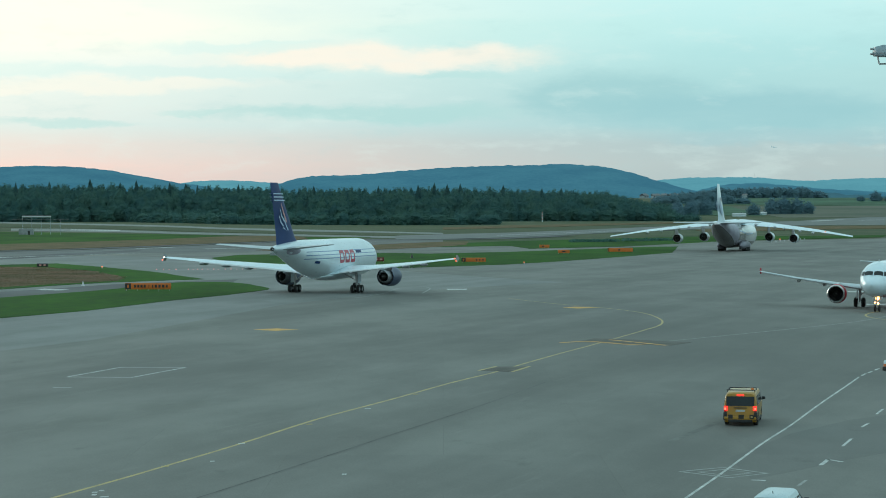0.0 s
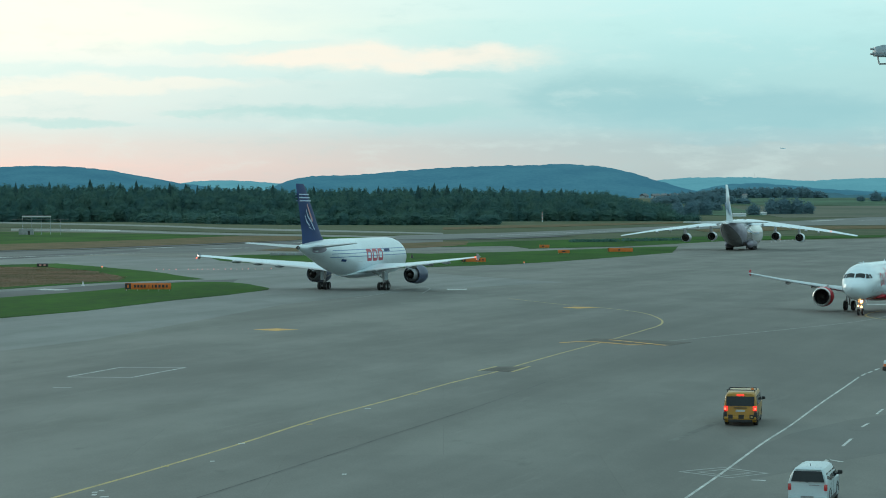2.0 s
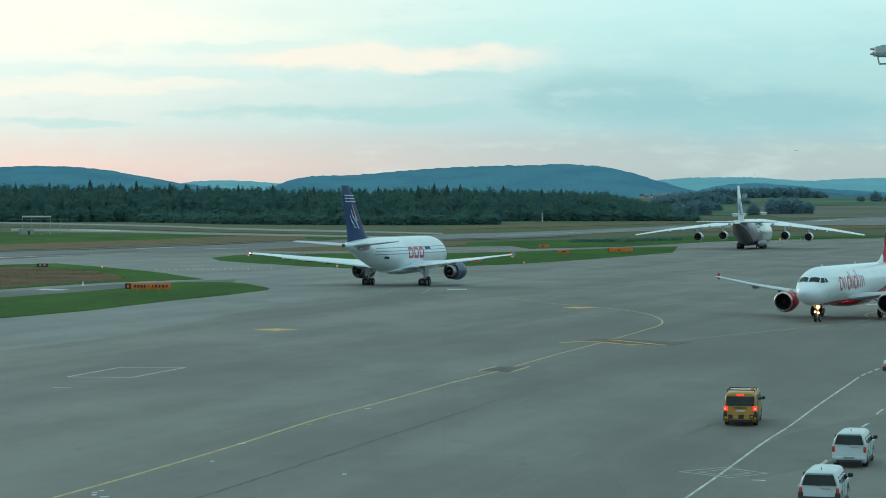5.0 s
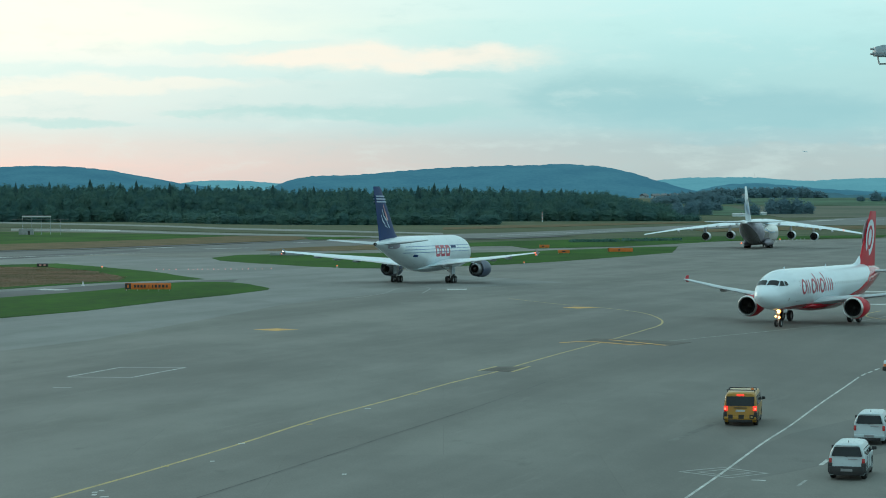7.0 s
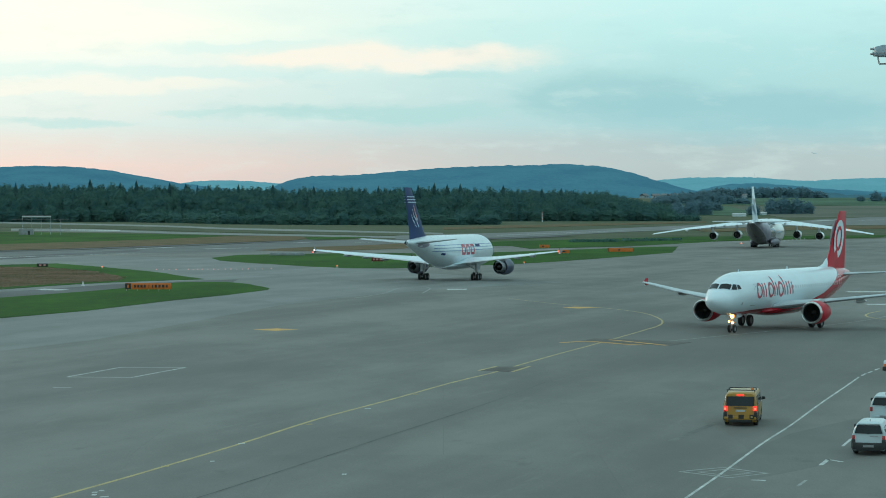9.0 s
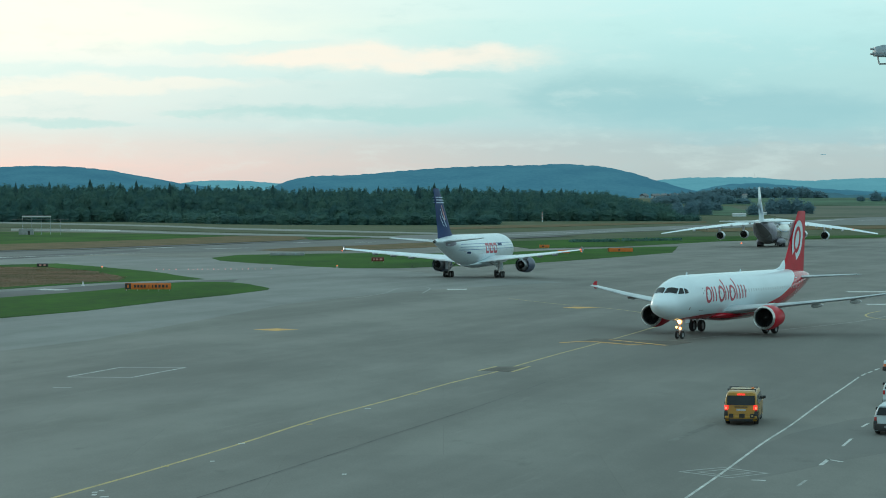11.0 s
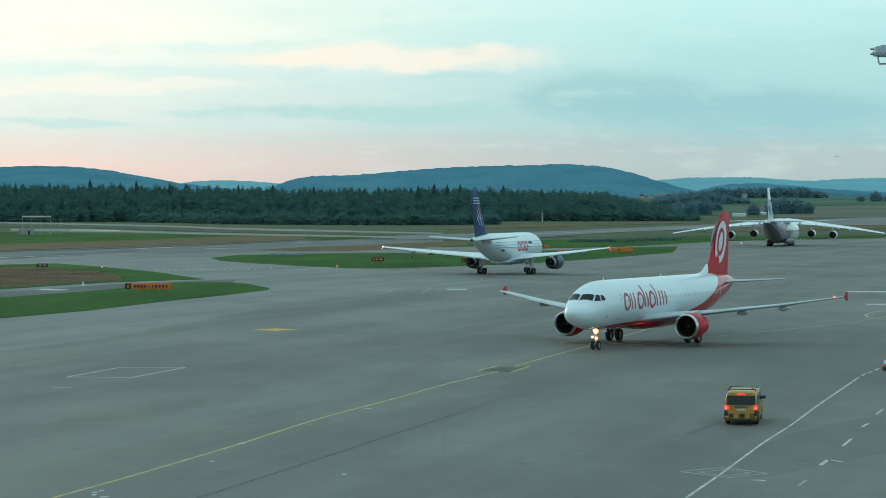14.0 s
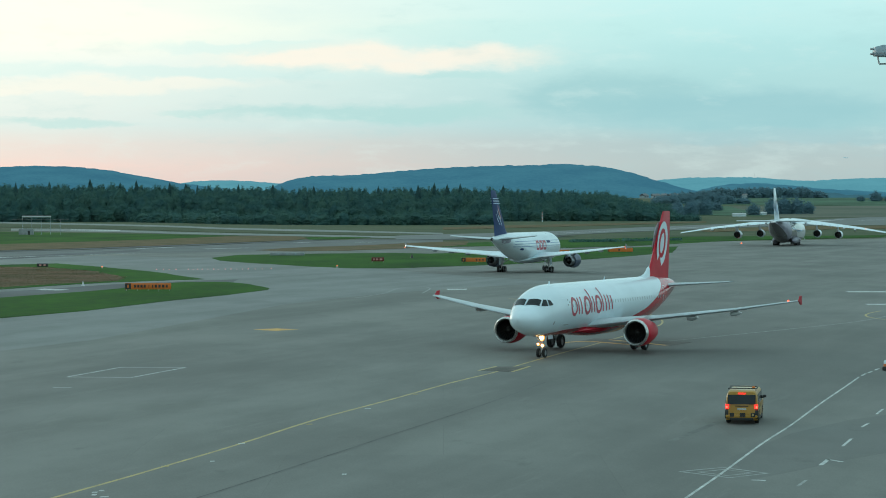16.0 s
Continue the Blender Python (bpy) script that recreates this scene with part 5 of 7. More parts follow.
def build_heavy_lifter():
    """Four-engined high-wing heavy freighter, far off, seen from behind."""
    NO = 33.0
    root = thing("heavy_cargo_jet", "white and grey four-engined high-wing heavy freighter, taxiing away", "airplane")
    body = Body(NO, [(0, 2.2, 3.8, 0.3), (1.5, 1.5, 5.8, 1.7), (4.5, 1.1, 7.9, 3.0), (9, 1.0, 8.9, 3.55), (15, 1.0, 9.0, 3.65), (43, 1.0, 9.0, 3.65), (48, 1.5, 9.0, 3.62), (54, 2.9, 9.0, 3.35), (60, 4.9, 8.95, 2.6), (65.5, 6.9, 8.8, 1.5), (68.3, 8.0, 8.6, 0.5)])
    skin = livery_belly("white_and_grey_fuselage_paint", (0.74, 0.76, 0.78), (0.11, 0.105, 0.115), [(0.0, 1.2), (10, 2.6), (26, 2.8), (32, 3.4), (37, 6.4), (40, 8.2)], NO + 0.0)
    fus = part("fuselage", body.mesh(40, 1.4), skin, root, "bulky fuselage, white above and grey below")
    # grey rear body
    bm = bmesh.new()
    for side in (1, -1):
        body.patch(bm, [(46, 1.8), (67, 7.9), (67, 8.4), (46, 8.3)], side, 0.03, 10)
    part("rear_door", bm, M["rear_grey"], fus, "grey upswept rear cargo doors")
    bm = bmesh.new()
    for side in (1, -1):
        body.stroke(bm, [(18, 5.2), (30, 5.0), (44, 6.2)], 0.5, side, 0.04)
    part("blue_band", bm, M["sky_logo"], fus, "pale blue band along the fuselage", smooth=False)
    # centre hump over the wing
    bm = bmesh.new()
    loft(bm, [[(NO - s, w * math.cos(2 * math.pi * i / 20), 8.6 + h * math.sin(2 * math.pi * i / 20)) for i in range(20)] for s, w, h in ((17, 0.6, 0.2), (21, 3.2, 0.6), (30, 3.5, 0.8), (37, 3.3, 0.65), (44, 0.8, 0.3))])
    part("wing_root_fairing", bm, M["white"], root, "white fairing over the wing root")
    for side in (1, -1):
        w = part("wing", wing_mesh(NO, [(0.5, 20.5, 14.5, 8.55, 0.11), (3.65, 22.5, 12.8, 8.45, 0.11), (14, 28.5, 8.4, 7.45, 0.11), (26, 34.8, 5.6, 6.1, 0.10), (36.6, 39.6, 2.8, 4.45, 0.12)], side, 0.085), M["white"], root, "long drooping white wing")
        for yy, zz in ((10.1, 4.15), (17.9, 3.75)):
            engine(root, "engine", (NO - 24.5 - (yy - 10.1) * 0.35, side * yy, zz), 4.4, 1.4, M["white"], M["lightgrey"], "white engine cowl with dark exhaust", tail=0.8)
            pylon(root, NO - 26.0 - (yy - 10.1) * 0.35, NO - 31.5 - (yy - 10.1) * 0.45, side * yy, zz + 1.4, 8.0 - (yy - 10) * 0.14, M["lightgrey"], 0.5)
        for yy in (7.0, 13, 16, 21, 25):
            fairing(root, NO - 33.2 - (yy - 8) * 0.42, side * yy, 8.0 - (yy - 7) * 0.135, 5.0, 0.4, M["lightgrey"])
        part("tailplane", wing_mesh(NO, [(0.8, 58.0, 8.5, 8.6, 0.1), (12.6, 64.5, 3.6, 8.75, 0.09)], side), M["wing"], root, "white horizontal tailplane")
        # gear pods with rows of wheels
        bm = bmesh.new()
        lathe(bm, [(9, 0.1), (7.5, 0.8), (4, 1.15), (-5, 1.15), (-8, 0.7), (-10, 0.1)], (0, side * 3.3, 1.75), "x", 16, True)
        part("gear_pod", bm, M["rear_grey"], root, "grey landing gear pod")
        for k in range(5):
            gx = 3.6 - 1.8 * k
            leg = gear_leg(root, "main_gear", (gx, side * 3.7, 0.62), (gx, side * 3.5, 1.6), 0.18)
            for s in (-0.4, 0.4):
                wheel_part(leg, (gx, side * 3.7 + s, 0.62), 0.62, 0.45, root)
        leg = gear_leg(root, "nose_gear", (22.4, side * 1.0, 0.55), (22.4, side * 1.0, 1.6), 0.15)
        for s in (-0.35, 0.35):
            wheel_part(leg, (22.4, side * 1.0 + s, 0.55), 0.55, 0.4, root)
    fin = part("fin", fin_mesh(NO, [(8.2, 49.5, 15.5, 0.07), (9.4, 52.2, 12.4, 0.08), (14.5, 57.4, 8.4, 0.08), (19.9, 62.2, 4.4, 0.08), (20.0, 62.5, 3.9, 0.04)]), M["white"], root, "tall white fin")
    fin_decal(root, "fin_mark", NO, [(57.5, 10.6), (62.0, 11.6), (64.6, 13.6), (64.6, 15.0), (61.4, 14.0), (59.0, 12.6)], 0.50, M["sky_logo"], "pale blue mark on the fin", fin)
    fin_decal(root, "fin_mark", NO, [(60.0, 14.6), (63.0, 15.4), (63.4, 16.2), (61.0, 15.8)], 0.47, M["grey"], "grey mark on the fin", fin)
    lamp_dot(root, "wing_light", (NO - 40.4, -28.5, 5.9), 0.16, M["amber"], "reddish light under the wing")
    return root


passenger_jet = build_single_aisle()
cargo_jet = build_freighter()
heavy_jet = build_heavy_lifter()


# ---- vehicles ----
def shell(stations, seg_top=0.14):
    """A closed vehicle body: stations x, bottom, belt, top, half width, roof half width, lean of the end above the belt."""
    rings = []
    for x, zb, belt, zt, w, wt, lean in stations:
        half = [(w * 0.93, zb), (w, zb + 0.10), (w * 1.005, (zb + belt) / 2), (w, belt), (w + (wt - w) * 0.5, (belt + zt) / 2), (wt, zt - seg_top), (wt - 0.05, zt - 0.05), (wt - 0.17, zt), (wt * 0.4, zt + 0.015)]
        pts = [(y, z) for y, z in half] + [(-y, z) for y, z in reversed(half)]
        rings.append([(x + lean * max(0.0, z - belt), y, z) for y, z in pts])
    return loft(bmesh.new(), rings)


def plate(pts, depth, direction):
    """A thin plate with the outline pts, pushed out along direction."""
    d = Vector(direction).normalized() * depth
    bm = bmesh.new()
    loft(bm, [[tuple(p) for p in pts], [tuple(Vector(p) + d) for p in pts]])
    return bm


def build_vehicle(name, label, L, W, H, paint, belt, rear_lean, roof_x, wheel_r, base, lit, bumper, van=False):
    """A van or small car; the origin lies on the ground under the rear axle, x forward."""
    root = thing(name, label, "van" if van else "car")
    xr, xf = -0.85 if not van else -0.95, L - (0.85 if not van else 0.95)
    w = W / 2
    wt = w * (0.90 if van else 0.80)
    gl = 0.22
    hood = 1.02 if not van else 1.12
    st = [(xr, gl + 0.12, belt, H - 0.05, w * 0.94, wt * 0.95, rear_lean), (xr + 0.10, gl, belt, H, w * 0.985, wt, rear_lean), (xr + 0.8, gl, belt, H + 0.02, w, wt, 0.0), (roof_x, gl, belt, H, w, wt, 0.0)]
    body = part("body", shell(st), paint, root, "painted body")
    bm = bmesh.new()
    loft(bm, [[(x, s * y, z) for s, y, z in ((1, ww, gl), (1, ww, zz - 0.12), (1, ww - 0.12, zz), (-1, ww - 0.12, zz), (-1, ww, zz - 0.12), (-1, ww, gl))] for x, ww, zz in
              ((roof_x, w * 0.99, belt + 0.06), (roof_x + 0.9, w, hood + 0.04), (xf - 0.35, w * 0.95, hood - 0.12), (xf - 0.05, w * 0.85, hood - 0.3), (xf, w * 0.78, hood - 0.45))])
    part("bonnet", bm, paint, root)
    # windscreen and side glass
    bm = bmesh.new()
    loft(bm, [[(roof_x, wt - 0.06, H - 0.03), (roof_x, -wt + 0.06, H - 0.03), (roof_x - 0.1, -wt + 0.06, H - 0.1), (roof_x - 0.1, wt - 0.06, H - 0.1)],
              [(roof_x + (0.85 if not van else 0.75), w * 0.93, belt + 0.05), (roof_x + (0.85 if not van else 0.75), -w * 0.93, belt + 0.05), (roof_x - 0.1, -w * 0.93, belt - 0.02), (roof_x - 0.1, w * 0.93, belt - 0.02)]])
    part("windscreen", bm, M["glass"], root, "dark tinted windscreen", smooth=False)

    def flank(x, z, side, off=0.012):
        k = max(0.0, (z - belt) / (H - 0.14 - belt))
        y = w + (wt - w) * min(1, k) + off
        return (x, side * y, z)
    spans = ((xr + 0.30, xr + 1.0), (xr + 1.1, xr + 2.0), (xr + 2.1, roof_x - 0.05)) if not van else ((xr + 0.25, xr + 1.35), (xr + 1.45, xr + 2.75), (xr + 2.85, roof_x + 0.1))
    for side in (1, -1):
        for k, (a, b) in enumerate(spans):
            dz = 0.12 if k == 0 and not van else 0.0
            pts = [flank(a, belt + 0.05 + dz, side), flank(b, belt + 0.05, side), flank(b - 0.04, H - 0.2, side), flank(a + (0.18 if k == 0 else 0.04), H - 0.2, side)]
            part("side_window", plate(pts, 0.012, (0, side, 0)), M["glass"], root, "dark side window", smooth=False)
        for x in (xr + 1.05, xr + 1.92):
            bm = bmesh.new()
            box(bm, (x, side * (w + 0.002), (gl + belt) / 2 + 0.05), (0.015, 0.012, belt - gl - 0.1))
            part("door_seam", bm, M["plastic"], body, smooth=False)
        bm = bmesh.new()
        box(bm, (roof_x + 0.3, side * (w + 0.11), belt + 0.14), (0.12, 0.20, 0.16), 0.04)
        box(bm, (roof_x + 0.32, side * (w + 0.02), belt + 0.06), (0.06, 0.14, 0.05))
        part("wing_mirror", bm, M["plastic"], root, "black wing mirror")
        bm = bmesh.new()
        box(bm, ((xr + roof_x) / 2 + 0.1, side * w, gl + 0.07), (L * 0.6, 0.05, 0.16), 0.02)
        part("sill", bm, M["plastic"], root, "black sill", smooth=False)
        # wheel arches
        for x in (0.0, base):
            bm = bmesh.new()
            rows = []
            for i in range(13):
                a = math.pi * i / 12
                rows.append([(x + r * math.cos(a), side * (w + 0.012), wheel_r + r * math.sin(a)) for r in (wheel_r + 0.02, wheel_r + 0.09)])
            vs = [[bm.verts.new(p) for p in r] + [bm.verts.new((p[0], p[1] - side * 0.10, p[2])) for p in r] for r in rows]
            for a, b in zip(vs, vs[1:]):
                bm.faces.new((a[0], a[1], b[1], b[0]))
                bm.faces.new((a[0], b[0], b[2], a[2]))
                bm.faces.new((a[1], a[3], b[3], b[1]))
            part("wheel_arch", bm, M["plastic"], root, "black wheel arch")

    def rear(y, z, off=0.0):
        return (xr - off + rear_lean * max(0, z - belt), y, z)
    yw, top, low = (wt - 0.06, H - 0.19, belt + 0.02) if van else (wt - 0.09, H - 0.08, belt + 0.07)
    part("rear_window", plate([rear(w * 0.84, low, 0.006), rear(-w * 0.84, low, 0.006), rear(-yw, top, 0.006), rear(yw, top, 0.006)], 0.02, (-1, 0, 0.15)), M["glass"], root, "dark rear window", smooth=False)
    bm = bmesh.new()
    box(bm, (xr - 0.02, 0, gl + 0.22), (0.24, W * 0.96, 0.34 if bumper == "plastic" else 0.16), 0.05)
    part("rear_bumper", bm, M["plastic"] if bumper == "plastic" else paint, root, "rear bumper")
    bm = bmesh.new()
    box(bm, (xr - 0.07, 0, gl + 0.09), (0.12, W * 0.72, 0.17), 0.03)
    part("lower_bumper", bm, M["plastic"], root, "black lower bumper")
    bm = bmesh.new()
    box(bm, (xr - (0.012 if van else 0.15), 0, belt - 0.24 if van else gl + 0.24), (0.02, 0.50, 0.11))
    part("plate_bar", bm, M["line_white"] if van else M["grey"], root, "blank plate")
    if not van:
        bm = bmesh.new()
        box(bm, (xr - 0.016, -w * 0.33, belt - 0.05), (0.02, 0.4, 0.035))
        part("tailgate_lettering", bm, M["grey"], root, "small grey unreadable writing on the tailgate", smooth=False)
        bm = bmesh.new()
        tube(bm, (xr + 0.9, 0, H), (xr + 0.82, 0, H + 0.14), 0.012, seg=6)
        part("aerial", bm, M["plastic"], root)
        bm = bmesh.new()
        tube(bm, (xr + 0.0, -0.02, belt + 0.05), (xr + 0.04, 0.28, belt + 0.12), 0.014, seg=6)
        part("rear_wiper", bm, M["plastic"], root)
        bm = bmesh.new()
        box(bm, (xr + rear_lean * (H - belt) + 0.02, 0, H - 0.02), (0.16, W * 0.66, 0.04), 0.015)
        part("roof_spoiler", bm, paint, root)
    for side in (1, -1):
        bm = bmesh.new()
        box(bm, (xr + 0.03, side * (w * 0.9), belt - 0.14), (0.16, 0.13, 0.26 if not van else 0.34), 0.03)
        part("tail_lamp", bm, M["lens_red"], root, "red tail lamp")
        if van or bumper == "plastic":
            bm = bmesh.new()
            box(bm, (xr + 0.03, side * (w * 0.91), gl + 0.33), (0.20, 0.20, 0.46), 0.05)
            part("corner_guard", bm, M["plastic"], root, "black rear corner cladding")
        on = lit == "both" or (lit == "right" and side < 0)
        if on:
            bm = bmesh.new()
            box(bm, (xr - 0.06, side * (w * 0.87), belt - 0.10), (0.03, 0.20, 0.24), 0.01)
            part("brake_lamp", bm, M["brake"], root, "lit red brake lamp")
            bm = bmesh.new()
            box(bm, (xr - 0.075, side * (w * 0.9), belt - 0.13), (0.01, 0.09, 0.12))
            part("brake_bulb", bm, M["brake_core"], root, "bright brake bulb")
    for x in (0.0, base):
        for side in (1, -1):
            wheel_part(root, (x, side * (w - 0.12), wheel_r), wheel_r, 0.24, root, "grey")
    return root, xr, w, wt


def build_van():
    root, xr, w, wt = build_vehicle("airport_van", "yellow airport van with brake lights lit, stopped on the apron", 4.9, 1.80, 1.80, M["van_yellow"], 1.08, 0.16, 3.0, 0.34, 3.0, "both", "painted", True)
    for y, wd in ((-0.62, 0.24), (-0.06, 0.3), (0.52, 0.24)):
        bm = bmesh.new()
        box(bm, (xr - 0.15, y, 0.53), (0.02, wd, 0.22))
        part("reflector_block", bm, M["black"], root, "black square on the tailgate", smooth=False)
    bm = bmesh.new()
    box(bm, (xr - 0.165, -0.62, 0.53), (0.02, 0.1, 0.1))
    part("reflector_core", bm, M["line_yellow"], root, smooth=False)
    bm = bmesh.new()
    box(bm, (xr - 0.02, 0.0, 1.0), (0.03, 0.72, 0.05), 0.01)
    part("tailgate_handle", bm, M["plastic"], root, "dark tailgate handle")
    bm = bmesh.new()
    box(bm, (xr + 0.07, 0.0, 1.68), (0.03, 0.40, 0.075))
    part("high_brake_lamp", bm, M["brake"], root, "lit high brake lamp")
    bm = bmesh.new()
    for x in (xr + 0.6, xr + 2.2):
        tube(bm, (x, -0.78, 1.92), (x, 0.78, 1.92), 0.025, seg=8)
        for y in (-0.74, 0.74):
            tube(bm, (x, y, 1.8), (x, y, 1.92), 0.02, seg=6)
    for y in (-0.74, 0.74):
        tube(bm, (xr + 0.6, y, 1.92), (xr + 2.2, y, 1.92), 0.02, seg=6)
    part("roof_rack", bm, M["plastic"], root, "black roof rack")
    bm = bmesh.new()
    lathe(bm, [(1.92, 0.09), (2.02, 0.08), (2.05, 0.02)], (xr + 0.7, -0.6, 0), "z", 12, True)
    part("warning_beacon", bm, M["orange"], root, "small orange warning beacon")
    return root


van = build_van()
car_a, _, _, _ = build_vehicle("hatchback_car", "white compact off-road car driving along the apron road", 3.7, 1.56, 1.54, M["car_white"], 0.98, 0.24, 2.0, 0.33, 2.4, "none", "painted")
car_b, _, _, _ = build_vehicle("hatchback_car", "white compact off-road car with black bumper following on the apron road", 3.9, 1.57, 1.52, M["car_white"], 0.97, 0.22, 2.1, 0.35, 2.5, "none", "plastic")


# ---- signs, lights, masts ----
def taxi_sign(x0, x1, y, height, face, bars, label, group="airfield signs", dark=0.0):
    """A low airfield sign on legs, facing the terrace; unreadable writing as bars."""
    w = x1 - x0
    root = thing("taxiway_sign", label, "sign", pose((x0 + x1) / 2, y, terrain(0, y) + 0.08), group)
    bm = bmesh.new()
    box(bm, (0, 0, 0.18 + height / 2), (w, 0.22, height), 0.03)
    panel = part("panel", bm, M[face], root)
    if dark:
        bm = bmesh.new()
        box(bm, (-w / 2 + dark / 2, -0.117, 0.18 + height / 2), (dark, 0.012, height * 0.92))
        part("black_panel", bm, M["black"], panel, "black panel", smooth=False)
        bm = bmesh.new()
        box(bm, (-w / 2 + dark / 2, -0.128, 0.18 + height / 2), (dark * 0.3, 0.01, height * 0.5))
        part("writing_bar", bm, M["orange"], panel, smooth=False)
    for c, wd in bars:
        bm = bmesh.new()
        box(bm, (-w / 2 + c * w, -0.117, 0.18 + height * 0.5), (wd * w, 0.012, height * 0.42))
        part("writing_bar", bm, M["black"] if face == "orange" else M["pink"], panel, "unreadable writing", smooth=False)
    n = max(2, int(w / 1.6) + 1)
    for i in range(n):
        bm = bmesh.new()
        tube(bm, (-w / 2 + 0.2 + (w - 0.4) * i / (n - 1), 0, -0.02), (-w / 2 + 0.2 + (w - 0.4) * i / (n - 1), 0, 0.2), 0.05, seg=8)
        part("leg", bm, M["steel"], root)
    return root


taxi_sign(-47.7, -40.8, 329, 0.95, "orange", [(0.22, 0.05), (0.29, 0.05), (0.36, 0.05), (0.43, 0.05), (0.52, 0.015), (0.60, 0.03), (0.67, 0.05), (0.75, 0.05), (0.83, 0.05), (0.91, 0.04)], "long orange taxiway sign with dark writing on the grass", dark=0.9)
taxi_sign(-87.2, -84.8, 471, 0.7, "black", [(0.3, 0.2), (0.7, 0.2)], "small dark taxiway sign in tall grass")
taxi_sign(-16.9, -13.9, 518, 0.95, "red_sign", [(0.2, 0.12), (0.45, 0.16), (0.75, 0.2)], "dark red taxiway sign on the grass island")
taxi_sign(4.3, 10.0, 512, 0.95, "orange", [(0.62, 0.06), (0.75, 0.06), (0.88, 0.06)], "orange taxiway sign with a black square on the grass", dark=1.0)
taxi_sign(31.7, 35.0, 722, 0.9, "orange", [(0.35, 0.2)], "distant orange taxiway sign")
taxi_sign(32.6, 35.9, 622, 0.9, "orange", [(0.5, 0.3)], "distant orange taxiway sign")
taxi_sign(48.2, 55.6, 642, 1.1, "orange", [(0.45, 0.06)], "wide orange taxiway sign on the grass", dark=0.3)
taxi_sign(-65.5, -62.9, 311, 1.2, "black", [(0.5, 0.5)], "dark taxiway sign beside the service path")


def ground_light(x, y, r, mat, label, group, stalk=0.12):
    root = thing("airfield_light", label, "airfield light", pose(x, y, terrain(x, y) + 0.02), group)
    bm = bmesh.new()
    lathe(bm, [(0, r * 0.9), (stalk * 0.4, r * 0.8), (stalk, r * 0.5)], (0, 0, 0), "z", 10, True)
    part("base", bm, M["steel"], root)
    bm = bmesh.new()
    lathe(bm, [(stalk, r), (stalk + r * 0.7, r * 0.9), (stalk + r * 1.2, r * 0.5), (stalk + r * 1.35, 0.02)], (0, 0, 0), "z", 10, True)
    part("lens", bm, mat, root, "lit lens")
    return root


for i, k in enumerate((0.0, 0.06, 0.11, 0.17, 0.28, 0.32, 0.36, 0.40, 0.45, 0.50, 0.54, 0.60, 0.65, 0.70, 0.75, 0.80, 0.86, 0.92, 1.0)):
    ground_light(-58.8 + 23.1 * k, 450.5 + 5.5 * k * k, 0.10 if i % 3 else 0.14, M["stop_red"], "small lit pinkish red stop bar light in the paving", "stop bar lights", 0.08)
for x, y, r, m in ((-72.0, 463.2, 0.16, "amber"), (-22.6, 468, 0.14, "amber"), (108.3, 796, 0.3, "amber"), (18.5, 500, 0.12, "amber"), (139, 905, 0.22, "amber")):
    ground_light(x, y, r, M[m], "lit amber guard light beside the taxiway", "guard lights", 0.35)
for i in range(9):
    ground_light(126 + i * 3.4, 842 + i * 11, 0.24, M["lightgrey"], "small pale taxiway edge light", "edge lights", 0.2)


def small_marker(x, y, h, label, mat="black"):
    root = thing("edge_marker", label, "marker", pose(x, y, terrain(x, y) + 0.05))
    bm = bmesh.new()
    lathe(bm, [(0, h * 0.34), (0.06, h * 0.32), (h * 0.5, h * 0.16), (h, h * 0.06)], (0, 0, 0), "z", 10, True)
    part("cone", bm, M[mat], root, "tapered body")
    bm = bmesh.new()
    lathe(bm, [(-0.06, h * 0.4), (0.0, h * 0.4)], (0, 0, 0), "z", 4, True)
    part("foot", bm, M["grey"], root)


small_marker(-8.0, 566, 1.25, "dark tapered marker on the grass island")
small_marker(-57.8, 352, 0.8, "small pale grey marker beside the service path", "lightgrey")
small_marker(-6.6, 469, 0.5, "small dark marker at the grass edge")


def low_cabinet(x0, x1, y, h, mat, label):
    root = thing("equipment_cabinet", label, "cabinet", pose((x0 + x1) / 2, y, 0.08))
    w = x1 - x0
    bm = bmesh.new()
    box(bm, (0, 0, h / 2), (w, 1.0, h), 0.05)
    body = part("body", bm, M[mat], root)
    n = max(2, int(w / 2.2))
    for i in range(n):
        bm = bmesh.new()
        box(bm, (-w / 2 + w * (i + 0.5) / n, -0.515, h * 0.5), (w / n * 0.86, 0.03, h * 0.78), 0.01)
        part("door", bm, M["grey"], body, smooth=False)
    return root


low_cabinet(-47.6, -38.2, 604, 0.7, "lamp_grey", "long low grey equipment cabinet on the grass")


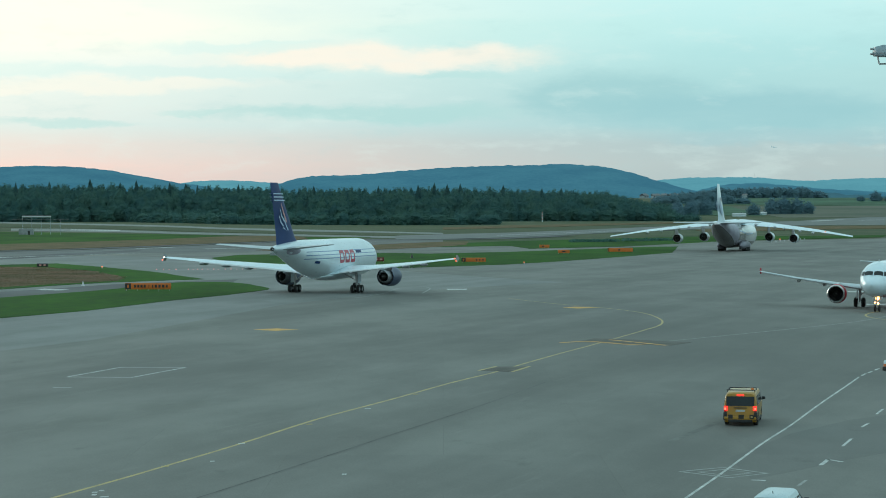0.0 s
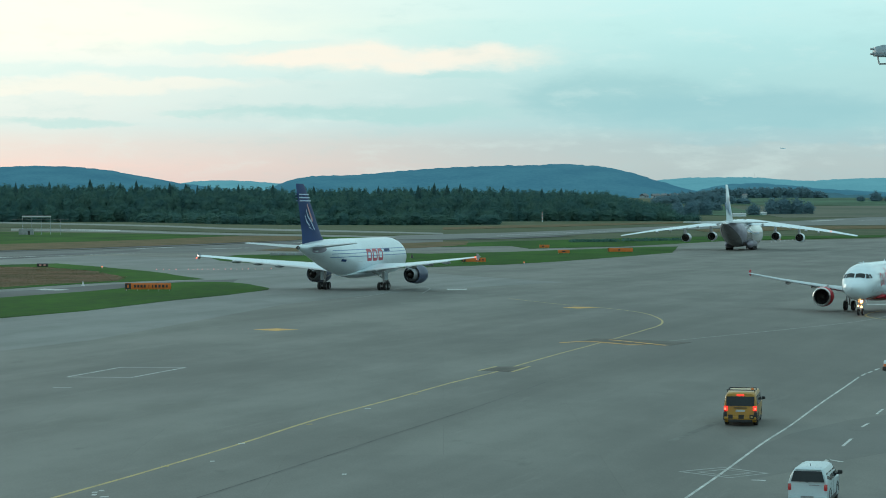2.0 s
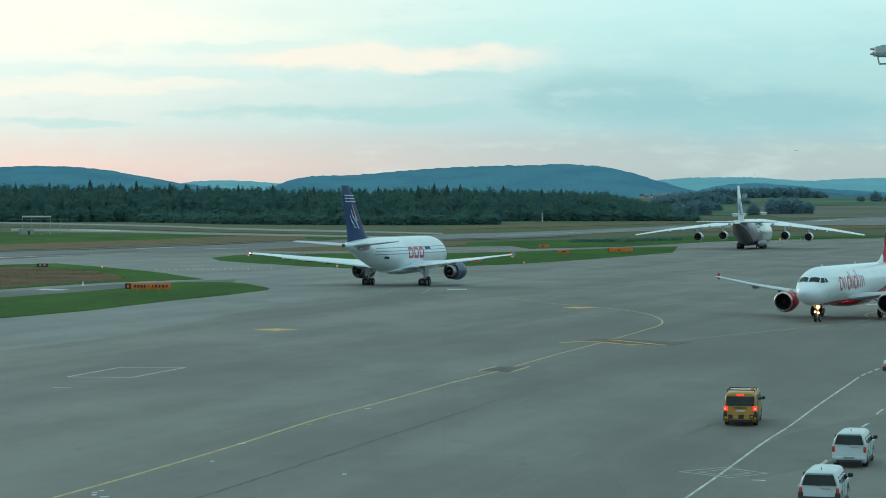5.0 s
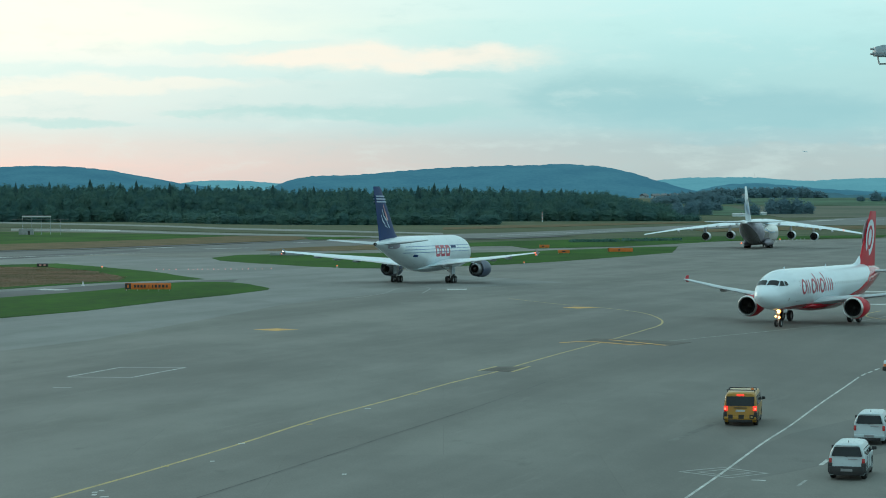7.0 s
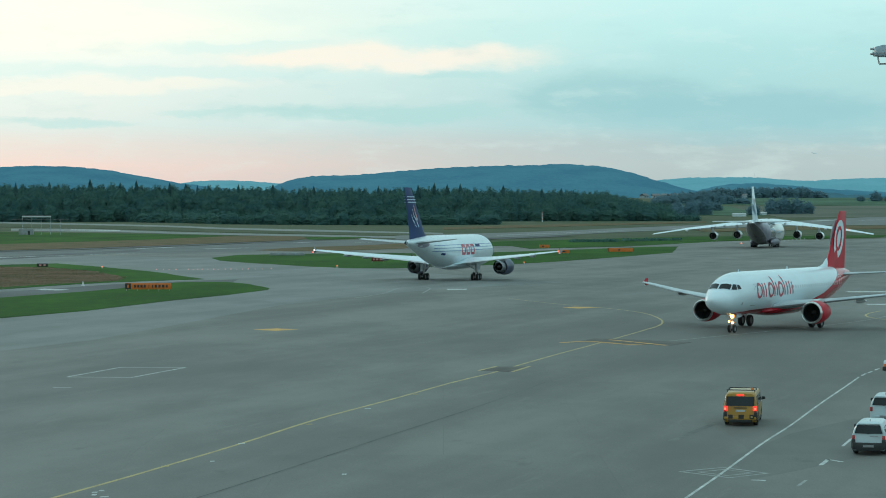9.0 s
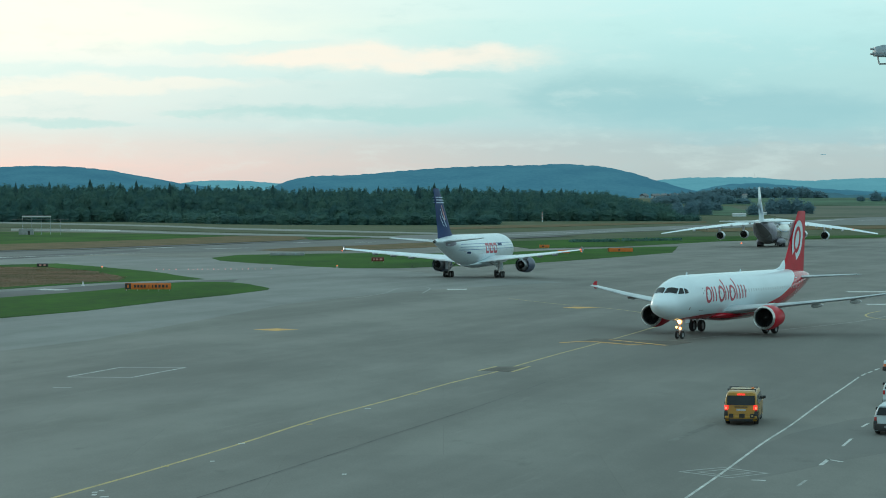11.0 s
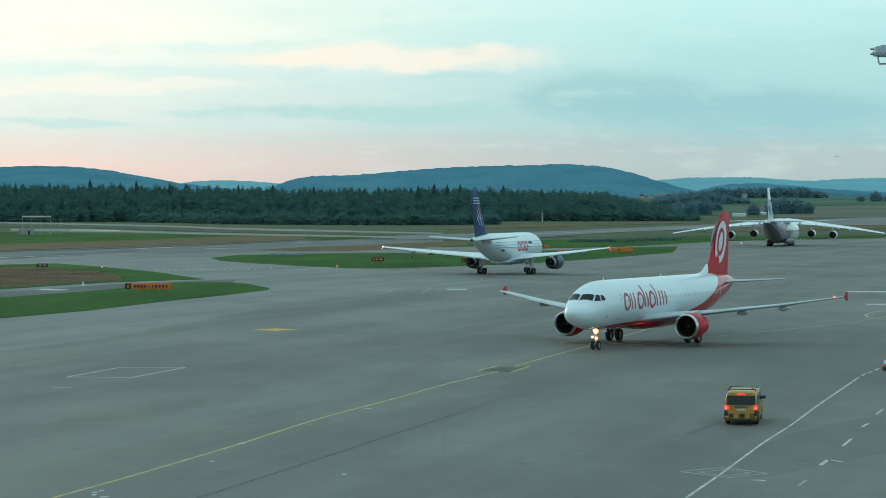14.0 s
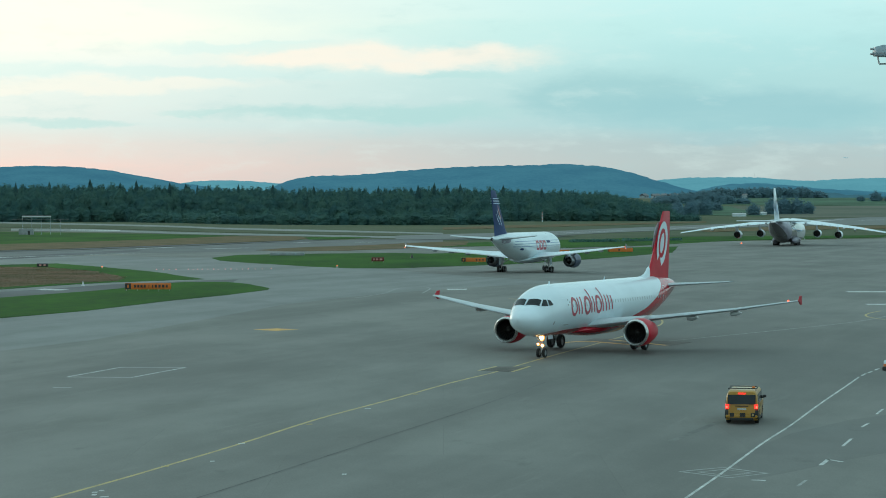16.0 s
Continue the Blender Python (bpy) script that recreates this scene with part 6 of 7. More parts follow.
def glide_antenna():
    """A white bar aerial on posts with an equipment hut, beyond the runway."""
    y = 1112
    z = terrain(0, y)
    root = thing("antenna_gantry", "white bar antenna on slim posts beyond the runway", "antenna", pose(-206, y, z))
    bm = bmesh.new()
    box(bm, (0, 0, 9.3), (14.6, 0.5, 0.8), 0.1)
    part("antenna_bar", bm, M["lightgrey"], root, "pale horizontal bar")
    bm = bmesh.new()
    box(bm, (0, 0, 9.95), (15.4, 0.6, 0.3))
    part("top_beam", bm, M["black"], root, "dark top beam", smooth=False)
    bm = bmesh.new()
    tube(bm, (0.3, 0, 10.1), (0.3, 0, 12.6), 0.08, seg=6)
    part("lightning_rod", bm, M["grey"], root)
    bm = bmesh.new()
    box(bm, (2, 0, 7.9), (29, 0.3, 0.18))
    part("lower_beam", bm, M["grey"], root, smooth=False)
    for x in (-7, -2.4, 2.4, 7, 12):
        bm = bmesh.new()
        tube(bm, (x, 0, -0.2), (x, 0, 8.9 if abs(x) < 8 else 7.9), 0.10, seg=8)
        part("post", bm, M["lamp_grey"], root)
    hut = thing("equipment_hut", "grey equipment hut with a dark door below the antenna", "hut", pose(-210.4, 1108, z))
    bm = bmesh.new()
    box(bm, (0, 0, 1.45), (7.2, 3.0, 2.9), 0.06)
    part("wall", bm, M["grey"], hut)
    bm = bmesh.new()
    box(bm, (0, 0, 3.0), (7.6, 3.4, 0.2), 0.04)
    part("roof", bm, M["lightgrey"], hut)
    bm = bmesh.new()
    box(bm, (1.6, -1.53, 1.1), (1.0, 0.08, 2.1))
    part("door", bm, M["black"], hut, smooth=False)


glide_antenna()


def striped_mast(x, y, h, label):
    root = thing("marker_mast", label, "mast", pose(x, y, terrain(x, y) - 0.1))
    n = 6
    for i in range(n):
        bm = bmesh.new()
        tube(bm, (0, 0, h * i / n), (0, 0, h * (i + 1) / n), 0.42 - 0.03 * i, seg=8)
        part("band", bm, M["white" if i % 2 == 0 else "pink"], root, "white band" if i % 2 == 0 else "red band")


striped_mast(85.5, 1890, 8.5, "slim red and white banded mast before the woods")


def floodlight():
    """Mast floodlight near the terrace; only the end of its head reaches into the view."""
    y = 60.0
    root = thing("floodlight_mast", "grey floodlight on a steel mast beside the apron", "floodlight", pose(12.6, y, 0.02))
    bm = bmesh.new()
    rings = []
    for x, hw, z0, z1 in ((-0.84, 0.10, 15.92, 16.02), (-0.81, 0.18, 15.86, 16.10), (-0.60, 0.26, 15.84, 16.15), (0.1, 0.28, 15.84, 16.16), (0.18, 0.2, 15.88, 16.12)):
        rings.append([(x, -hw, z0 + 0.04), (x, -hw * 0.9, z0), (x, hw * 0.9, z0), (x, hw, z0 + 0.04), (x, hw, z1 - 0.08), (x, hw * 0.7, z1), (x, -hw * 0.7, z1), (x, -hw, z1 - 0.08)])
    loft(bm, rings)
    head = part("lamp_head", bm, M["lamp_grey"], root, "grey lamp head")
    bm = bmesh.new()
    for z in (15.91, 16.05):
        tube(bm, (-0.92, 0, z), (-0.80, 0, z), 0.03, seg=8)
    part("latch", bm, M["steel"], head)
    bm = bmesh.new()
    tube(bm, (-0.72, 0, 15.88), (-0.68, 0, 15.64), 0.022, seg=6)
    tube(bm, (-0.68, 0, 15.64), (0.3, 0, 15.66), 0.022, seg=6)
    part("bracket", bm, M["steel"], root, "thin steel bracket")
    bm = bmesh.new()
    box(bm, (-0.28, 0, 15.56), (0.24, 0.2, 0.12), 0.03)
    part("ballast_box", bm, M["plastic"], root, "dark box under the bracket")
    bm = bmesh.new()
    tube(bm, (0.9, 0, 0.0), (0.9, 0, 17.5), 0.16, 0.10, seg=12)
    part("mast", bm, M["steel"], root, "steel mast")
    bm = bmesh.new()
    tube(bm, (0.9, 0, 15.72), (0.1, 0, 15.72), 0.05, seg=8)
    tube(bm, (0.9, 0, 16.12), (0.1, 0, 16.12), 0.05, seg=8)
    part("arm", bm, M["steel"], root)


floodlight()


def road_beacon():
    root = thing("road_beacon", "small black and red roadside beacon with a white top", "beacon", pose(32.45, 160.6, 0.02))
    bm = bmesh.new()
    box(bm, (0, 0, 0.16), (0.55, 0.5, 0.3), 0.05)
    part("base", bm, M["black"], root)
    bm = bmesh.new()
    lathe(bm, [(0.3, 0.2), (0.5, 0.17), (0.52, 0.02)], (0, 0, 0), "z", 12, True)
    part("band", bm, M["orange"], root, "orange red band")
    bm = bmesh.new()
    lathe(bm, [(0.5, 0.12), (0.66, 0.13), (0.74, 0.08), (0.76, 0.02)], (-0.05, 0, 0), "z", 12, True)
    part("lamp_cap", bm, M["white"], root, "white cap")


road_beacon()


def distant_airliner():
    root = thing("distant_airliner", "tiny grey airliner far off in the evening sky", "airplane")
    bm = bmesh.new()
    lathe(bm, [(6, 0.05), (5, 0.5), (3, 0.7), (-3, 0.7), (-6, 0.1)], (0, 0, 0), "x", 12, True)
    part("fuselage", bm, M["white"], root)
    for side in (1, -1):
        bm = bmesh.new()
        loft(bm, [[(1.5, side * 0.5, 0.1), (-1.0, side * 0.5, 0.1), (-1.0, side * 0.5, -0.1)], [(-1.2, side * 6, 0.5), (-1.9, side * 6, 0.5), (-1.9, side * 6, 0.42)]])
        part("wing", bm, M["white"], root, smooth=False)
    bm = bmesh.new()
    loft(bm, [[(-4, 0.08, 0.4), (-5.8, 0.08, 0.4), (-5.8, -0.08, 0.4), (-4, -0.08, 0.4)], [(-5.4, 0.03, 2.2), (-6.2, 0.03, 2.2), (-6.2, -0.03, 2.2), (-5.4, -0.03, 2.2)]])
    part("fin", bm, M["white"], root, smooth=False)
    return root


far_plane = distant_airliner()


# ---- woods, farmland, hills ----
# distance haze is put into these foliage colours, palest in the last one
M["leaf"] = leaf_mat("haze_tinted_broadleaf", (0.078, 0.160, 0.162), (0.112, 0.200, 0.160))
M["needle"] = leaf_mat("haze_tinted_spruce", (0.066, 0.132, 0.136), (0.080, 0.150, 0.142))
M["leaf_hazed"] = leaf_mat("haze_tinted_far_foliage", (0.145, 0.235, 0.285), (0.16, 0.25, 0.285))


def clump_soup(rng, verts, faces, cx, cy, cz, rx, ry, rz, n, size):
    """Leaf clumps, each a small bent pair of triangles, over an uneven crown."""
    for _ in range(n):
        u, v = rng.uniform(-1, 1), rng.uniform(0, 6.283)
        k = rng.uniform(0.72, 1.06)
        s = math.sqrt(1 - u * u)
        p = Vector((cx + rx * k * s * math.cos(v), cy + ry * k * s * math.sin(v), cz + rz * k * u))
        a = Vector((rng.uniform(-1, 1), rng.uniform(-1, 1), rng.uniform(-0.7, 0.7))) * size
        b = Vector((rng.uniform(-1, 1), rng.uniform(-1, 1), rng.uniform(-0.7, 0.7))) * size
        i = len(verts)
        verts += [tuple(p - a), tuple(p + b), tuple(p + a), tuple(p - b + Vector((0, 0, size * 0.4)))]
        faces += [(i, i + 1, i + 2), (i, i + 2, i + 3)]


def broadleaf(rng, verts, faces, x, y, z, h, w, n):
    """One uneven crown reaching almost to the ground: a lumpy closed shell with leaf clumps standing out of it."""
    i0, nu, nv, seed = len(verts), 12, 9, rng.uniform(0, 900)
    broad = rng.uniform(0.7, 1.0)
    centre = Vector((x, y, z + h * 0.5))
    shell_pts = []
    for a in range(nv + 1):
        f = a / nv
        r = w / 2 * math.sqrt(max(0.004, 1 - abs((f - 0.42) / 0.58) ** (1.6 + broad))) if f > 0.42 else w / 2 * (0.94 + 0.06 * f / 0.42)
        for b in range(nu):
            p = 2 * math.pi * (b + 0.5 * (a % 2)) / nu
            q = Vector((math.cos(p), math.sin(p), 0))
            k = 0.93 + 0.34 * noise.noise((seed + q.x * 1.6, q.y * 1.6, f * 4.2)) + 0.20 * noise.noise((seed + q.x * 4, q.y * 4, f * 9))
            zz = z + h * (0.0 + 0.95 * f) + 0.06 * h * noise.noise((seed + q.x * 2.0, q.y * 2.0, f * 3 + 40))
            shell_pts.append((x + r * k * q.x, y + r * k * q.y, zz))
    verts += shell_pts
    for a in range(nv):
        for b in range(nu):
            q, r = i0 + a * nu + b, i0 + a * nu + (b + 1) % nu
            faces.append((q, r, r + nu, q + nu))
    faces.append(tuple(i0 + nv * nu + b for b in range(nu)))
    size = w * 0.048
    for _ in range(n):
        c = shell_pts[rng.randrange(len(shell_pts))]
        p = Vector(c) + Vector((rng.uniform(-1, 1), rng.uniform(-1, 1), rng.uniform(-1, 1))) * w * 0.13
        p += (p - centre).normalized() * w * 0.06
        a = Vector((rng.uniform(-1, 1), rng.uniform(-1, 1), rng.uniform(-0.8, 0.8))) * size
        b = Vector((rng.uniform(-1, 1), rng.uniform(-1, 1), rng.uniform(-0.8, 0.8))) * size
        i = len(verts)
        verts += [tuple(p - a), tuple(p + b), tuple(p + a), tuple(p - b + Vector((0, 0, size * 0.4)))]
        faces += [(i, i + 1, i + 2), (i, i + 2, i + 3)]


def spruce(rng, verts, faces, x, y, z, h, w, tiers=9):
    """A narrow cone of drooping boughs with a ragged outline."""
    for t in range(tiers):
        f = t / tiers
        zz = z + h * (0.12 + 0.86 * f)
        r = w / 2 * (1 - f) ** 0.62 + 0.3
        m = 9 - int(f * 4)
        o = rng.uniform(0, 6.283)
        for i in range(m):
            a = o + 6.283 * i / m + rng.uniform(-0.25, 0.25)
            rr = r * rng.uniform(0.75, 1.2)
            b = 6.283 / m * 0.62
            i0 = len(verts)
            verts += [(x, y, zz + h * 0.10), (x + rr * math.cos(a - b), y + rr * math.sin(a - b), zz - h * 0.03), (x + rr * 1.12 * math.cos(a), y + rr * 1.12 * math.sin(a), zz - h * 0.055), (x + rr * math.cos(a + b), y + rr * math.sin(a + b), zz - h * 0.03)]
            faces += [(i0, i0 + 1, i0 + 2), (i0, i0 + 2, i0 + 3)]


def soup(name, verts, faces, mat, label, category, kind="stuff"):
    me = bpy.data.meshes.new(name)
    me.from_pydata(verts, [], faces)
    return tagged(link(name, me, mat, smooth=False), label, category, "", kind)


def build_woods():
    rng = random.Random(5)
    v1, f1, v2, f2 = [], [], [], []
    # the canopy falls from west to east; before it a lower mantle of broadleaf and shrubs
    def canopy(x):
        return float(np.interp(x, (-470, -400, -330, -220, -158, -100, 20, 80, 158, 180, 200, 230), (33, 33.5, 34.5, 32.5, 30.5, 29.5, 30, 28, 26, 20.5, 15, 12)))
    for row, (y0, hh) in enumerate(((2120, 1.0), (2092, 1.0), (2064, 0.99), (2036, 0.95), (2010, 0.86), (1988, 0.72))):
        x = -480 + row * 3.0
        while x < 222 - row * 3.0:
            xx, yy = x + rng.uniform(-2, 2), y0 + rng.uniform(-13, 13)
            z = terrain(xx, yy) - 0.2
            h = hh * canopy(xx) * rng.uniform(0.86, 1.03)
            if rng.random() < (0.30, 0.25, 0.2, 0.12, 0.06, 0.02)[row]:
                spruce(rng, v2, f2, xx, yy, z, h * rng.uniform(0.92, 1.02), rng.uniform(7, 11), 11)
            else:
                broadleaf(rng, v1, f1, xx, yy, z, h, rng.uniform(9, 15), 420)
            x += rng.uniform(4.2, 7.0)
    x = -480
    while x < 225:
        yy = 1962 + rng.uniform(-9, 9)
        z = terrain(x, yy) - 0.2
        big = 0.5 + 0.5 * noise.noise((x * 0.02, 3.1, 0))
        edge = 1.0 if x < 150 else max(0.4, 1 - (x - 150) / 110)
        broadleaf(rng, v1, f1, x, yy, z, (8 + 11 * big) * rng.uniform(0.75, 1.1) * edge, rng.uniform(8, 16), 460)
        x += rng.uniform(4.5, 8)
    x = -262
    while x < 38:
        yy = float(np.interp(x, (-262, -158, -80, 0, 38), (1900, 1640, 1570, 1560, 1600))) + rng.uniform(-12, 12)
        broadleaf(rng, v1, f1, x, yy, terrain(x, yy) - 0.2, rng.uniform(4.5, 9.5), rng.uniform(7, 13), 300)
        x += rng.uniform(3.0, 5.0)
    soup("woods_broadleaf", v1, f1, M["leaf"], "dense dark green broadleaf woods beyond the airfield", "woods")
    soup("woods_spruce", v2, f2, M["needle"], "dark spruces standing among the woods", "woods")


build_woods()


def single_tree(x, y, h, w, kind, label):
    """A tree of its own: tapered trunk with limbs, and a crown."""
    rng = random.Random(int(x * 7 + y))
    z = terrain(x, y) - 0.2
    root = thing("tree", label, "tree", pose(x, y, z))
    bm = bmesh.new()
    tube(bm, (0, 0, 0), (0, 0, h * 0.55), w * 0.05, w * 0.03, 8)
    tube(bm, (0, 0, h * 0.55), (0.1, 0, h * 0.96), w * 0.03, 0.04, 6)
    for i in range(6):
        a = i * 2.4
        b = h * (0.3 + 0.08 * i)
        tube(bm, (0, 0, b), (w * 0.3 * math.cos(a), w * 0.3 * math.sin(a), b + h * 0.12), w * 0.018, 0.03, 5)
    part("trunk", bm, M["bark"], root)
    v, f = [], []
    if kind == "spruce":
        spruce(rng, v, f, 0, 0, 0, h, w, 13)
    else:
        broadleaf(rng, v, f, 0, 0, 0, h, w, 560)
    me = bpy.data.meshes.new("crown")
    me.from_pydata(v, [], f)
    # broadleaf crowns here carry the distance haze in their colour
    link("crown", me, M["needle" if kind == "spruce" else "leaf_hazed"], root, "", False)


# spruces that stand above the skyline of the woods
for x, h in ((-397, 36), (-366, 37), (-328, 39), (-300, 36), (-285, 38), (-254, 36), (-239, 35), (-190, 34), (-158, 34), (-120, 32.5), (-60, 32), (-23, 33), (-8, 35), (4, 34), (16, 34.5), (56, 33), (92, 30), (110, 30)):
    single_tree(x, 2040.0, h, 11.0, "spruce", "tall dark spruce above the skyline of the woods")
# loose trees on the farmland
for x, y, h, w in ((228, 2130, 17, 13), (243, 2150, 18, 14), (262, 2300, 15, 13), (276, 2300, 17, 14), (212, 2000, 14, 12), (324, 2290, 11, 13), (348, 2320, 16, 15), (362, 2330, 18, 16), (376, 2330, 16, 14), (390, 2340, 12, 12), (572, 2900, 12, 15), (552, 2900, 7, 10), (590, 2900, 8, 12), (308, 2480, 9, 14), (290, 2480, 10, 14)):
    single_tree(x, y, h, w, "broadleaf", "lone dark broadleaf tree on farmland")


def far_wood(x0, x1, y, h, n, seed, label):
    rng = random.Random(seed)
    v, f = [], []
    for _ in range(n):
        x, yy = rng.uniform(x0, x1), y + rng.uniform(-40, 40)
        e = min(1.0, 0.45 + min(x - x0, x1 - x) / 60)
        broadleaf(rng, v, f, x, yy, terrain(x, yy) - 0.3, h * e * rng.uniform(0.8, 1.1), rng.uniform(9, 16), 200)
    soup("far_wood", v, f, M["leaf_hazed"], label, "woods")


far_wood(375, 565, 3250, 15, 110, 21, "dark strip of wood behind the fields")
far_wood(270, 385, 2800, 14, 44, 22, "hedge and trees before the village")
rng_h = random.Random(9)
v, f = [], []
for i in range(140):
    t = i / 139
    x, y = 50 + 47 * t + rng_h.uniform(-1, 1), 856 + 48 * t + rng_h.uniform(-5, 5)
    if 0.42 < t < 0.47:
        continue
    clump_soup(rng_h, v, f, x, y, 0.5, 1.1, 1.1, 0.9 * rng_h.uniform(0.5, 1.1), 16, 0.4)
soup("low_hedge", v, f, M["leaf"], "low dark scrub beside the taxiway", "shrubs")


def farmland():
    # field colours are dulled and lightened, the distance haze mixed into them
    M["pasture"] = surf("haze_greyed_green_pasture", (0.078, 0.135, 0.085), 0.95, var=0.25, scale=0.01, spec=0.1)
    M["stubble"] = surf("haze_greyed_tan_stubble", (0.128, 0.128, 0.100), 0.95, var=0.2, scale=0.012, spec=0.1, tone=(0.095, 0.112, 0.082))
    sheet("pasture", [(300, 2750), (560, 2650), (620, 3300), (370, 3380)], 0.15, M["pasture"], "green pasture on the rise", thick=0.2, cell=60)
    sheet("pasture", [(190, 2300), (330, 2250), (350, 2650), (215, 2700)], 0.15, M["pasture"], "green pasture near the village", thick=0.2, cell=60)
    sheet("stubble_field", [(335, 2150), (640, 2250), (720, 2700), (345, 2640)], 0.18, M["stubble"], "tan stubble field on the rise", thick=0.2, cell=60)
    sheet("stubble_field", [(300, 3000), (330, 2900), (345, 3300), (280, 3330)], 0.18, M["stubble"], "pale field by the village", thick=0.2, cell=60)


farmland()


def house(x, y, w, d, h, pitch, turn, label, wall="wall"):
    root = thing("house", label, "house", pose(x, y, terrain(x, y) - 0.2, 0, 0, turn))
    bm = bmesh.new()
    box(bm, (0, 0, h / 2), (w, d, h))
    part("wall", bm, M[wall], root, smooth=False)
    bm = bmesh.new()
    e = 0.5
    loft(bm, [[(sx, -d / 2 - e, h), (sx, 0, h + pitch), (sx, d / 2 + e, h), (sx, d / 2 + e, h - 0.25), (sx, 0, h + pitch - 0.35), (sx, -d / 2 - e, h - 0.25)] for sx in (-w / 2 - e, w / 2 + e)])
    roof = part("roof", bm, M["roof" if wall == "wall" else "lightgrey"], root, smooth=False)
    bm = bmesh.new()
    box(bm, (w * 0.2, 0.4, h + pitch), (0.8, 0.8, 1.6))
    part("chimney", bm, M["roof"], roof, smooth=False)
    for i in range(max(2, int(w / 4)) if wall == "wall" else 0):
        bm = bmesh.new()
        box(bm, (-w / 2 + w * (i + 0.5) / max(2, int(w / 4)), -d / 2 - 0.03, h * 0.55), (1.2, 0.1, 1.5))
        part("window", bm, M["glass"], root, smooth=False)


for x, y, w, h, p, t, lab in ((315, 3250, 11, 4, 3, 10, "pale village house with a tiled roof"), (333, 3300, 9, 4, 3, -20, "pale village house with a tiled roof"), (339, 3230, 13, 4, 3, 15, "pale village house with a tiled roof"), (300, 3270, 9, 4, 3, 40, "pale village house with a tiled roof"), (348, 3280, 10, 4, 3, 0, "pale village house with a tiled roof")):
    house(x, y, w, 10, h, p, t, lab)
house(301.0, 2230, 13, 8, 2.4, 1.0, 3, "long low white barn beside trees", "white")
house(335.9, 2300, 6, 6, 2.2, 1.0, 3, "small white shed beside trees", "white")
house(398.9, 2900, 6, 6, 9, 1.5, 0, "pale tower-like silo building", "wall")


def hill_mat(name, base, haze_glow):
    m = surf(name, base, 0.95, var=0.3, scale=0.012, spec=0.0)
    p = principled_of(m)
    # haze before the hills is put into their emission as a bluish glow
    p.inputs["Emission Color"].default_value = (*haze_glow, 1)
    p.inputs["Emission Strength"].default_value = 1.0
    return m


def hill(name, y, crest, mat, label, rough=2.0, deep=500):
    """A wooded ridge with its crest at the distance y; crest: pairs of metres across and height."""
    bm = bmesh.new()
    xs = np.arange(crest[0][0], crest[-1][0], 7.0)
    px, pz = [c[0] for c in crest], [c[1] for c in crest]
    zs = np.interp(xs, px, pz)
    k = np.hanning(15)
    zs = np.convolve(np.pad(zs, 7, "edge"), k / k.sum(), "valid")
    steps = (0.0, 0.15, 0.35, 0.55, 0.72, 0.86, 0.95, 1.0)
    rows = []
    for t in steps + (1.3,):
        row = []
        for x, z in zip(xs, zs):
            yy = y - deep * (1 - t)
            q = math.sin(min(t, 1.0) * math.pi / 2) if t <= 1 else 0.7
            zz = 8 + (z - 8) * q
            zz += rough * (noise.noise((x * 0.06, yy * 0.03, y)) + 0.7 * noise.noise((x * 0.19, yy * 0.1, y))) * (0.4 + 0.6 * q)
            row.append(bm.verts.new((x, yy, zz)))
        rows.append(row)
    for a, b in zip(rows, rows[1:]):
        for i in range(len(a) - 1):
            bm.faces.new((a[i], a[i + 1], b[i + 1], b[i]))
    tagged(part(name, bm, mat, None, ""), label, "hill", "", "structure")


# wooded slopes, each glowing faintly in the colour of its haze
H1 = hill_mat("wooded_hill_haze_glow", (0.034, 0.060, 0.052), (0.043, 0.128, 0.186))
H2 = hill_mat("far_wooded_hill_haze_glow", (0.040, 0.065, 0.062), (0.105, 0.265, 0.31))
H3 = hill_mat("near_wooded_ridge_haze_glow", (0.030, 0.052, 0.045), (0.040, 0.098, 0.130))
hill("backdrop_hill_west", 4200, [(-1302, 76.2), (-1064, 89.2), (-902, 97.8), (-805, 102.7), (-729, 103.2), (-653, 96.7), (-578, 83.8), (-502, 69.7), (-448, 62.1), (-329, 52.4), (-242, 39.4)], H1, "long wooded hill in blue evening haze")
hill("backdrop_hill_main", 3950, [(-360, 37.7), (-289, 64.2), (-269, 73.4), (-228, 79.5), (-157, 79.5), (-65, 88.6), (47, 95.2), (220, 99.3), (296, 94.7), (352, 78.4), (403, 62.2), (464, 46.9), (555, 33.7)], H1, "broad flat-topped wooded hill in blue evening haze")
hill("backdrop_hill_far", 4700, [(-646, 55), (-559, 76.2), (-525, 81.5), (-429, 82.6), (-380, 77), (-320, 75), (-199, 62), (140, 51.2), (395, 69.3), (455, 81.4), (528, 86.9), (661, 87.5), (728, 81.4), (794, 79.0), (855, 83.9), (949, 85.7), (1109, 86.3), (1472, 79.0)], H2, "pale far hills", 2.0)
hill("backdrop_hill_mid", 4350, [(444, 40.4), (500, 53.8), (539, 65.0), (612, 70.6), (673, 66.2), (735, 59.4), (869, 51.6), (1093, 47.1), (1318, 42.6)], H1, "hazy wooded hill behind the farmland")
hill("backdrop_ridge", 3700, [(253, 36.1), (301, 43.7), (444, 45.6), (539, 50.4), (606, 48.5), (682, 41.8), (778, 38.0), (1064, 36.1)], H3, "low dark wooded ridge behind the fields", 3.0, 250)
mast_bm = bmesh.new()
tube(mast_bm, (0, 0, 0), (0, 0, 14), 0.3, 0.12, 6)
mast_root = thing("radio_mast", "thin radio mast on the far hill", "mast", pose(665.6, 4690, 82))
part("pole", mast_bm, M["grey"], mast_root)


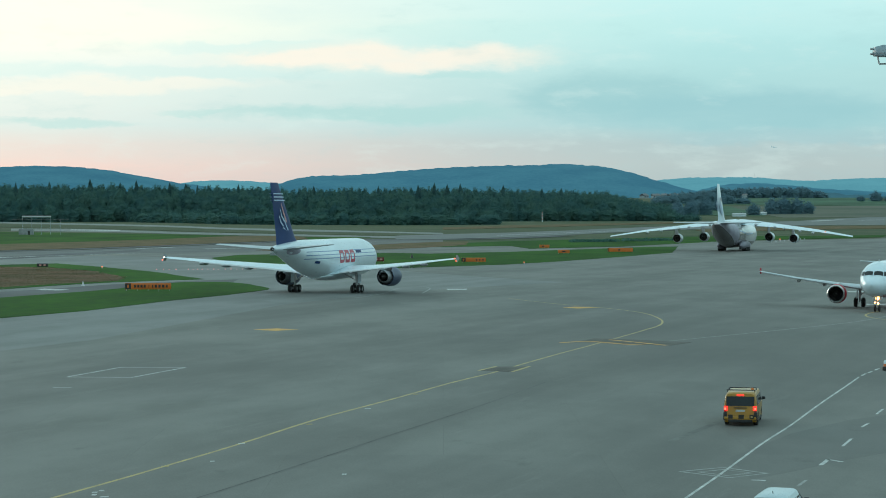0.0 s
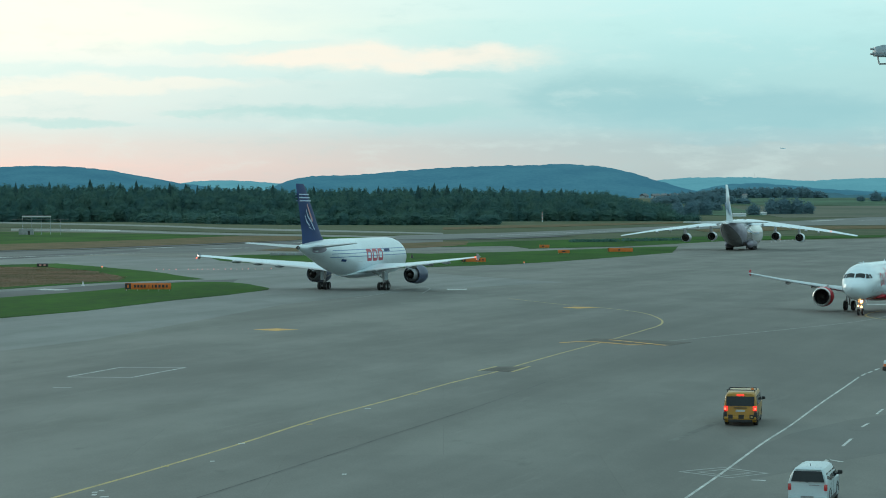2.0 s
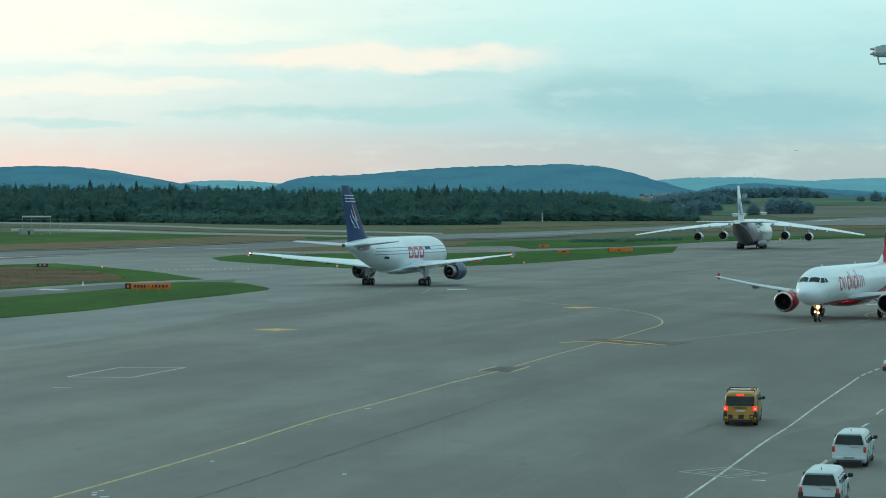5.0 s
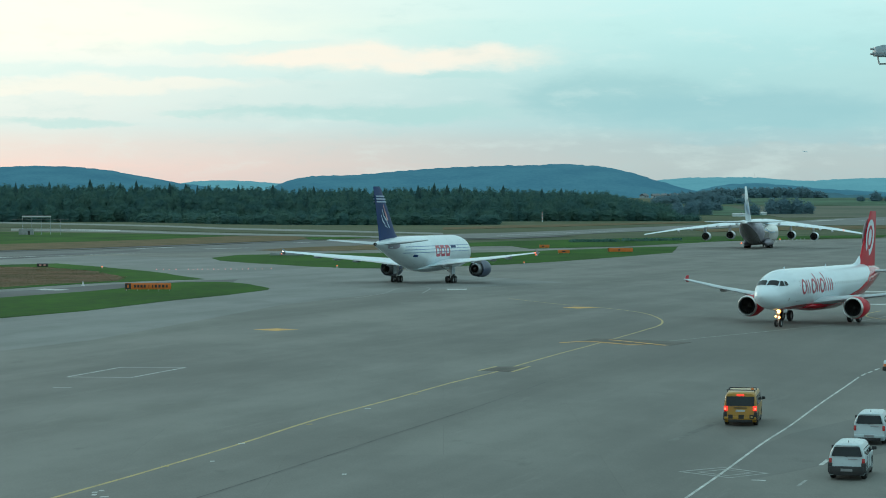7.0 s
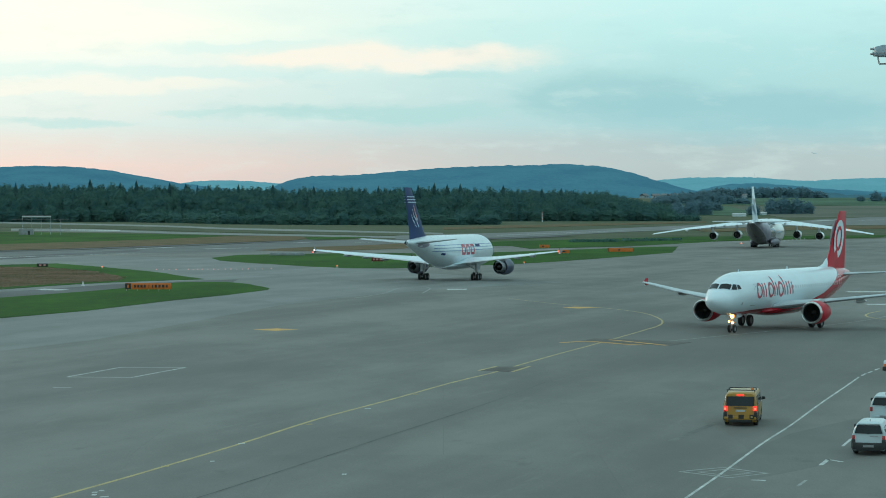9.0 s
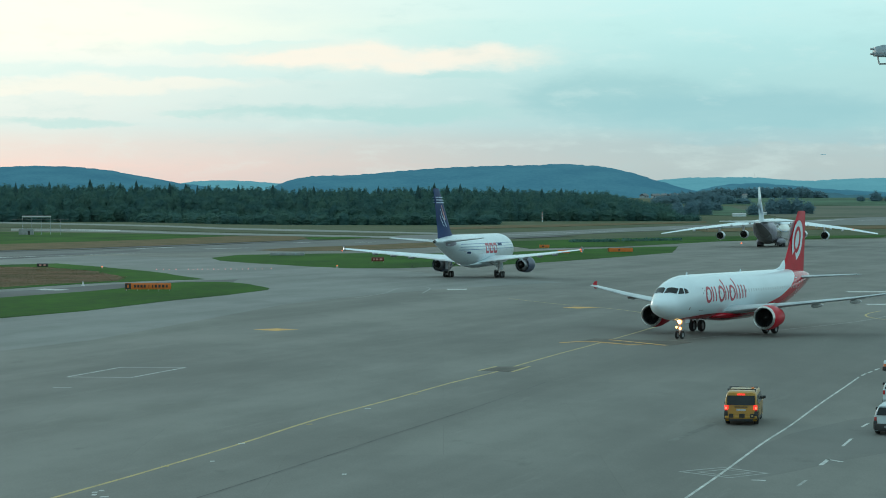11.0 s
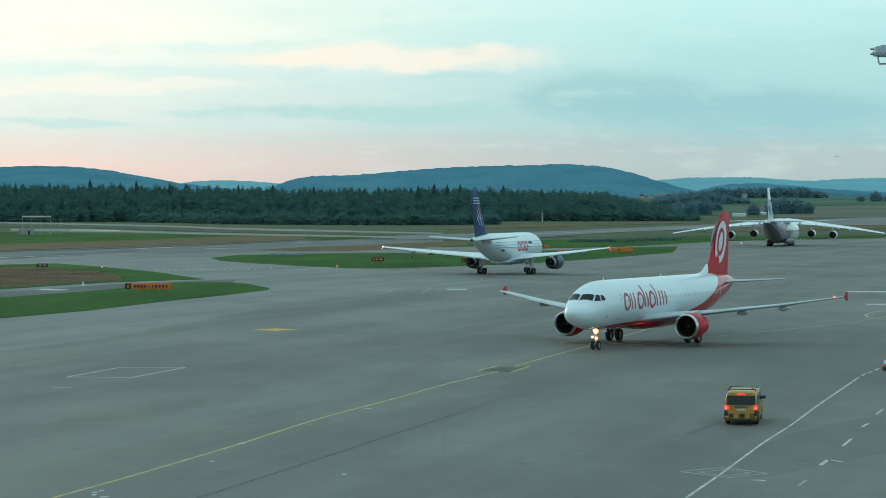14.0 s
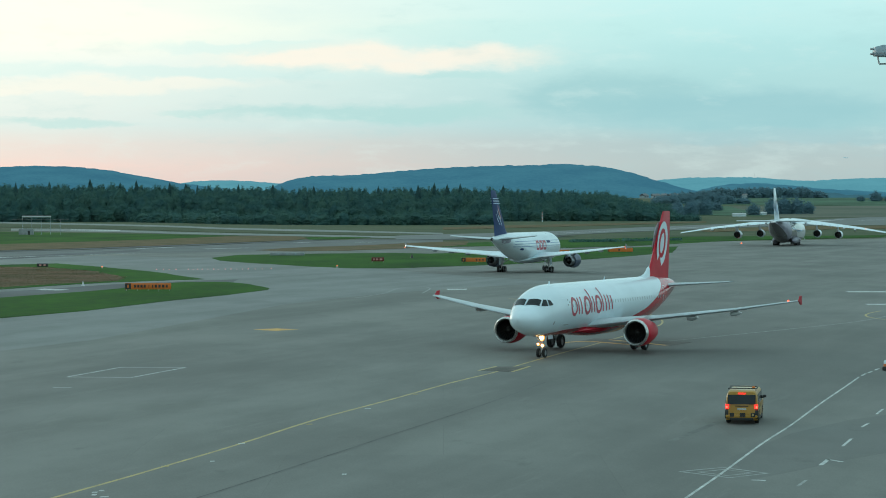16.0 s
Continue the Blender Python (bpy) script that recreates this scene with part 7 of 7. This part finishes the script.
# ---- movement ----
PASSENGER_PATH = [(0, 54.734, 267.931, 251.286), (2, 51.70, 258.548, 248.173), (4, 47.64, 248.664, 245.09), (6, 42.76, 238.429, 242.355), (8, 37.25, 227.989, 240.287), (10, 31.22, 217.495, 239.6),
                  (12, 24.97, 207.093, 240.15), (14, 18.87, 196.932, 242.0), (15, 15.96, 191.989, 243.6), (16, 13.16, 187.162, 245.4)]
CARGO_PATH = [(0, -17.194, 321.201, 75.21), (2, -13.54, 332.922, 72.835), (4, -9.57, 345.752, 71.711), (6, -5.37, 359.4, 71.508), (8, -1.01, 373.577, 71.892), (10, 3.38, 387.991, 72.532), (12, 7.74, 402.354, 73.096), (14, 12.02, 416.375, 73.251), (16, 16.12, 429.765, 72.665)]
HEAVY_PATH = [(0, 88.95, 670.645, 74.078), (4, 97.9, 703.233, 74.356), (8, 106.45, 732.258, 74.352), (12, 114.45, 757.72, 74.064), (16, 122.15, 779.617, 73.493)]
CAR_A_PATH = [(0, 11.73, 77.95, 73.0), (2, 14.49, 86.45, 73.1), (4, 17.26, 95.52, 73.4), (6, 20.04, 104.94, 73.8), (8, 22.87, 115.06, 74.3), (10, 25.75, 125.86, 74.8), (12, 28.7, 137.3, 75.2), (16, 34.7, 162.0, 76)]
CAR_B_PATH = [(0, 6.91, 58.13, 74.0), (2, 10.14, 69.51, 74.0), (4, 13.24, 80.23, 74.0), (6, 16.22, 90.46, 74.0), (8, 19.10, 100.42, 74.0), (10, 21.92, 109.91, 74.0), (12, 24.9, 119.1, 73.0), (16, 31.0, 136.6, 72.0)]
VAN_YAW = 78.5
VAN_AT = (16.3, 119.75)
VAN_PATH = [(t, VAN_AT[0] + s * math.cos(radians(VAN_YAW)), VAN_AT[1] + s * math.sin(radians(VAN_YAW)), VAN_YAW) for t, s in ((0, 0), (9.2, 0), (9.6, 0.05), (10.8, 0.5), (11.2, 0.55), (15.0, 0.55), (15.2, 0.6), (15.6, 1.05), (16, 1.1))]


def travelled(path, t):
    """Metres rolled since the start."""
    d = 0.0
    for a, b in zip(path, path[1:]):
        seg = math.hypot(b[1] - a[1], b[2] - a[2])
        if t >= b[0]:
            d += seg
        elif t > a[0]:
            d += seg * (t - a[0]) / (b[0] - a[0])
    return d


def motions():
    paths = {passenger_jet: PASSENGER_PATH, cargo_jet: CARGO_PATH, heavy_jet: HEAVY_PATH, car_a: CAR_A_PATH, car_b: CAR_B_PATH, van: VAN_PATH}
    for ob, path in paths.items():
        walk(ob, [(t, pose(x, y, 0.024, 0, 0, a)) for t, x, y, a in path])
    walk(far_plane, [(0, pose(724.0, 4800, 155.0, 0, 2, -10)), (16, pose(881.0, 4800, 131.5, 0, 2, -10))])
    for wheel, at, r, mover in WHEELS:
        path = paths[mover]
        rows = []
        for i in range(0, 241):
            t = i / 15.0
            rows.append((t, pose(*at) @ Matrix.Rotation(travelled(path, t) / r, 4, "Y")))
        walk(wheel, rows)


motions()
